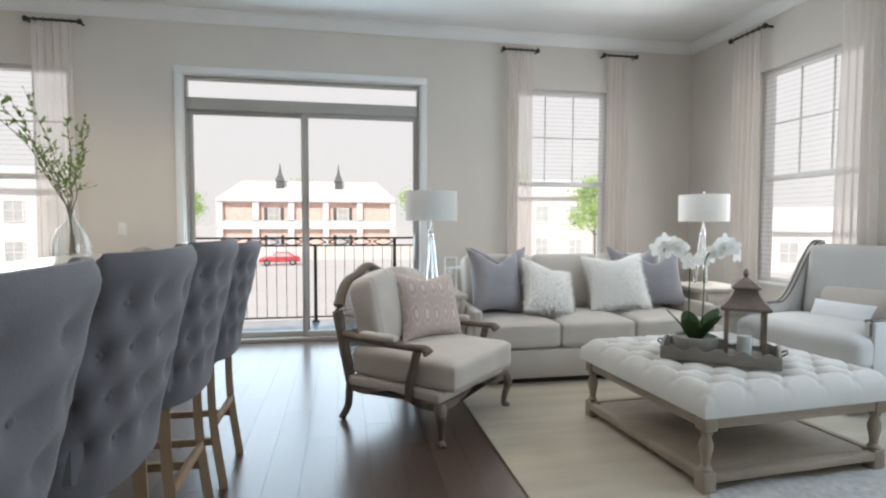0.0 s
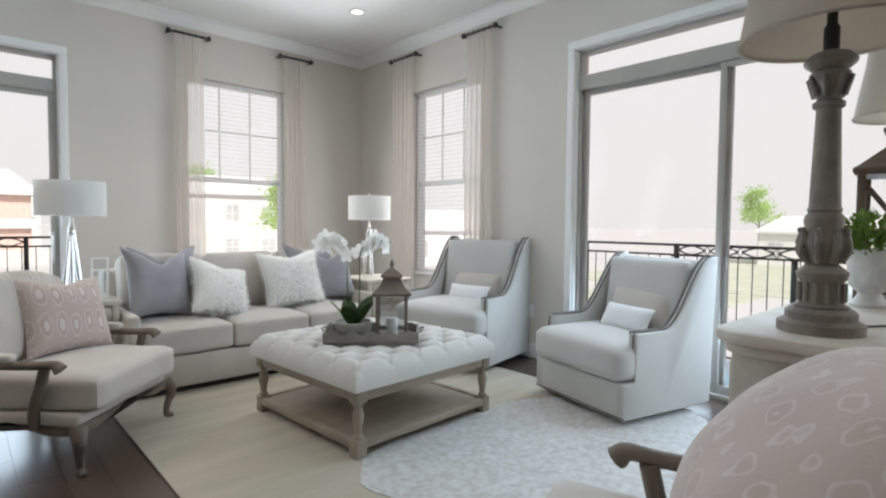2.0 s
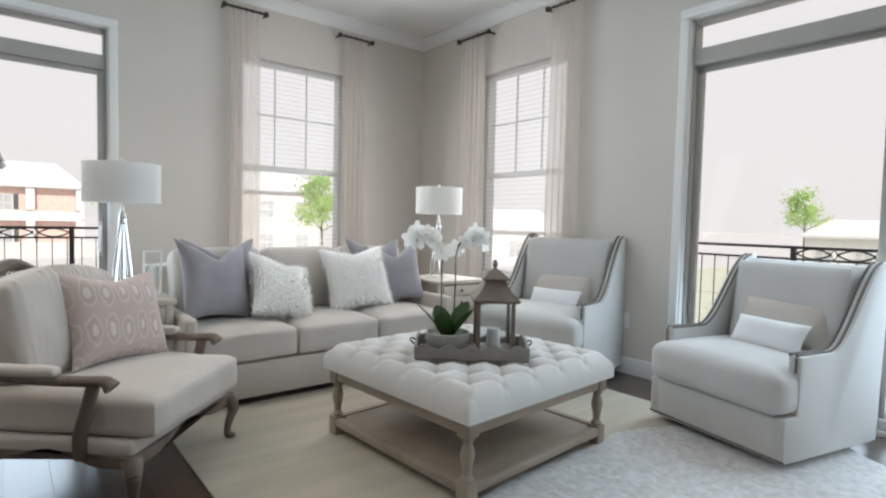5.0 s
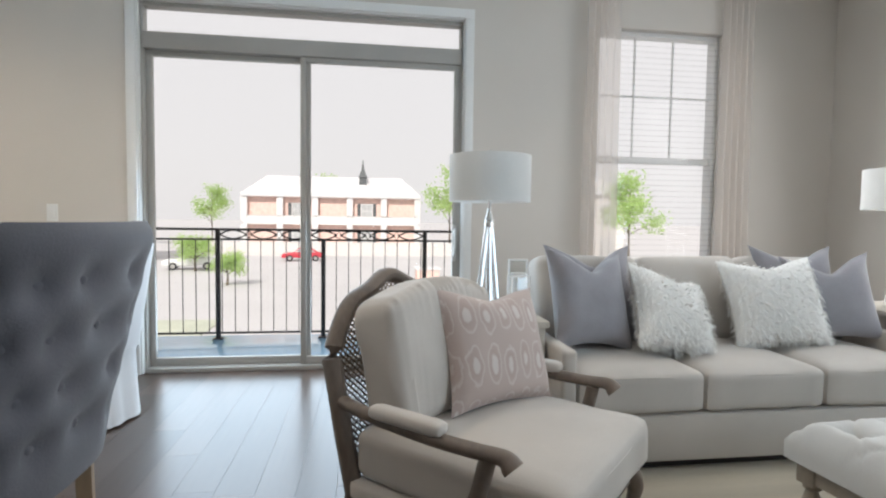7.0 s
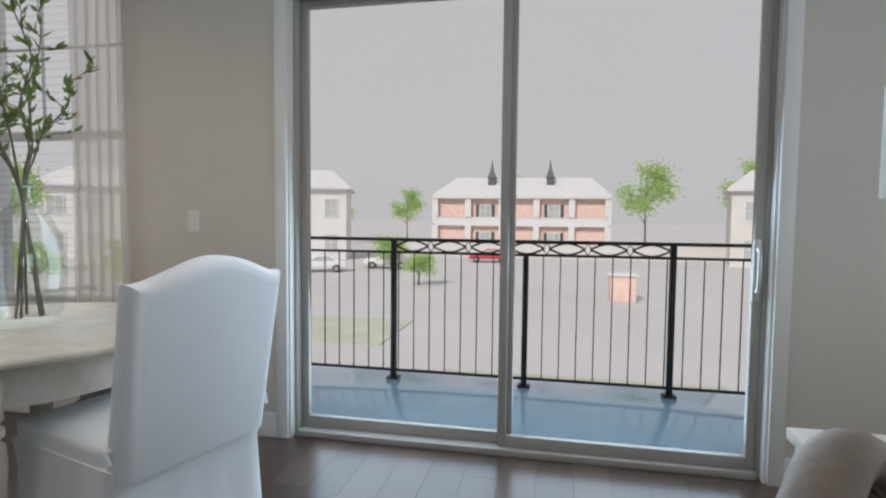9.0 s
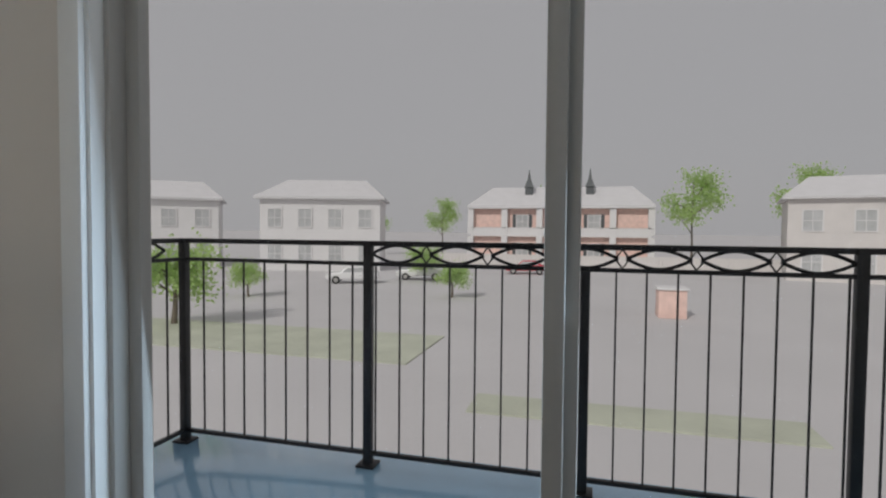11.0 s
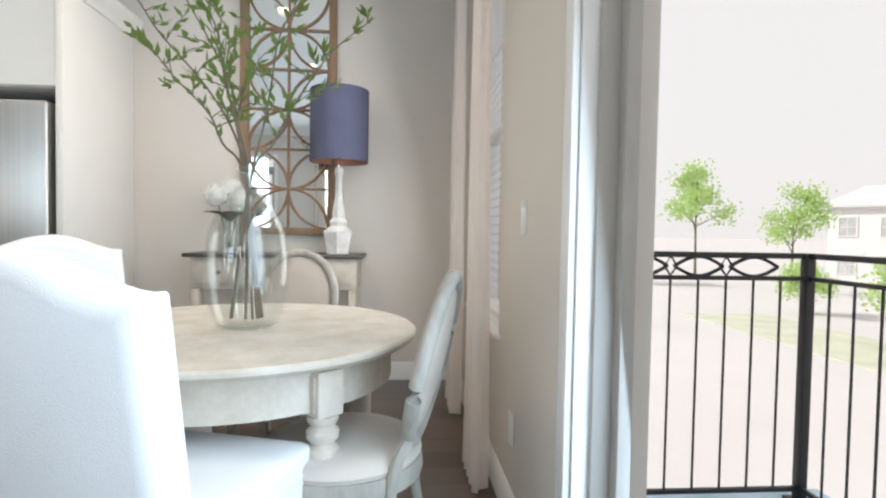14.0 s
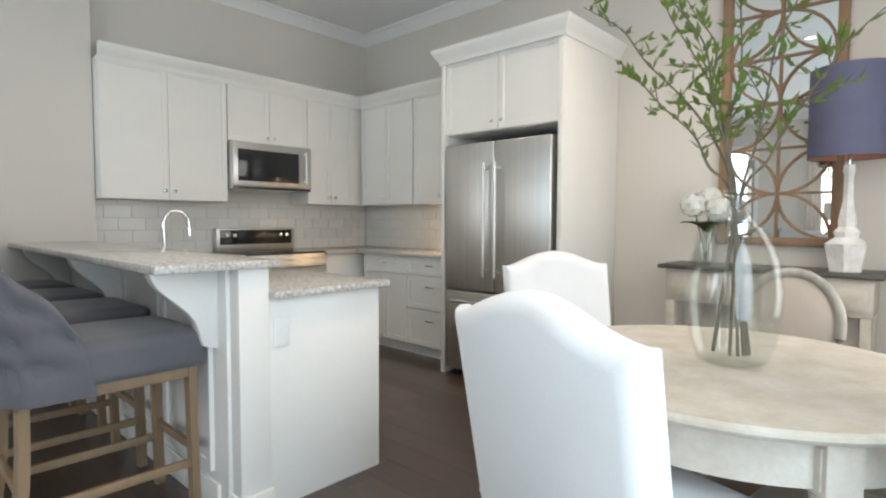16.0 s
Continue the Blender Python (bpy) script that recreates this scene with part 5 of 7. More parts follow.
def branch(parent, head, reach, tall, seed):
    rnd = random.Random(seed)
    h = radians(head)
    d = Vector((math.cos(h), math.sin(h), 0))
    pts = [Vector((-d.x * 0.05, -d.y * 0.05, 0.03)), Vector((0, 0, 0.45)) + d * 0.01]
    for k in range(1, 6):
        t = k / 5
        pts.append(d * reach * t ** 1.3 + Vector((rnd.uniform(-.03, .03), rnd.uniform(-.03, .03), 0.45 + tall * t - 0.10 * t * t * reach)))
    line = curve_points(pts, 6)
    n = len(line)
    bm = tube(line, [0.005 * (1 - 0.7 * i / n) for i in range(n)], 6)
    lv = bmesh.new()
    twigs = []
    for i in range(int(n * 0.36), n, 2):
        if rnd.random() < 0.8:
            a = Vector((rnd.uniform(-1, 1), rnd.uniform(-1, 1), rnd.uniform(0.1, 0.9))).normalized()
            L = rnd.uniform(0.06, 0.20) * (1.2 - i / n)
            q = [line[i], line[i] + a * L * 0.5 + Vector((0, 0, 0.01)), line[i] + a * L]
            tube(q, [0.0022, 0.0018, 0.001], 5, bm=bm)
            twigs += [(q[0].lerp(q[2], s), a) for s in (0.35, 0.65, 0.85, 1.0)]
        twigs.append((line[i], (line[min(i + 1, n - 1)] - line[i - 1]).normalized()))
    for p, a in twigs:
        for s in range(rnd.choice((1, 2, 2))):
            o = (a + Vector((rnd.uniform(-1, 1), rnd.uniform(-1, 1), rnd.uniform(-.4, .9)))).normalized()
            L, w = rnd.uniform(0.028, 0.055), rnd.uniform(0.006, 0.010)
            sd = o.cross(Vector((rnd.uniform(-1, 1), rnd.uniform(-1, 1), 1))).normalized() * w
            nn = o.cross(sd).normalized() * 0.003
            v = [lv.verts.new(q) for q in (p, p + o * L * 0.4 + sd, p + o * L, p + o * L * 0.4 - sd)]
            lv.faces.new((v[0], v[1], v[2]))
            lv.faces.new((v[0], v[2], v[3]))
    b = part("branch", bm, TWIG, parent, "thin bare-stemmed branch")
    part("leaves", lv, SPRIG, b, "small olive green leaves", smooth=False, kind="stuff")


for k, (head, reach, tall) in enumerate(((215, 0.55, 0.86), (235, 0.42, 0.78), (190, 0.30, 0.9), (120, 0.20, 0.72), (265, 0.42, 0.50), (100, 0.38, 0.55), (320, 0.28, 0.70), (250, 0.62, 0.78))):
    branch(vase, head, reach, tall, 50 + k)

# --- console, lamp and mirror on the west wall
DARKTOP = material("dark stained console top", (0.07, 0.062, 0.055), 0.4, scale=6, vary=0.25, fine=50, bump=0.15, stretch=(1, 0.2, 1))
con = thing("console_table", pose(XW, 4.75, 0), "greyed cream console with a dark top on the wall", "console table")
part("top", box(0.0, 0.42, -0.57, 0.57, 0.905, 0.93, 0.006), DARKTOP, con, "dark stained top")
part("body", box(0.012, 0.38, -0.53, 0.53, 0.70, 0.905, 0.004), DISTRESS, con)
for y in (-0.35, 0.0, 0.35):
    d = part("drawer", box(0.378, 0.392, y - 0.16, y + 0.16, 0.735, 0.885, 0.004), DISTRESS, con)
    part("knob", lathe([(0.006, 0), (0.014, 0.014), (0.004, 0.02)], 12, pose(0.392, y, 0.81, 0, 90, 0)), IRON, d)
for y in (-0.50, 0.50):
    for x in (0.04, 0.35):
        part("leg", box(x - 0.025, x + 0.025, y - 0.025, y + 0.025, 0.0, 0.70, 0.005), DISTRESS, con)
part("shelf", box(0.02, 0.37, -0.47, 0.47, 0.14, 0.165, 0.004), DISTRESS, con)

NAVY = material("slate blue linen shade", (0.085, 0.09, 0.15), 0.9, scale=8, vary=0.1, fine=240, bump=0.3)
COPPER = material("copper lining", (0.50, 0.25, 0.17), 0.5, scale=6, vary=0.1, fine=60, bump=0.05)
PLASTER = material("distressed white plaster", (0.70, 0.69, 0.67), 0.6, scale=14, vary=0.2, fine=60, bump=0.3)
bl = thing("table_lamp", pose(XW + 0.22, 5.14, 0.9305) @ Matrix.Diagonal((0.96, 0.96, 0.945, 1)), "white carved table lamp with slate blue drum shade", "lamp")
part("base", loft([[(r * math.cos(2 * math.pi * k / 6), r * math.sin(2 * math.pi * k / 6), z) for k in range(6)] for r, z in ((0.085, 0.0), (0.085, 0.02), (0.11, 0.14), (0.115, 0.16), (0.06, 0.20), (0.07, 0.23), (0.045, 0.26), (0.05, 0.29), (0.026, 0.42), (0.024, 0.56), (0.034, 0.58), (0.03, 0.62))]), PLASTER, bl, "white carved baluster base")
own = lathe([(0.205, 0.66), (0.205, 1.17), (0.202, 1.17), (0.202, 0.66)], 40)
bmesh.ops.delete(own, geom=[f for f in own.faces if len(f.verts) > 10], context="FACES")
part("shade", own, NAVY, bl, "slate blue drum shade")
own = lathe([(0.2005, 0.663), (0.2005, 1.167), (0.1995, 1.167), (0.1995, 0.663)], 40)
bmesh.ops.delete(own, geom=[f for f in own.faces if len(f.verts) > 10], context="FACES")
part("lining", own, COPPER, bl, "copper shade lining")
part("stem", lathe([(0.008, 0.60), (0.008, 1.16), (0.014, 1.18), (0.004, 1.20)], 12), CHROME, bl)

MIRROR = material("silvered mirror glass", (0.86, 0.88, 0.88), 0.015, metal=1.0, scale=3, vary=0.02, fine=20, bump=0)
PINE = material("honey brown reclaimed wood", (0.27, 0.165, 0.095), 0.6, scale=7, vary=0.3, fine=60, bump=0.3, stretch=(1, 1, 0.2))
mr = thing("fretwork_mirror", pose(XW, 4.76, 1.055), "tall mirror in a reclaimed wood fretwork frame", "mirror")
CELL = 0.56
hw, ht = CELL / 2, CELL * 3
part("mirror_glass", box(0.004, 0.012, -hw, hw, 0.04, ht + 0.04), MIRROR, mr, "silvered mirror glass")
for s in (-1, 1):
    part("frame_stile", box(0.002, 0.045, s * hw, s * (hw + 0.055), 0, ht + 0.08, 0.006), PINE, mr)
for z in (0, ht + 0.03):
    part("frame_rail", box(0.002, 0.044, -hw, hw, z, z + 0.05, 0.006), PINE, mr)
part("fret_bar", box(0.016, 0.028, -0.008, 0.008, 0.05, ht + 0.03, 0.002), PINE, mr)
for k in range(3):
    zc = 0.045 + CELL * (k + 0.5)
    for z in (zc, zc + hw):
        if z < ht:
            part("fret_bar", box(0.016, 0.029, -hw, hw, z - 0.008, z + 0.008, 0.002), PINE, mr)
    for cx, cz, a0 in ((-hw, 0, -90), (hw, 0, 90), (0, -hw, 0), (0, hw, 180)):
        pts = []
        for i in range(17):
            a = radians(a0 + 180 * i / 16)
            y, z = cx + hw * math.cos(a), zc + cz + hw * math.sin(a)
            if z < ht + 0.03:
                pts.append((0.022, y, z))
        if len(pts) > 2:
            part("fret_curve", tube(pts, 0.009, 6), PINE, mr)

# --- flowers on the console
fl = thing("flower_vase", pose(XW + 0.24, 4.42, 0.9305) @ Matrix.Scale(1.4, 4), "small glass vase with white hydrangea blooms", "vase")
own = lathe([(0.03, 0.0), (0.05, 0.01), (0.055, 0.10), (0.04, 0.15), (0.037, 0.15), (0.05, 0.10), (0.045, 0.014), (0.02, 0.012)], 24)
part("glass", own, BOTTLE, fl)
rnd = random.Random(9)
for k, (x, y, z) in enumerate(((0.0, 0.05, 0.25), (0.03, -0.05, 0.27), (-0.03, 0.0, 0.30))):
    bm = bmesh.new()
    for i in range(150):
        d = Vector((rnd.gauss(0, 1), rnd.gauss(0, 1), rnd.gauss(0, 1))).normalized()
        c = Vector((x, y, z)) + d * 0.055
        s = d.cross(Vector((rnd.random(), rnd.random(), rnd.random()))).normalized() * 0.012
        t = d.cross(s).normalized() * 0.012
        bm.faces.new([bm.verts.new(c + q) for q in (s, t, -s, -t)])
    lathe([(0.002, -0.05), (0.042, -0.02), (0.045, 0.02), (0.002, 0.05)], 10, Matrix.Translation((x, y, z)), bm)
    part("bloom", bm, ORCHID, fl, "white hydrangea bloom", smooth=False)
    part("stem", tube([(0, 0, 0.02), (x, y, z)], 0.003, 6), LEAF, fl)
for k in range(9):
    a = 360 * k / 9
    part("leaf", strap_leaf((0, 0, 0.15), a, 0.9, 0.13, 0.03, None, 0.7), LEAF, fl)

# ---------------------------------------------------------------- kitchen
YK = 0.72
TILE = add_random(material("white glazed wall tile", (0.74, 0.72, 0.69), 0.18, scale=5, vary=0.04, fine=60, bump=0.05), 0.04)
GROUT = material("pale grout", (0.55, 0.53, 0.5), 0.9)


def shaker(parent, name, m, w, h, mat=None, handle=None, label=""):
    """A framed door or drawer front in the xz plane, facing -y; x from 0 to w."""
    mat = mat or CABINET
    r = min(0.06, h * 0.28)
    bm = box(0.002, w - 0.002, 0.0, 0.0195, 0.002, h - 0.002)
    bm.normal_update()
    front = [f for f in bm.faces if f.normal.y < -0.9]
    bmesh.ops.inset_region(bm, faces=front, thickness=r - 0.002)
    bmesh.ops.inset_region(bm, faces=front, thickness=0.003)
    bmesh.ops.translate(bm, vec=(0, 0.007, 0), verts=list({v for f in front for v in f.verts}))
    d = part(name, bm, mat, parent, label)
    d.matrix_basis = m
    if handle:
        hx, hz, vertical = handle
        if vertical == "knob":
            k = lathe([(0.005, 0), (0.005, 0.012), (0.013, 0.018), (0.013, 0.026), (0.006, 0.03)], 14, pose(hx, 0, hz, 90))
        else:
            k = box(hx - 0.045, hx + 0.045, -0.026, -0.016, hz - 0.006, hz + 0.006, 0.003)
            for s in (-1, 1):
                box(hx + s * 0.035 - 0.005, hx + s * 0.035 + 0.005, -0.017, 0.0, hz - 0.004, hz + 0.004, bm=k)
        part("handle", k, CHROME, d, "brushed nickel handle")
    return d


FS = lambda x, y, z: pose(x, y, z, 0, 0, 180)      # fronts that face north
FE = lambda x, y, z: pose(x, y, z, 0, 0, 90)       # fronts that face east

# base cabinets on the west wall
def base_unit(m, w, fronts, label, depth=0.58):
    c = thing("base_cabinet", m, label, "cabinet", "kitchen base cabinets")
    part("body", box(0.001, w - 0.001, 0.021, depth, 0.10, 0.884, 0.001), CABINET, c)
    part("toe_kick", box(0.001, w - 0.001, 0.08, depth, 0.0, 0.10), CABINET, c)
    for x, z, fw, fh, hd in fronts:
        shaker(c, "drawer" if fh < 0.4 else "door", pose(x, 0, z), fw, fh, None, hd)
    return c




def drawers(w):
    return [(0.0, 0.725, w, 0.155, (w / 2, 0.09, 0)), (0.0, 0.43, w, 0.29, (w / 2, 0.20, 0)), (0.0, 0.105, w, 0.32, (w / 2, 0.23, 0))]


XF, YF = -3.30, 1.32
base_unit(FE(XF, 2.02, 0), 0.60, drawers(0.60), "white shaker base cabinet with three drawers", 0.60)
base_unit(FE(XF, 1.42, 0), 0.60, [(0.0, 0.725, 0.6, 0.155, (0.3, 0.09, 0)), (0.0, 0.105, 0.3, 0.615, (0.25, 0.55, "knob")), (0.3, 0.105, 0.3, 0.615, (0.05, 0.55, "knob"))], "white shaker base cabinet with two doors", 0.60)
base_unit(FS(-3.10, YF, 0), 0.86, [], "white shaker corner base cabinet", 0.60).matrix_basis = FS(-2.925, YF, 0)
base_unit(FS(-1.185, YF, 0), 0.94, [(0.0, 0.725, 0.47, 0.155, (0.235, 0.09, 0)), (0.47, 0.725, 0.47, 0.155, (0.235, 0.09, 0)), (0.0, 0.105, 0.47, 0.615, (0.42, 0.55, "knob")), (0.47, 0.105, 0.47, 0.615, (0.05, 0.55, "knob"))], "white shaker base cabinet with doors and drawers", 0.60)
# worktops
wt = part("worktop", box(XW + 0.002, XF + 0.03, YK + 0.003, 2.62, 0.886, 0.916, 0.004), GRANITE)
tagged(wt, "speckled pale granite worktop along the wall", "worktop")
tagged(part("worktop", box(-2.132, -1.185, YK + 0.003, YF + 0.03, 0.886, 0.916, 0.004), GRANITE), "speckled pale granite worktop along the wall", "worktop")
tagged(part("worktop", box(XF + 0.031, -2.92, YK + 0.003, YF + 0.03, 0.886, 0.916, 0.004), GRANITE), "speckled pale granite worktop beside the range", "worktop")

# range
rg = thing("kitchen_range", pose(-2.525, 0, 0), "stainless steel electric range with a back control panel", "range")
part("body", box(-0.39, 0.39, YK + 0.02, YF + 0.02, 0.0, 0.905, 0.004), STEEL, rg)
part("cooktop", box(-0.388, 0.388, YK + 0.09, YF + 0.03, 0.906, 0.922, 0.004), DARKGLASS, rg, "black glass cooktop")
part("control_panel", box(-0.39, 0.39, YK + 0.021, YK + 0.088, 0.906, 1.13, 0.008), STEEL, rg)
part("display", box(-0.36, 0.36, YK + 0.0885, YK + 0.092, 0.98, 1.112, 0.002), DARKGLASS, rg, "black control display")
for x in (-0.30, -0.23, 0.23, 0.30):
    part("knob", lathe([(0.02, 0), (0.018, 0.022), (0.004, 0.024)], 16, pose(x, YK + 0.092, 1.065, -90)), CHROME, rg)
part("oven_door", box(-0.385, 0.385, YF + 0.0205, YF + 0.05, 0.20, 0.86, 0.006), STEEL, rg)
part("oven_window", box(-0.27, 0.27, YF + 0.0505, YF + 0.054, 0.36, 0.70, 0.002), DARKGLASS, rg)
h = tube([(-0.34, YF + 0.09, 0.80), (0.34, YF + 0.09, 0.80)], 0.012, 12)
for s in (-1, 1):
    box(s * 0.32 - 0.01, s * 0.32 + 0.01, YF + 0.045, YF + 0.09, 0.792, 0.808, bm=h)
part("oven_handle", h, STEEL, rg)

# wall cabinets
def wall_unit(m, w, h, fronts, label, depth=0.31):
    c = thing("wall_cabinet", m, label, "cabinet", "kitchen wall cabinets")
    part("body", box(0.001, w - 0.001, 0.021, depth, 0.0, h, 0.001), CABINET, c)
    for x, z, fw, fh, hd in fronts:
        shaker(c, "door", pose(x, 0, z), fw, fh, None, hd)
    return c


ZU, HU = 1.36, 1.02
UY, UX = 1.055, -3.565
L2 = "white shaker wall cabinet with two doors"
wall_unit(FS(-1.185, UY, ZU), 0.945, HU, [(0, 0, 0.472, HU, (0.437, 0.07, "knob")), (0.472, 0, 0.472, HU, (0.035, 0.07, "knob"))], L2, 0.325)
wall_unit(FS(-2.135, UY, 1.88), 0.78, HU + ZU - 1.88, [(0, 0, 0.39, HU + ZU - 1.88, (0.355, 0.05, "knob")), (0.39, 0, 0.39, HU + ZU - 1.88, (0.035, 0.05, "knob"))], "short white shaker wall cabinet over the microwave", 0.325)
wall_unit(FS(-2.92, UY, ZU), 0.87, HU, [(0, 0, 0.27, HU, (0.235, 0.07, "knob")), (0.27, 0, 0.27, HU, (0.035, 0.07, "knob"))], L2, 0.325)
wall_unit(FE(UX, 1.06, ZU), 0.78, HU, [(0, 0, 0.38, HU, (0.345, 0.07, "knob")), (0.38, 0, 0.38, HU, (0.035, 0.07, "knob"))], L2, 0.325)
wall_unit(FE(UX, 1.845, ZU), 0.775, HU, [(0, 0, 0.378, HU, (0.343, 0.07, "knob")), (0.378, 0, 0.378, HU, (0.035, 0.07, "knob"))], L2, 0.325)
# over the fridge, with tall end panels
fc = thing("fridge_surround", pose(0, 0, 0), "white tall cabinet surround above the refrigerator", "cabinet")
part("end_panel", box(XW + 0.002, -3.1, 3.66, 3.7, 0, 2.42, 0.003), CABINET, fc)
part("end_panel", box(XW + 0.002, -3.1, 2.625, 2.66, 0, 2.42, 0.003), CABINET, fc)
part("body", box(XW + 0.002, -3.14, 2.66, 3.66, 1.86, 2.42, 0.002), CABINET, fc)
for y in (2.662, 3.161):
    shaker(fc, "door", FE(-3.119, y, 1.862), 0.497, 0.555, None, (0.455 if y < 2.9 else 0.04, 0.06, "knob"))


def cab_crown(pts, z, label):
    """A crown along the tops of the wall cabinets; pts run with the cabinets to their left."""
    prof = [(0.0, 0.0), (0.012, 0.0), (0.016, 0.03), (0.03, 0.045), (0.055, 0.085), (0.062, 0.10), (0.062, 0.115), (0.0, 0.115)]
    secs = []
    for i, p in enumerate(pts):
        a = Vector(pts[max(i - 1, 0)])
        b = Vector(pts[min(i + 1, len(pts) - 1)])
        p = Vector(p)
        n = Vector((0, 0))
        for q, r in ((a, p), (p, b)):
            d = r - q
            if d.length > 1e-6:
                d.normalize()
                n += Vector((d.y, -d.x))
        n.normalize()
        k = 1.0 if i in (0, len(pts) - 1) else 1.41
        secs.append([(p.x + n.x * o * k, p.y + n.y * o * k, z + h) for o, h in prof])
    return tagged(part("cabinet_crown", loft(secs), CABINET), label, "moulding", kind="structure")


cab_crown([(UX, 2.62), (UX, UY), (-1.185, UY)][::-1], ZU + HU - 0.03, "white crown moulding over the wall cabinets")
cab_crown([(XW, 3.70), (-3.10, 3.70), (-3.10, 2.625), (XW, 2.625)][::-1], 2.40, "white crown moulding over the fridge cabinet")

# microwave
mw = thing("microwave", pose(-2.525, 0, 0), "stainless over-range microwave with a dark window", "microwave")
part("body", box(-0.385, 0.385, YK + 0.004, 1.11, 1.47, 1.876, 0.005), STEEL, mw)
part("door", box(-0.383, 0.383, 1.1105, 1.13, 1.495, 1.87, 0.006), STEEL, mw)
part("window", box(-0.25, 0.34, 1.1305, 1.134, 1.54, 1.81, 0.003), DARKGLASS, mw)
h = tube([(-0.31, 1.165, 1.54), (-0.31, 1.165, 1.83)], 0.011, 10)
for z in (1.56, 1.81):
    box(-0.318, -0.302, 1.125, 1.165, z - 0.008, z + 0.008, bm=h)
part("handle", h, STEEL, mw)
part("vent", box(-0.38, 0.38, 1.1105, 1.12, 1.472, 1.492, 0.002), DARKGLASS, mw)

# refrigerator
fr = thing("refrigerator", pose(0, 0, 0), "stainless steel french-door refrigerator with bar handles", "refrigerator")
part("body", box(XW + 0.03, -3.17, 2.69, 3.63, 0.02, 1.765, 0.004), material("dark grey appliance side", (0.12, 0.12, 0.125), 0.5), fr, "dark grey cabinet sides")
for y0, y1 in ((2.692, 3.158), (3.162, 3.628)):
    part("door", box(-3.165, -3.075, y0, y1, 0.68, 1.775, 0.014, 3), STEEL, fr)
part("freezer_drawer", box(-3.165, -3.075, 2.692, 3.628, 0.06, 0.672, 0.014, 3), STEEL, fr)
for y in (3.11, 3.21):
    h = tube([(-3.015, y, 0.80), (-3.015, y, 1.62)], 0.013, 12)
    for z in (0.84, 1.58):
        box(-3.076, -3.015, y - 0.009, y + 0.009, z - 0.009, z + 0.009, bm=h)
    part("handle", h, STEEL, fr, "tubular steel handle")
h = tube([(-3.015, 2.81, 0.60), (-3.015, 3.51, 0.60)], 0.013, 12)
for y in (2.86, 3.46):
    box(-3.076, -3.015, y - 0.009, y + 0.009, 0.591, 0.609, bm=h)
part("handle", h, STEEL, fr, "tubular steel handle")
for y in (2.74, 3.58):
    part("foot", lathe([(0.025, 0.0), (0.025, 0.06)], 12, Matrix.Translation((-3.16, y, 0))), DARKGLASS, fr)

# under-cabinet light
uc = thing("undercabinet_light", pose(-3.64, 2.41, ZU), "slim lit under-cabinet strip light", "light fixture")
part("housing", box(-0.03, 0.03, -0.17, 0.17, -0.018, -0.001, 0.003), TRIM, uc)
part("diffuser", box(-0.022, 0.022, -0.16, 0.16, -0.022, -0.0185), glow("strip light glow", (1.0, 0.78, 0.5), 6.0), uc)
ul = sky_lamp(-3.64, 2.41, ZU - 0.03, (-3.66, 2.41, 0.5), 0.30, 0.04, 5.0, (1.0, 0.72, 0.42))

# peninsula: pony wall, end post, lower cabinet, bar top
pn = thing("kitchen_peninsula", pose(0, 0, 0), "white panelled peninsula with raised breakfast bar", "kitchen island")
part("pony_wall", box(-1.09, -0.96, 0.945, 3.45, 0.0, 1.012, 0.003), CABINET, pn)
part("end_post", box(-1.105, -0.975, 3.39, 3.525, 0.0, 1.012, 0.004), CABINET, pn, "square white end post")
part("post_base", box(-1.115, -0.965, 3.38, 3.537, 0.0, 0.10, 0.006), CABINET, pn)
part("cabinet_body", box(-1.68, -1.091, 1.36, 3.50, 0.10, 0.884, 0.003), CABINET, pn)
part("toe_kick", box(-1.61, -1.091, 1.36, 3.49, 0.0, 0.10), CABINET, pn)
part("end_panel", box(-1.69, -1.106, 3.501, 3.518, 0.0, 0.884, 0.002), CABINET, pn)
part("baseboard", box(-0.959, -0.945, 0.945, 3.38, 0.0, 0.12, 0.003), CABINET, pn)
for y in (1.75, 2.3, 2.85):
    shaker(pn, "panel", FE(-0.9395, y - 0.02, 0.16), 0.50, 0.78)
for y in (3.35, 2.25, 1.15):
    # scrolled corbel under the bar overhang
    out = [(0.0, 1.011), (0.25, 1.011), (0.25, 0.99)]
    for i in range(13):
        t = i / 12
        out.append((0.245 - 0.175 * t + 0.02 * math.sin(t * 2 * math.pi), 0.98 - 0.05 * math.sin(t * math.pi / 2) - 0.20 * t ** 1.6))
    out += [(0.06, 0.70), (0.0, 0.68)]
    bm = slab([(a, b) for a, b in out], -0.03, 0.03, 0.003, axis="y")
    k = part("corbel", bm, CABINET, pn, "white scrolled bracket")
    k.location = (-0.959, y, 0)
tagged(part("worktop", box(-1.13, -0.66, 0.945, 3.56, 1.013, 1.045, 0.006), GRANITE), "speckled pale granite raised bar top", "worktop")
tagged(part("worktop", box(-1.72, -1.107, 1.352, 3.57, 0.886, 0.916, 0.006), GRANITE), "speckled pale granite peninsula worktop", "worktop")
ol = thing("power_outlet", pose(-1.16, 3.518, 0.74, 0, 0, 180), "white plastic plate fixed to the peninsula", "switch")
part("plate", box(-0.036, 0.036, -0.007, -0.0005, -0.06, 0.06, 0.003), TRIM, ol)
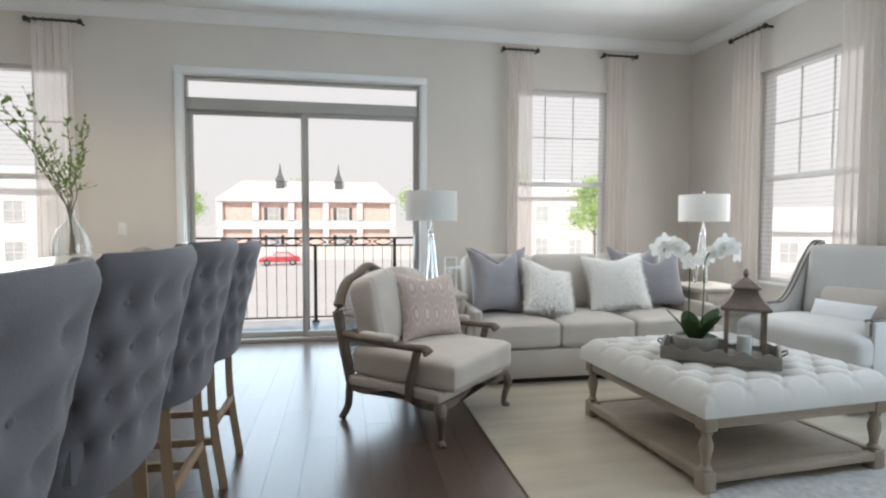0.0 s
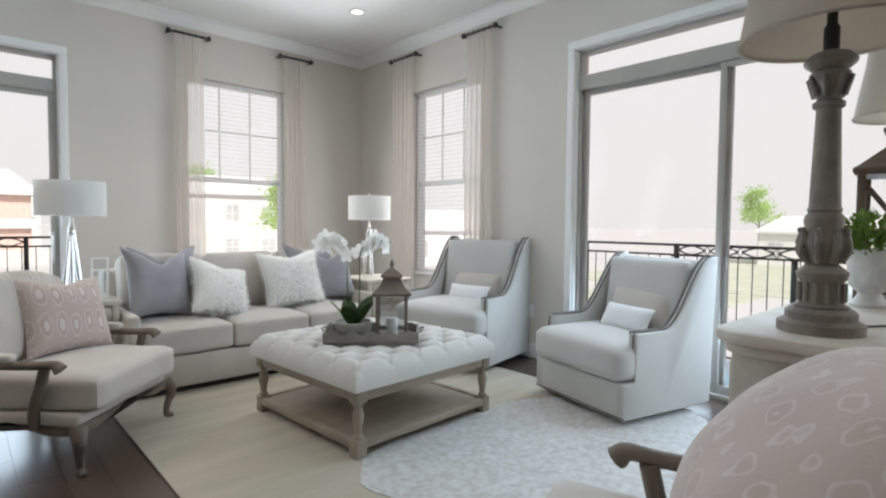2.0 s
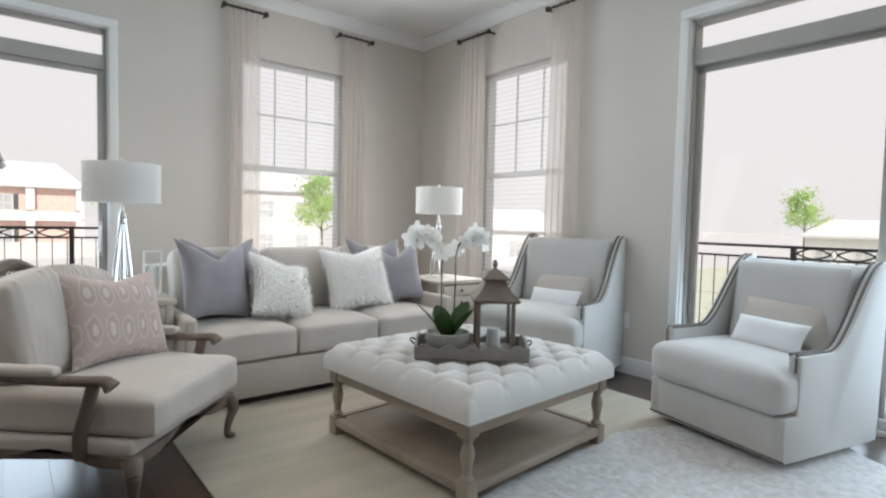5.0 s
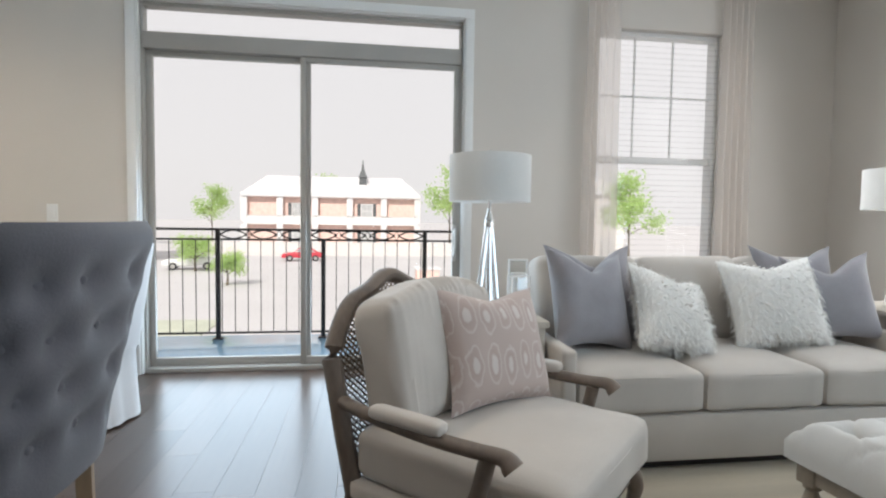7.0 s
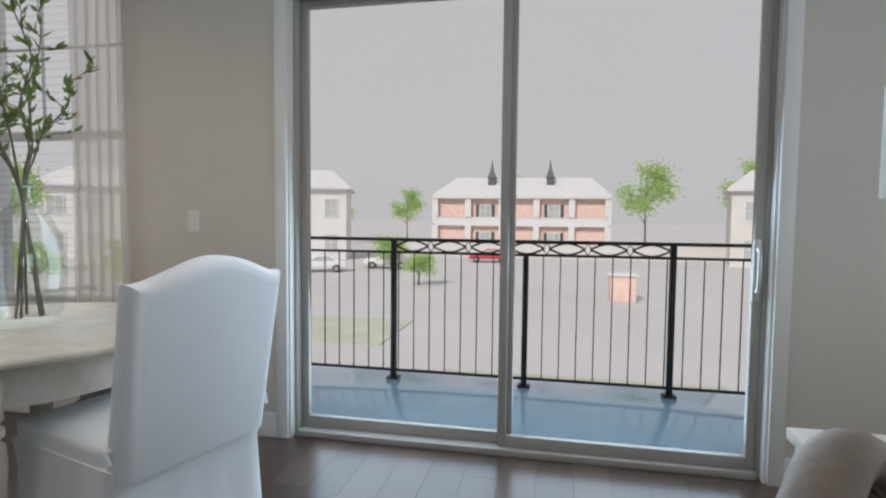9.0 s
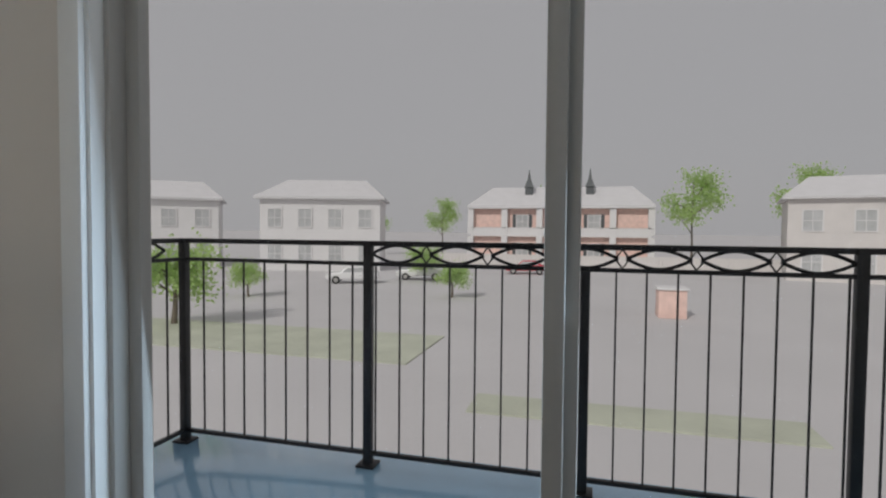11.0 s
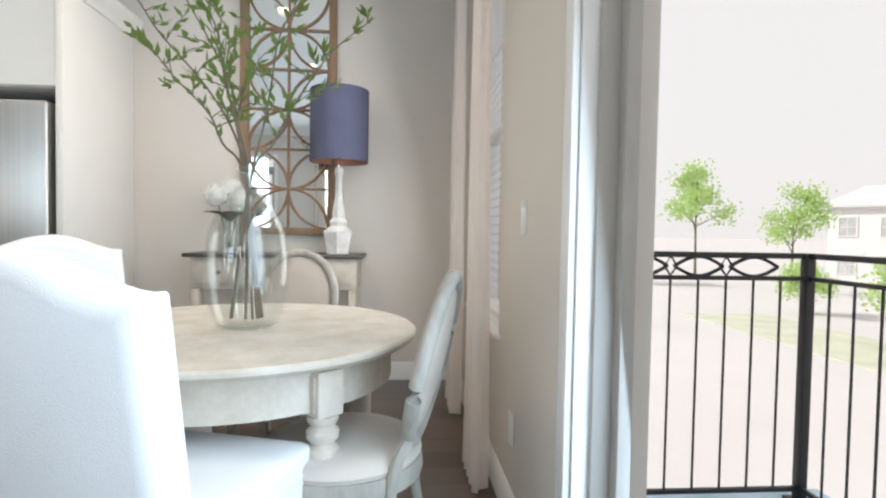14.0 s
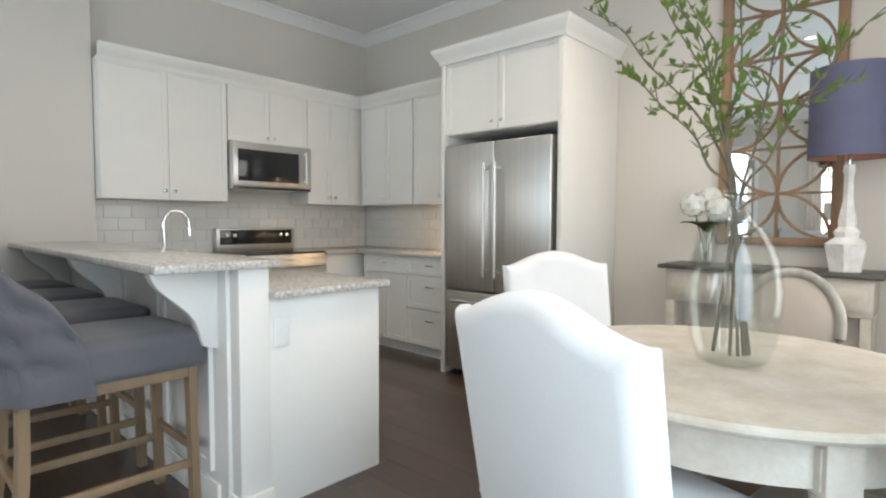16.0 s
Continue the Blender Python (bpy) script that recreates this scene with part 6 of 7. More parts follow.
# faucet
fa = thing("kitchen_faucet", pose(-1.19, 2.20, 0.9165) @ Matrix.Scale(0.82, 4), "tall chrome gooseneck faucet on the worktop", "faucet")
part("base", lathe([(0.028, 0), (0.028, 0.01), (0.02, 0.02), (0.019, 0.12)], 20), CHROME, fa)
part("spout", tube(curve_points([(0, 0, 0.02), (0, 0, 0.22), (0, 0, 0.33), (-0.04, 0, 0.40), (-0.11, 0, 0.41), (-0.165, 0, 0.36), (-0.175, 0, 0.29)], 6), 0.013, 12), CHROME, fa)
part("spray_head", tube([(-0.175, 0, 0.30), (-0.178, 0, 0.235)], [0.016, 0.019], 14), CHROME, fa)
part("lever", tube([(0, -0.02, 0.10), (0.0, -0.07, 0.13)], 0.007, 8), CHROME, fa)

# glazed tile backsplash
def splash(name, m, length, z0, z1):
    b = tagged(part(name, box(0, length, -0.004, -0.0005, z0, z1), GROUT, smooth=False), "white glazed running-bond tile backsplash", "backsplash", kind="structure")
    b.matrix_basis = m
    tw, th = 0.20, 0.10
    tiles = {}
    row = 0
    z = z0
    while z < z1 - 0.02:
        h = min(th, z1 - z)
        x = -tw / 2 if row % 2 else 0.0
        while x < length - 0.01:
            a, e = max(x, 0), min(x + tw, length)
            if e - a > 0.02:
                key = (round(e - a, 3), round(h, 3))
                if key not in tiles:
                    tiles[key] = part("tile", box(0.001, key[0] - 0.001, -0.010, -0.004, 0.001, key[1] - 0.001, 0.0015, 1), TILE, b)
                    tiles[key].location = (a, 0, z)
                else:
                    shared("tile", tiles[key], b, pose(a, 0, z))
            x += tw
        z += th
        row += 1


splash("trim_backsplash_west", FE(XW, YK + 0.012, 0), 1.88, 0.917, 1.359)
splash("trim_backsplash_kitchen", FS(-1.185, YK, 0), 2.70, 0.917, 1.359)

# ---------------------------------------------------------------- sideboard by the east door
SB = 0.92
sb = thing("sideboard", pose(0, 0, 0), "whitewashed wood sideboard with rounded moulded top", "sideboard")
x0, x1, y0, y1 = 1.87, 3.70, 0.235, 0.815


def rounded(x0, x1, y0, y1, r, n=6):
    out = []
    for cx, cy, a in ((x1 - r, y1 - r, 0), (x0 + r, y1 - r, 90), (x0 + r, y0 + r, 180), (x1 - r, y0 + r, 270)):
        for k in range(n + 1):
            t = radians(a + 90 * k / n)
            out.append((cx + r * math.cos(t), cy + r * math.sin(t)))
    return out


part("top", slab(rounded(x0, x1, y0, y1, 0.10), SB - 0.035, SB, 0.012), DISTRESS, sb, "whitewashed top with a worn moulded edge")
part("cornice", slab(rounded(x0 + 0.025, x1 - 0.025, y0 + 0.025, y1 - 0.025, 0.08), SB - 0.065, SB - 0.035, 0.008), DISTRESS, sb)
part("body", box(x0 + 0.06, x1 - 0.06, y0 + 0.05, y1 - 0.05, 0.10, SB - 0.065, 0.006), DISTRESS, sb)
for k in range(3):
    a = x0 + 0.10 + k * 0.565
    d = part("door", box(a, a + 0.52, y1 - 0.0495, y1 - 0.032, 0.14, SB - 0.10, 0.005), DISTRESS, sb)
    part("knob", lathe([(0.006, 0), (0.014, 0.014), (0.004, 0.02)], 12, pose(a + 0.47, y1 - 0.032, 0.45, -90)), IRON, d)
for x in (x0 + 0.10, x1 - 0.10):
    for y in (y0 + 0.09, y1 - 0.09):
        part("foot", lathe([(0.03, 0.0), (0.045, 0.04), (0.04, 0.10)], 16, Matrix.Translation((x, y, 0))), DISTRESS, sb)
part("side_panel", box(x0 + 0.050, x0 + 0.0595, y0 + 0.10, y1 - 0.10, 0.16, SB - 0.12, 0.004), DISTRESS, sb)

CARVED = material("grey-washed carved wood", (0.235, 0.20, 0.17), 0.7, scale=14, vary=0.3, fine=60, bump=0.35)
BELL = see_through("oatmeal linen bell shade", (0.62, 0.56, 0.49), 0.0)


def column_lamp(m, label):
    t = thing("table_lamp", m, label, "lamp", "carved column lamps")
    part("foot", lathe([(0.10, 0), (0.10, 0.022), (0.092, 0.026), (0.082, 0.03), (0.082, 0.046), (0.07, 0.055)], 32), CARVED, t)
    bm = lathe([(0.06, 0.05), (0.064, 0.06), (0.05, 0.066), (0.05, 0.115), (0.056, 0.12), (0.06, 0.135), (0.035, 0.155)], 24)
    drum = part("fluted_drum", bm, CARVED, t, "fluted carved drum")
    for k in range(14):
        a = 2 * math.pi * k / 14
        part("flute", tube([(0.051 * math.cos(a), 0.051 * math.sin(a), 0.07), (0.051 * math.cos(a), 0.051 * math.sin(a), 0.112)], 0.006, 6), CARVED, drum)
    bm = lathe([(0.03, 0.15), (0.04, 0.165), (0.05, 0.185), (0.052, 0.205), (0.042, 0.235), (0.046, 0.25), (0.044, 0.262), (0.036, 0.27)], 24)
    bulb = part("leaf_bulb", bm, CARVED, t, "carved acanthus bulb")
    for k in range(8):
        a = 2 * math.pi * k / 8
        c, s = math.cos(a), math.sin(a)
        part("carved_leaf", tube(curve_points([(0.038 * c, 0.038 * s, 0.16), (0.054 * c, 0.054 * s, 0.19), (0.05 * c, 0.05 * s, 0.22), (0.056 * c, 0.056 * s, 0.235)], 3), [0.010, 0.011, 0.012, 0.012, 0.011, 0.010, 0.009, 0.008, 0.007, 0.006][:10], 6), CARVED, bulb)
    part("shaft", lathe([(0.036, 0.268), (0.040, 0.276), (0.036, 0.284), (0.028, 0.50), (0.036, 0.505), (0.037, 0.515), (0.028, 0.52)], 24), CARVED, t, "tapered column shaft")
    bm = lathe([(0.028, 0.518), (0.030, 0.54), (0.042, 0.565), (0.046, 0.58), (0.038, 0.585), (0.058, 0.60), (0.06, 0.608), (0.045, 0.622), (0.02, 0.63)], 24)
    cap = part("capital", bm, CARVED, t, "carved leaf capital")
    for k in range(8):
        a = 2 * math.pi * k / 8
        c, s = math.cos(a), math.sin(a)
        part("carved_leaf", tube([(0.031 * c, 0.031 * s, 0.53), (0.041 * c, 0.041 * s, 0.555), (0.05 * c, 0.05 * s, 0.572)], [0.009, 0.008, 0.005], 6), CARVED, cap)
    part("socket", lathe([(0.018, 0.625), (0.018, 0.68), (0.012, 0.69), (0.012, 0.72)], 14), IRON, t)
    part("harp", tube(curve_points([(0.02, 0, 0.685), (0.035, 0, 0.72), (0.05, 0, 0.80), (0.03, 0, 0.94), (0, 0, 0.965), (-0.03, 0, 0.94), (-0.05, 0, 0.80), (-0.035, 0, 0.72), (-0.02, 0, 0.685)], 4), 0.003, 6), IRON, t)
    prof = [(0.215, 0.66), (0.21, 0.685), (0.195, 0.765), (0.175, 0.865), (0.16, 0.975)]
    own = lathe(prof + [(r - 0.003, z) for r, z in prof[::-1]], 40)
    bmesh.ops.delete(own, geom=[f for f in own.faces if len(f.verts) > 10], context="FACES")
    part("shade", own, BELL, t, "oatmeal linen bell shade")
    for z, r in ((0.661, 0.215), (0.974, 0.16)):
        part("shade_trim", tube([(r * math.cos(2 * math.pi * i / 40), r * math.sin(2 * math.pi * i / 40), z) for i in range(40)], 0.005, 6, closed=True), BELL, t)
    for o in t.children:
        o.scale = (1, 1, 1.17)
    return t


cl = column_lamp(pose(2.07, 0.595, SB), "grey-washed carved column lamp with linen bell shade")
copy_thing(cl, pose(3.50, 0.595, SB))

# big lantern with crossed bars
BROWN = material("brown weathered wood", (0.15, 0.10, 0.07), 0.7, scale=8, vary=0.3, fine=60, bump=0.35, stretch=(1, 1, 0.3))
lt = thing("large_lantern", pose(3.10, 0.55, SB, 0, 0, 6) @ Matrix.Diagonal((1.1, 1.1, 1.2, 1)), "large brown wooden lantern with crossed side bars", "lantern")
W, HL = 0.125, 0.40
for a in (-1, 1):
    part("base_rail", slab([(-W, 0.0), (-W + 0.05, 0.0), (-W + 0.07, 0.02), (W - 0.07, 0.02), (W - 0.05, 0.0), (W, 0.0), (W, 0.045), (-W, 0.045)], a * W - 0.012, a * W + 0.012, axis="y"), BROWN, lt)
    part("base_rail", box(a * W - 0.011, a * W + 0.011, -W + 0.012, W - 0.012, 0.02, 0.045), BROWN, lt)
    for b in (-1, 1):
        part("corner_post", box(a * W - 0.012, a * W + 0.012, b * W - 0.012, b * W + 0.012, 0.045, HL, 0.002), BROWN, lt)
    for s in (-1, 1):
        part("cross_bar", tube([(a * W, -W * s, 0.05), (a * W, W * s, HL - 0.02)], 0.007, 6), BROWN, lt)
        part("cross_bar", tube([(-W * s, a * W, 0.05), (W * s, a * W, HL - 0.02)], 0.007, 6), BROWN, lt)
part("deck", box(-W + 0.012, W - 0.012, -W + 0.012, W - 0.012, 0.03, 0.04), BROWN, lt)
part("roof", square_rings([(W + 0.02, HL), (W + 0.025, HL + 0.008), (W + 0.025, HL + 0.02), (W + 0.01, HL + 0.03), (0.065, HL + 0.09), (0.06, HL + 0.095), (0.06, HL + 0.135), (0.075, HL + 0.14), (0.075, HL + 0.15), (0.02, HL + 0.155)]), BROWN, lt, "hipped lantern roof with chimney")
part("finial", lathe([(0.012, HL + 0.15), (0.016, HL + 0.165), (0.012, HL + 0.18), (0.017, HL + 0.195), (0.008, HL + 0.21)], 14), BROWN, lt)

# potted fern-like plant
pl = thing("potted_plant", pose(2.74, 0.60, SB) @ Matrix.Scale(1.22, 4), "bushy green plant in a white urn pot", "plant")
part("urn", lathe([(0.045, 0.0), (0.048, 0.008), (0.03, 0.03), (0.028, 0.04), (0.05, 0.06), (0.055, 0.075), (0.052, 0.09), (0.060, 0.15), (0.066, 0.162), (0.06, 0.165), (0.052, 0.15), (0.02, 0.148)], 28), PLASTER, pl, "white ceramic urn")
rnd = random.Random(14)
GRASSY = see_through("fresh green leaf", (0.13, 0.20, 0.04), 0.0)
bm = bmesh.new()
for k in range(900):
    a, e = rnd.uniform(0, 2 * math.pi), rnd.uniform(0, 1)
    rr = 0.100 * math.sqrt(rnd.random())
    p = Vector((rr * math.cos(a), rr * math.sin(a), 0.150 + rnd.random() ** 0.8 * 0.10 * (1.15 - (rr / 0.100) ** 2 * 0.6)))
    d = Vector((math.cos(a) * rr * 9 + rnd.uniform(-.4, .4), math.sin(a) * rr * 9 + rnd.uniform(-.4, .4), rnd.uniform(0.2, 1))).normalized()
    s = d.cross(Vector((rnd.uniform(-1, 1), rnd.uniform(-1, 1), rnd.uniform(-1, 1)))).normalized() * 0.005
    L = rnd.uniform(0.018, 0.034)
    bm.faces.new([bm.verts.new(q) for q in (p, p + d * L * 0.5 + s, p + d * L, p + d * L * 0.5 - s)])
part("foliage", bm, GRASSY, pl, "dense small green leaves", smooth=False)
part("soil", lathe([(0.01, 0.147), (0.052, 0.15)], 20), BROWN, pl)
cord = part("lamp_cord", tube(curve_points([(2.17, 0.555, SB + 0.004), (2.33, 0.455, SB + 0.004), (2.52, 0.315, SB + 0.004), (2.77, 0.295, SB + 0.004), (2.97, 0.375, SB + 0.004)], 6), 0.0035, 6), IRON)
tagged(cord, "thin black lamp cord lying on the sideboard", "cable")

# ---------------------------------------------------------------- outside
GZ = -3.5
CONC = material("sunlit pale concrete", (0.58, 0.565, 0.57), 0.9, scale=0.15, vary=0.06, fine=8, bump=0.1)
# brick, tan and roof tones lightened: overexposed daylight is in their colours
REDBRICK = material("salmon brick with sun glare mixed in", (0.84, 0.61, 0.54), 0.9, scale=2, vary=0.15, fine=30, bump=0.2)
STUCCO = material("white stucco", (0.74, 0.73, 0.73), 0.9, scale=0.6, vary=0.04, fine=20, bump=0.1)
TAN = material("tan stucco with glare mixed in", (0.68, 0.65, 0.63), 0.9, scale=0.6, vary=0.08, fine=20, bump=0.1)
ROOF = material("shingle roof with glare mixed in", (0.66, 0.65, 0.66), 0.9, scale=1, vary=0.05, fine=20, bump=0.2)
# dark panes turned pale grey, the bright haze over them painted in
GLASSOUT = material("far window glass with haze mixed in", (0.52, 0.53, 0.535), 0.15, scale=1, vary=0.2, fine=6, bump=0)
# leaf green brightened: the sun's glare on the crowns is in the colour
FOLIAGE = see_through("tree leaf with sun glare mixed in", (0.50, 0.66, 0.27), 0.0)
BARK = material("grey bark", (0.18, 0.15, 0.12), 0.9, scale=6, vary=0.3, fine=30, bump=0.5)
SHUTTER = material("dark slate shutter", (0.10, 0.11, 0.115), 0.6, scale=2, vary=0.15, fine=20, bump=0.1)
# grass green washed towards white, daylight glare put into the colour
LAWN = material("lawn with glare mixed in", (0.53, 0.55, 0.45), 0.95, scale=0.8, vary=0.15, fine=20, bump=0.3)

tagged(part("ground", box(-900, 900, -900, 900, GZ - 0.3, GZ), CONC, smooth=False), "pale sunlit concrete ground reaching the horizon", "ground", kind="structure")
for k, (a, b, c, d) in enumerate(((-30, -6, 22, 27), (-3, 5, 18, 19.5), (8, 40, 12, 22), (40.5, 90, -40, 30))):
    tagged(part("lawn_%d" % (k + 1), box(a, b, c, d, GZ, GZ + 0.05), LAWN, smooth=False), "green lawn strip paled by glare in its colour", "lawn", kind="structure")


def house(m, w, d, storeys, wall_mat, label, bays=5, porch=False, roof_h=3.0, cupolas=(), shutters=False):
    """A house whose front faces -y in its own frame, standing on z = 0."""
    h = thing("house", m, label, "house", "houses across the street")
    H = 3.9 * storeys
    part("wall", box(-w / 2, w / 2, 0, d, 0, H), wall_mat, h, smooth=False)
    g = loft([[(-w / 2 - 0.5, -0.6, H), (w / 2 + 0.5, -0.6, H), (w / 2 + 0.5, d + 0.6, H), (-w / 2 - 0.5, d + 0.6, H)], [(-w / 2 - 0.5, -0.6, H + 0.25), (w / 2 + 0.5, -0.6, H + 0.25), (w / 2 + 0.5, d + 0.6, H + 0.25), (-w / 2 - 0.5, d + 0.6, H + 0.25)], [(-w / 2 + 2, d / 2 - 0.1, H + roof_h), (w / 2 - 2, d / 2 - 0.1, H + roof_h), (w / 2 - 2, d / 2 + 0.1, H + roof_h), (-w / 2 + 2, d / 2 + 0.1, H + roof_h)]])
    part("roof", g, ROOF, h, "hipped shingle roof paled by glare in its colour", smooth=False)
    for s in range(storeys):
        for i in range(bays):
            if shutters and i % 2 == 0:
                continue
            x = -w / 2 + w * (i + 0.5) / bays
            z = 3.9 * s + 0.9
            ww = min(1.5, w / bays * 0.42)
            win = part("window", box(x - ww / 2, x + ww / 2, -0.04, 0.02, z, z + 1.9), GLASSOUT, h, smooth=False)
            for q in ((x - ww / 2 - 0.12, x - ww / 2, -0.09, 0.0, z - 0.1, z + 2.0), (x + ww / 2, x + ww / 2 + 0.12, -0.09, 0.0, z - 0.1, z + 2.0), (x - ww / 2, x + ww / 2, -0.09, 0.0, z + 1.9, z + 2.0), (x - ww / 2, x + ww / 2, -0.09, 0.0, z - 0.1, z), (x - 0.03, x + 0.03, -0.07, -0.041, z, z + 1.9), (x - ww / 2, x + ww / 2, -0.07, -0.041, z + 0.92, z + 0.98)):
                part("frame", box(*q), STUCCO, win, smooth=False)
    if porch:
        for s in range(storeys):
            z = 3.9 * s
            part("porch_floor", box(-w / 2, w / 2, -0.8, 0, z - 0.15 if s else 0.0, z + 0.15), STUCCO, h, smooth=False)
            for i in range(bays + 1):
                x = -w / 2 + w * i / bays
                part("column", box(x - 0.42, x + 0.42, -0.8, -0.3, z + 0.15, z + 3.75), STUCCO, h, smooth=False)
            part("parapet", box(-w / 2, w / 2, -0.75, -0.62, z + 0.15, z + 1.0), STUCCO, h, "solid white balcony parapet", smooth=False)
            part("porch_rail", box(-w / 2, w / 2, -0.80, -0.60, z + 1.0, z + 1.1), STUCCO, h, smooth=False)
            if shutters:
                for i in range(1, bays, 2):
                    x = -w / 2 + w * (i + 0.5) / bays
                    for e in (-1, 1):
                        part("shutter", box(x + e * 1.12 - 0.22, x + e * 1.12 + 0.22, -0.10, -0.001, z + 0.85, z + 2.9), SHUTTER, h, smooth=False)
        part("porch_roof", loft([[(-w / 2 - 0.3, -1.0, H - 0.2), (w / 2 + 0.3, -1.0, H - 0.2), (w / 2 + 0.3, 0, H - 0.2), (-w / 2 - 0.3, 0, H - 0.2)], [(-w / 2 - 0.3, -1.0, H), (w / 2 + 0.3, -1.0, H), (w / 2 + 0.3, 0, H + 0.3), (-w / 2 - 0.3, 0, H + 0.3)]]), ROOF, h, smooth=False)
    for x in cupolas:
        c = part("cupola", square_rings([(0.55, H + 1.6), (0.5, H + 2.9), (0.62, H + 3.0)]), SHUTTER, h, "dark louvred roof vent", smooth=False)
        c.location = (x, d * 0.3, 0)
        part("cap", square_rings([(0.66, 0.0), (0.22, 1.2), (0.04, 2.6)]), SHUTTER, c, "slender dark spire", smooth=False).location = (0, 0, H + 3.0)
    return h


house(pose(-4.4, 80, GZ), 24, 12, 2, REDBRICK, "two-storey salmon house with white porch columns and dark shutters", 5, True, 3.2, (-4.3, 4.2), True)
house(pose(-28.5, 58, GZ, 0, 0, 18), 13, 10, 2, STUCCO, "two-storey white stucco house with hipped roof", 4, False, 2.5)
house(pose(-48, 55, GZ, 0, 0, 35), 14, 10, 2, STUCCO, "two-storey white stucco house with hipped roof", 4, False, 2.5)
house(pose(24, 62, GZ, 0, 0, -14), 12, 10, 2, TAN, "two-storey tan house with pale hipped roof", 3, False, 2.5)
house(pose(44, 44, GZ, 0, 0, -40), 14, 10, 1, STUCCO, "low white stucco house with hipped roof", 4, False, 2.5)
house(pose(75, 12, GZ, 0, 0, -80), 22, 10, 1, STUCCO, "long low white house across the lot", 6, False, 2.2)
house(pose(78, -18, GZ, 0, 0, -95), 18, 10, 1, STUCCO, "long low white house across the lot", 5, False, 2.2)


def tree(m, tall, spread, seed, label="leafy green street tree with an uneven crown"):
    rnd = random.Random(seed)
    t = thing("street_tree", m, label, "tree", "street trees")
    bm = tube(curve_points([(0, 0, 0), (0.05, 0.04, tall * 0.25), (0.0, 0.1, tall * 0.55), (0.1, 0.0, tall * 0.85)], 4), [0.16 - 0.010 * i for i in range(13)], 8)
    tips = []
    for k in range(9):
        a, z = rnd.uniform(0, 6.28), tall * rnd.uniform(0.35, 0.7)
        q = Vector((math.cos(a) * spread * rnd.uniform(.5, .9), math.sin(a) * spread * rnd.uniform(.5, .9), z + tall * rnd.uniform(0.1, 0.3)))
        tube([(0, 0.05, z), q * 0.5 + Vector((0, 0, z * 0.5 + 0.1)), q], [0.07, 0.05, 0.02], 6, bm=bm)
        tips.append(q)
    part("trunk", bm, BARK, t, "grey trunk with forking limbs")
    lv = bmesh.new()
    tips += [Vector((0, 0, tall * 0.9)), Vector((0, 0, tall * 0.7))]
    for q in tips:
        for k in range(230):
            d = Vector((rnd.gauss(0, 1), rnd.gauss(0, 1), rnd.gauss(0, 0.8)))
            p = q + d * spread * 0.24
            s = Vector((rnd.uniform(-1, 1), rnd.uniform(-1, 1), rnd.uniform(-1, 1))).normalized()
            u = s.cross(Vector((rnd.uniform(-1, 1), rnd.uniform(-1, 1), rnd.uniform(-1, 1)))).normalized()
            L = 0.07 * spread * rnd.uniform(0.6, 1.2)
            lv.faces.new([lv.verts.new(p + o) for o in (s * L, u * L * 0.6, -s * L, -u * L * 0.6)])
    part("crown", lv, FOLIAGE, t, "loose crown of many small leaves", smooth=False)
    return t


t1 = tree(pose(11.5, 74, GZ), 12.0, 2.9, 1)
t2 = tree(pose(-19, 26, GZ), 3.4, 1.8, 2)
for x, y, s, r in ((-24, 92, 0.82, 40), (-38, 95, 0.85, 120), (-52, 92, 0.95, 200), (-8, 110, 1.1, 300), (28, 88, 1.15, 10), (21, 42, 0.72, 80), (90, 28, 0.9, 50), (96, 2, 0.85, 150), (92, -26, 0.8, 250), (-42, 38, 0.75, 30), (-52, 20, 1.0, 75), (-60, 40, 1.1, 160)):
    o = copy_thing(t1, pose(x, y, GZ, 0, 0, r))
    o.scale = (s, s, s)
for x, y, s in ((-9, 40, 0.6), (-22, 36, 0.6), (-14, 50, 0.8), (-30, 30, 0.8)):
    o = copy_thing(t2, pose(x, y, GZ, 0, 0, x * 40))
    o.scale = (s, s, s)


def parked_car(m, paint, label):
    c = thing("parked_car", m, label, "car", "parked cars")
    ys = 0.88
    side = [(-2.2, 0.35), (-2.2, 0.75), (-1.9, 0.9), (-1.0, 0.95), (-0.4, 1.42), (0.9, 1.45), (1.6, 1.0), (2.15, 0.9), (2.2, 0.4)]
    bm = slab(side, -ys, ys, 0.08, axis="y")
    part("body", bm, paint, c)
    for s in (-1, 1):
        part("side_window", slab([(-0.85, 0.97), (-0.35, 1.34), (0.8, 1.37), (1.3, 1.0)], s * ys - 0.01, s * ys + 0.01, axis="y"), GLASSOUT, c)
        for x in (-1.35, 1.35):
            w = part("wheel", lathe([(0.20, -0.10), (0.33, -0.09), (0.33, 0.09), (0.20, 0.10)], 20, pose(x, s * (ys - 0.06), 0.33, 90)), IRON, c)
            part("rim", lathe([(0.19, -0.11), (0.19, 0.11)], 14, pose(x, s * (ys - 0.06), 0.33, 90)), STEEL, w)
        part("headlight", box(-2.22, -2.15, s * 0.75 - 0.15, s * 0.75 + 0.12, 0.6, 0.74, 0.02), TRIM, c)
    return c


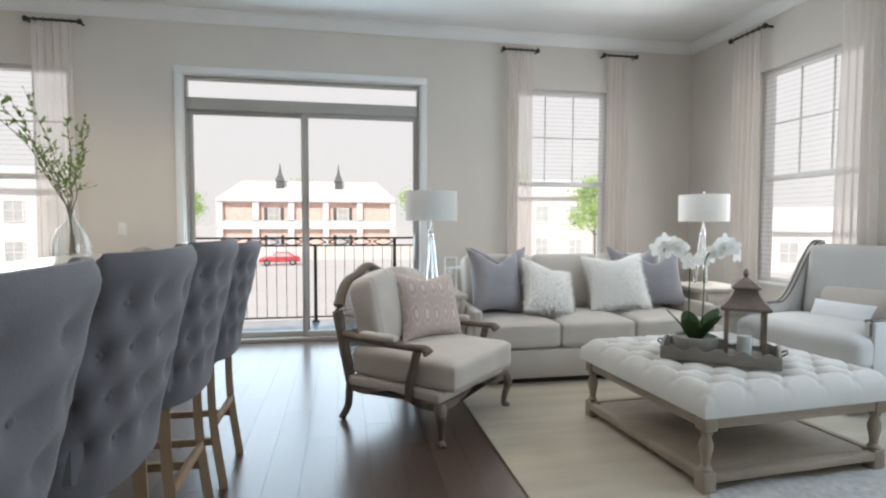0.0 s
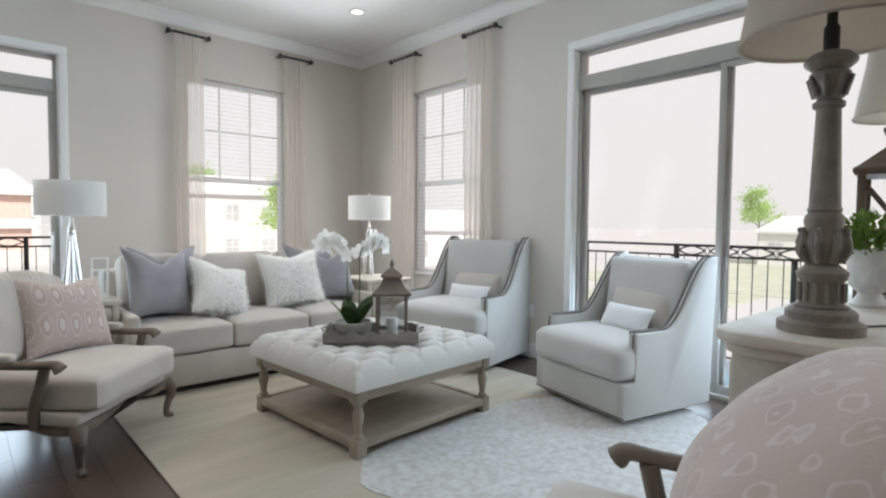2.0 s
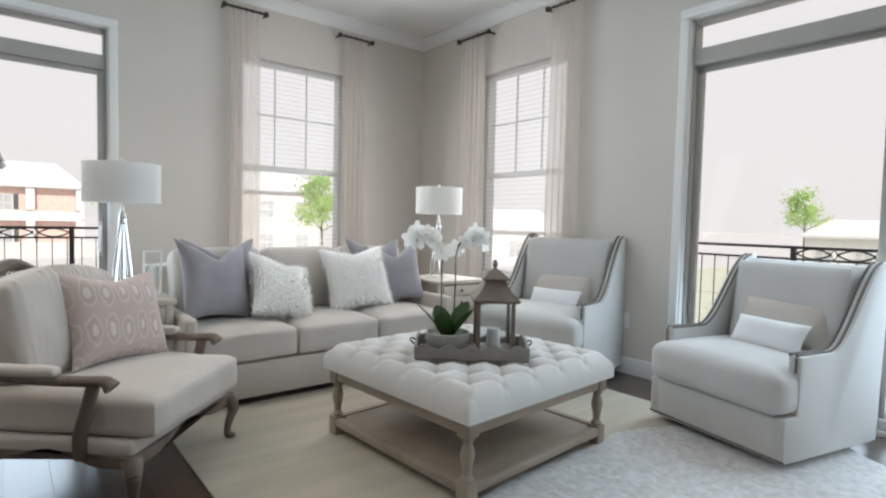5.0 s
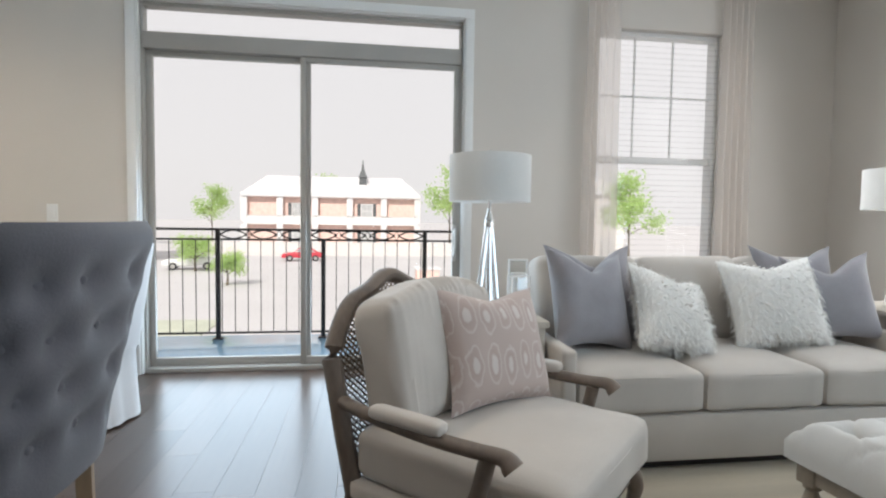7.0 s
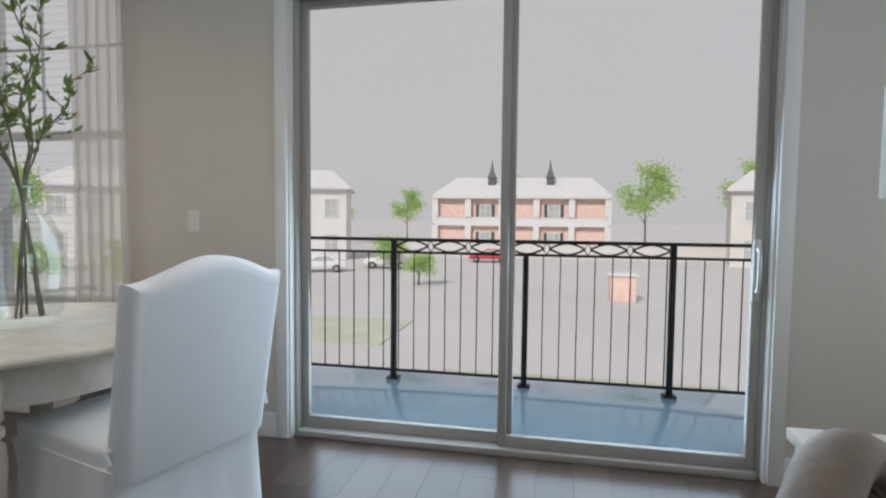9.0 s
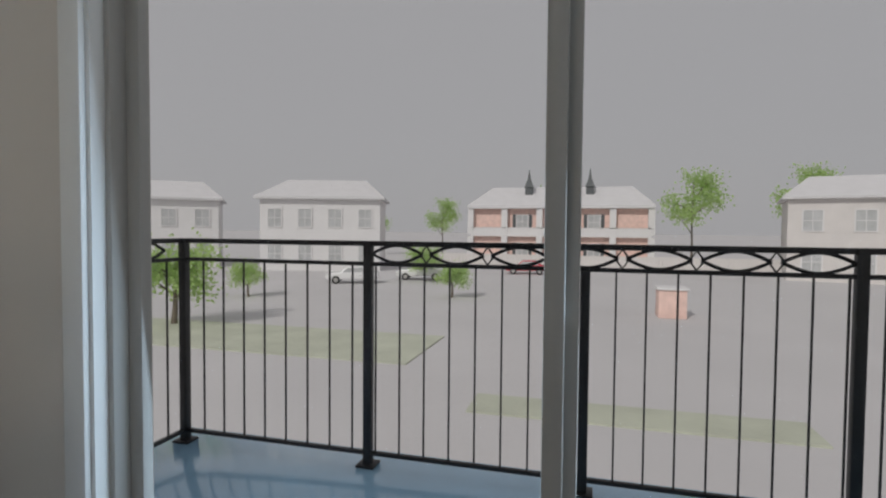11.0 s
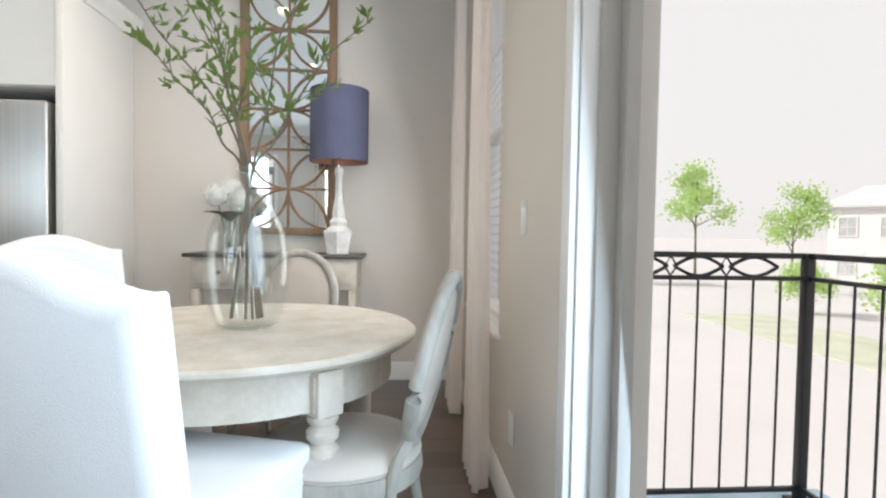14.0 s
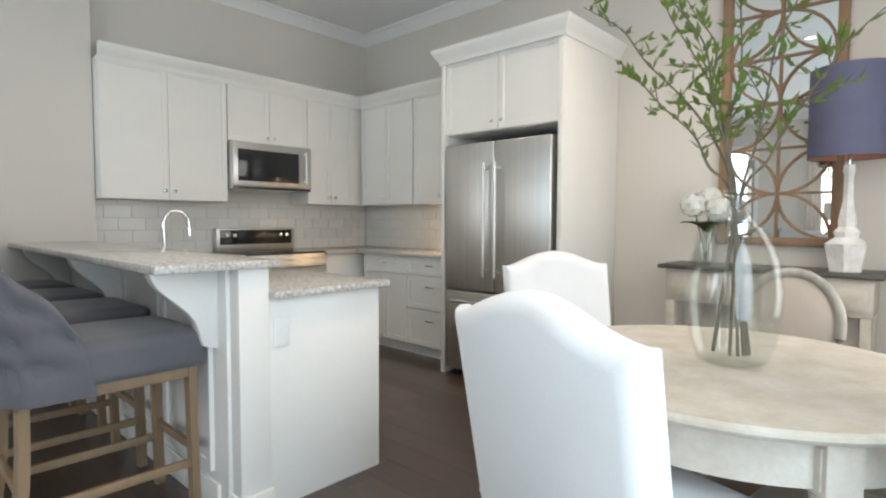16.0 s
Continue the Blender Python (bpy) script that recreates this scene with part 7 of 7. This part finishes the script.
CARWHITE = material("white car paint", (0.8, 0.8, 0.8), 0.25, coat=0.5, vary=0.03, bump=0)
CARRED = material("red car paint", (0.55, 0.06, 0.08), 0.25, coat=0.5, vary=0.03, bump=0)
parked_car(pose(-6.5, 62, GZ, 0, 0, 5), CARRED, "red saloon car parked in the street")
parked_car(pose(-15, 52, GZ, 0, 0, 12), CARWHITE, "white saloon car parked in the street")
parked_car(pose(-19.5, 47, GZ, 0, 0, 20), CARWHITE, "white saloon car parked in the street")

# plank fence along the far lot
fe = thing("plank_fence", pose(-20, 70, GZ), "weathered tan plank fence along the lot", "fence")
pk = None
for k in range(90):
    if pk is None:
        pk = part("board", box(0, 0.42, 0, 0.03, 0, 1.7), TAN, fe, smooth=False)
    else:
        shared("board", pk, fe, pose(k * 0.45, 0, 0))
for z in (0.4, 1.35):
    part("rail", box(0, 40.5, 0.03, 0.09, z, z + 0.1), TAN, fe, smooth=False)
# dark brick mailbox pier and small yard things
pier = thing("brick_pier", pose(4.2, 36, GZ), "salmon red brick pier at the driveway", "pier")
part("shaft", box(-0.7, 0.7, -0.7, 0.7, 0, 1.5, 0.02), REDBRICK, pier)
part("cap", box(-0.8, 0.8, -0.8, 0.8, 1.5, 1.62, 0.02), STUCCO, pier)

# ---------------------------------------------------------------- floor planks
base = part("floor", box(XW - TH, XE + TH, YS - TH, YN + TH, -0.12, -0.022), material("subfloor", (0.03, 0.022, 0.018), 0.8), smooth=False)
tagged(base, "dark stained oak plank floor with a satin finish", "floor", kind="structure")
rnd = random.Random(21)
PW = 0.165
lengths = (1.3, 1.6, 1.9, 2.2)
meshes = {}
for L in lengths:
    bm = box(0, PW - 0.0012, 0, L - 0.0012, -0.022, 0.0)
    me = bpy.data.meshes.new("plank")
    bm.to_mesh(me)
    bm.free()
    me.materials.append(PLANK)
    meshes[L] = me
x = XW
while x < XE - 0.01:
    y = YS
    first = rnd.uniform(0.5, 1.0)
    while y < YN - 0.01:
        L = rnd.choice(lengths)
        run = min(L * first if y == YS else L, YN + 0.06 - y)
        p = new("plank", meshes[L])
        p.parent = base
        p.location, p.scale = (x, y, 0), (1, run / L, 1)
        y += run
    x += PW
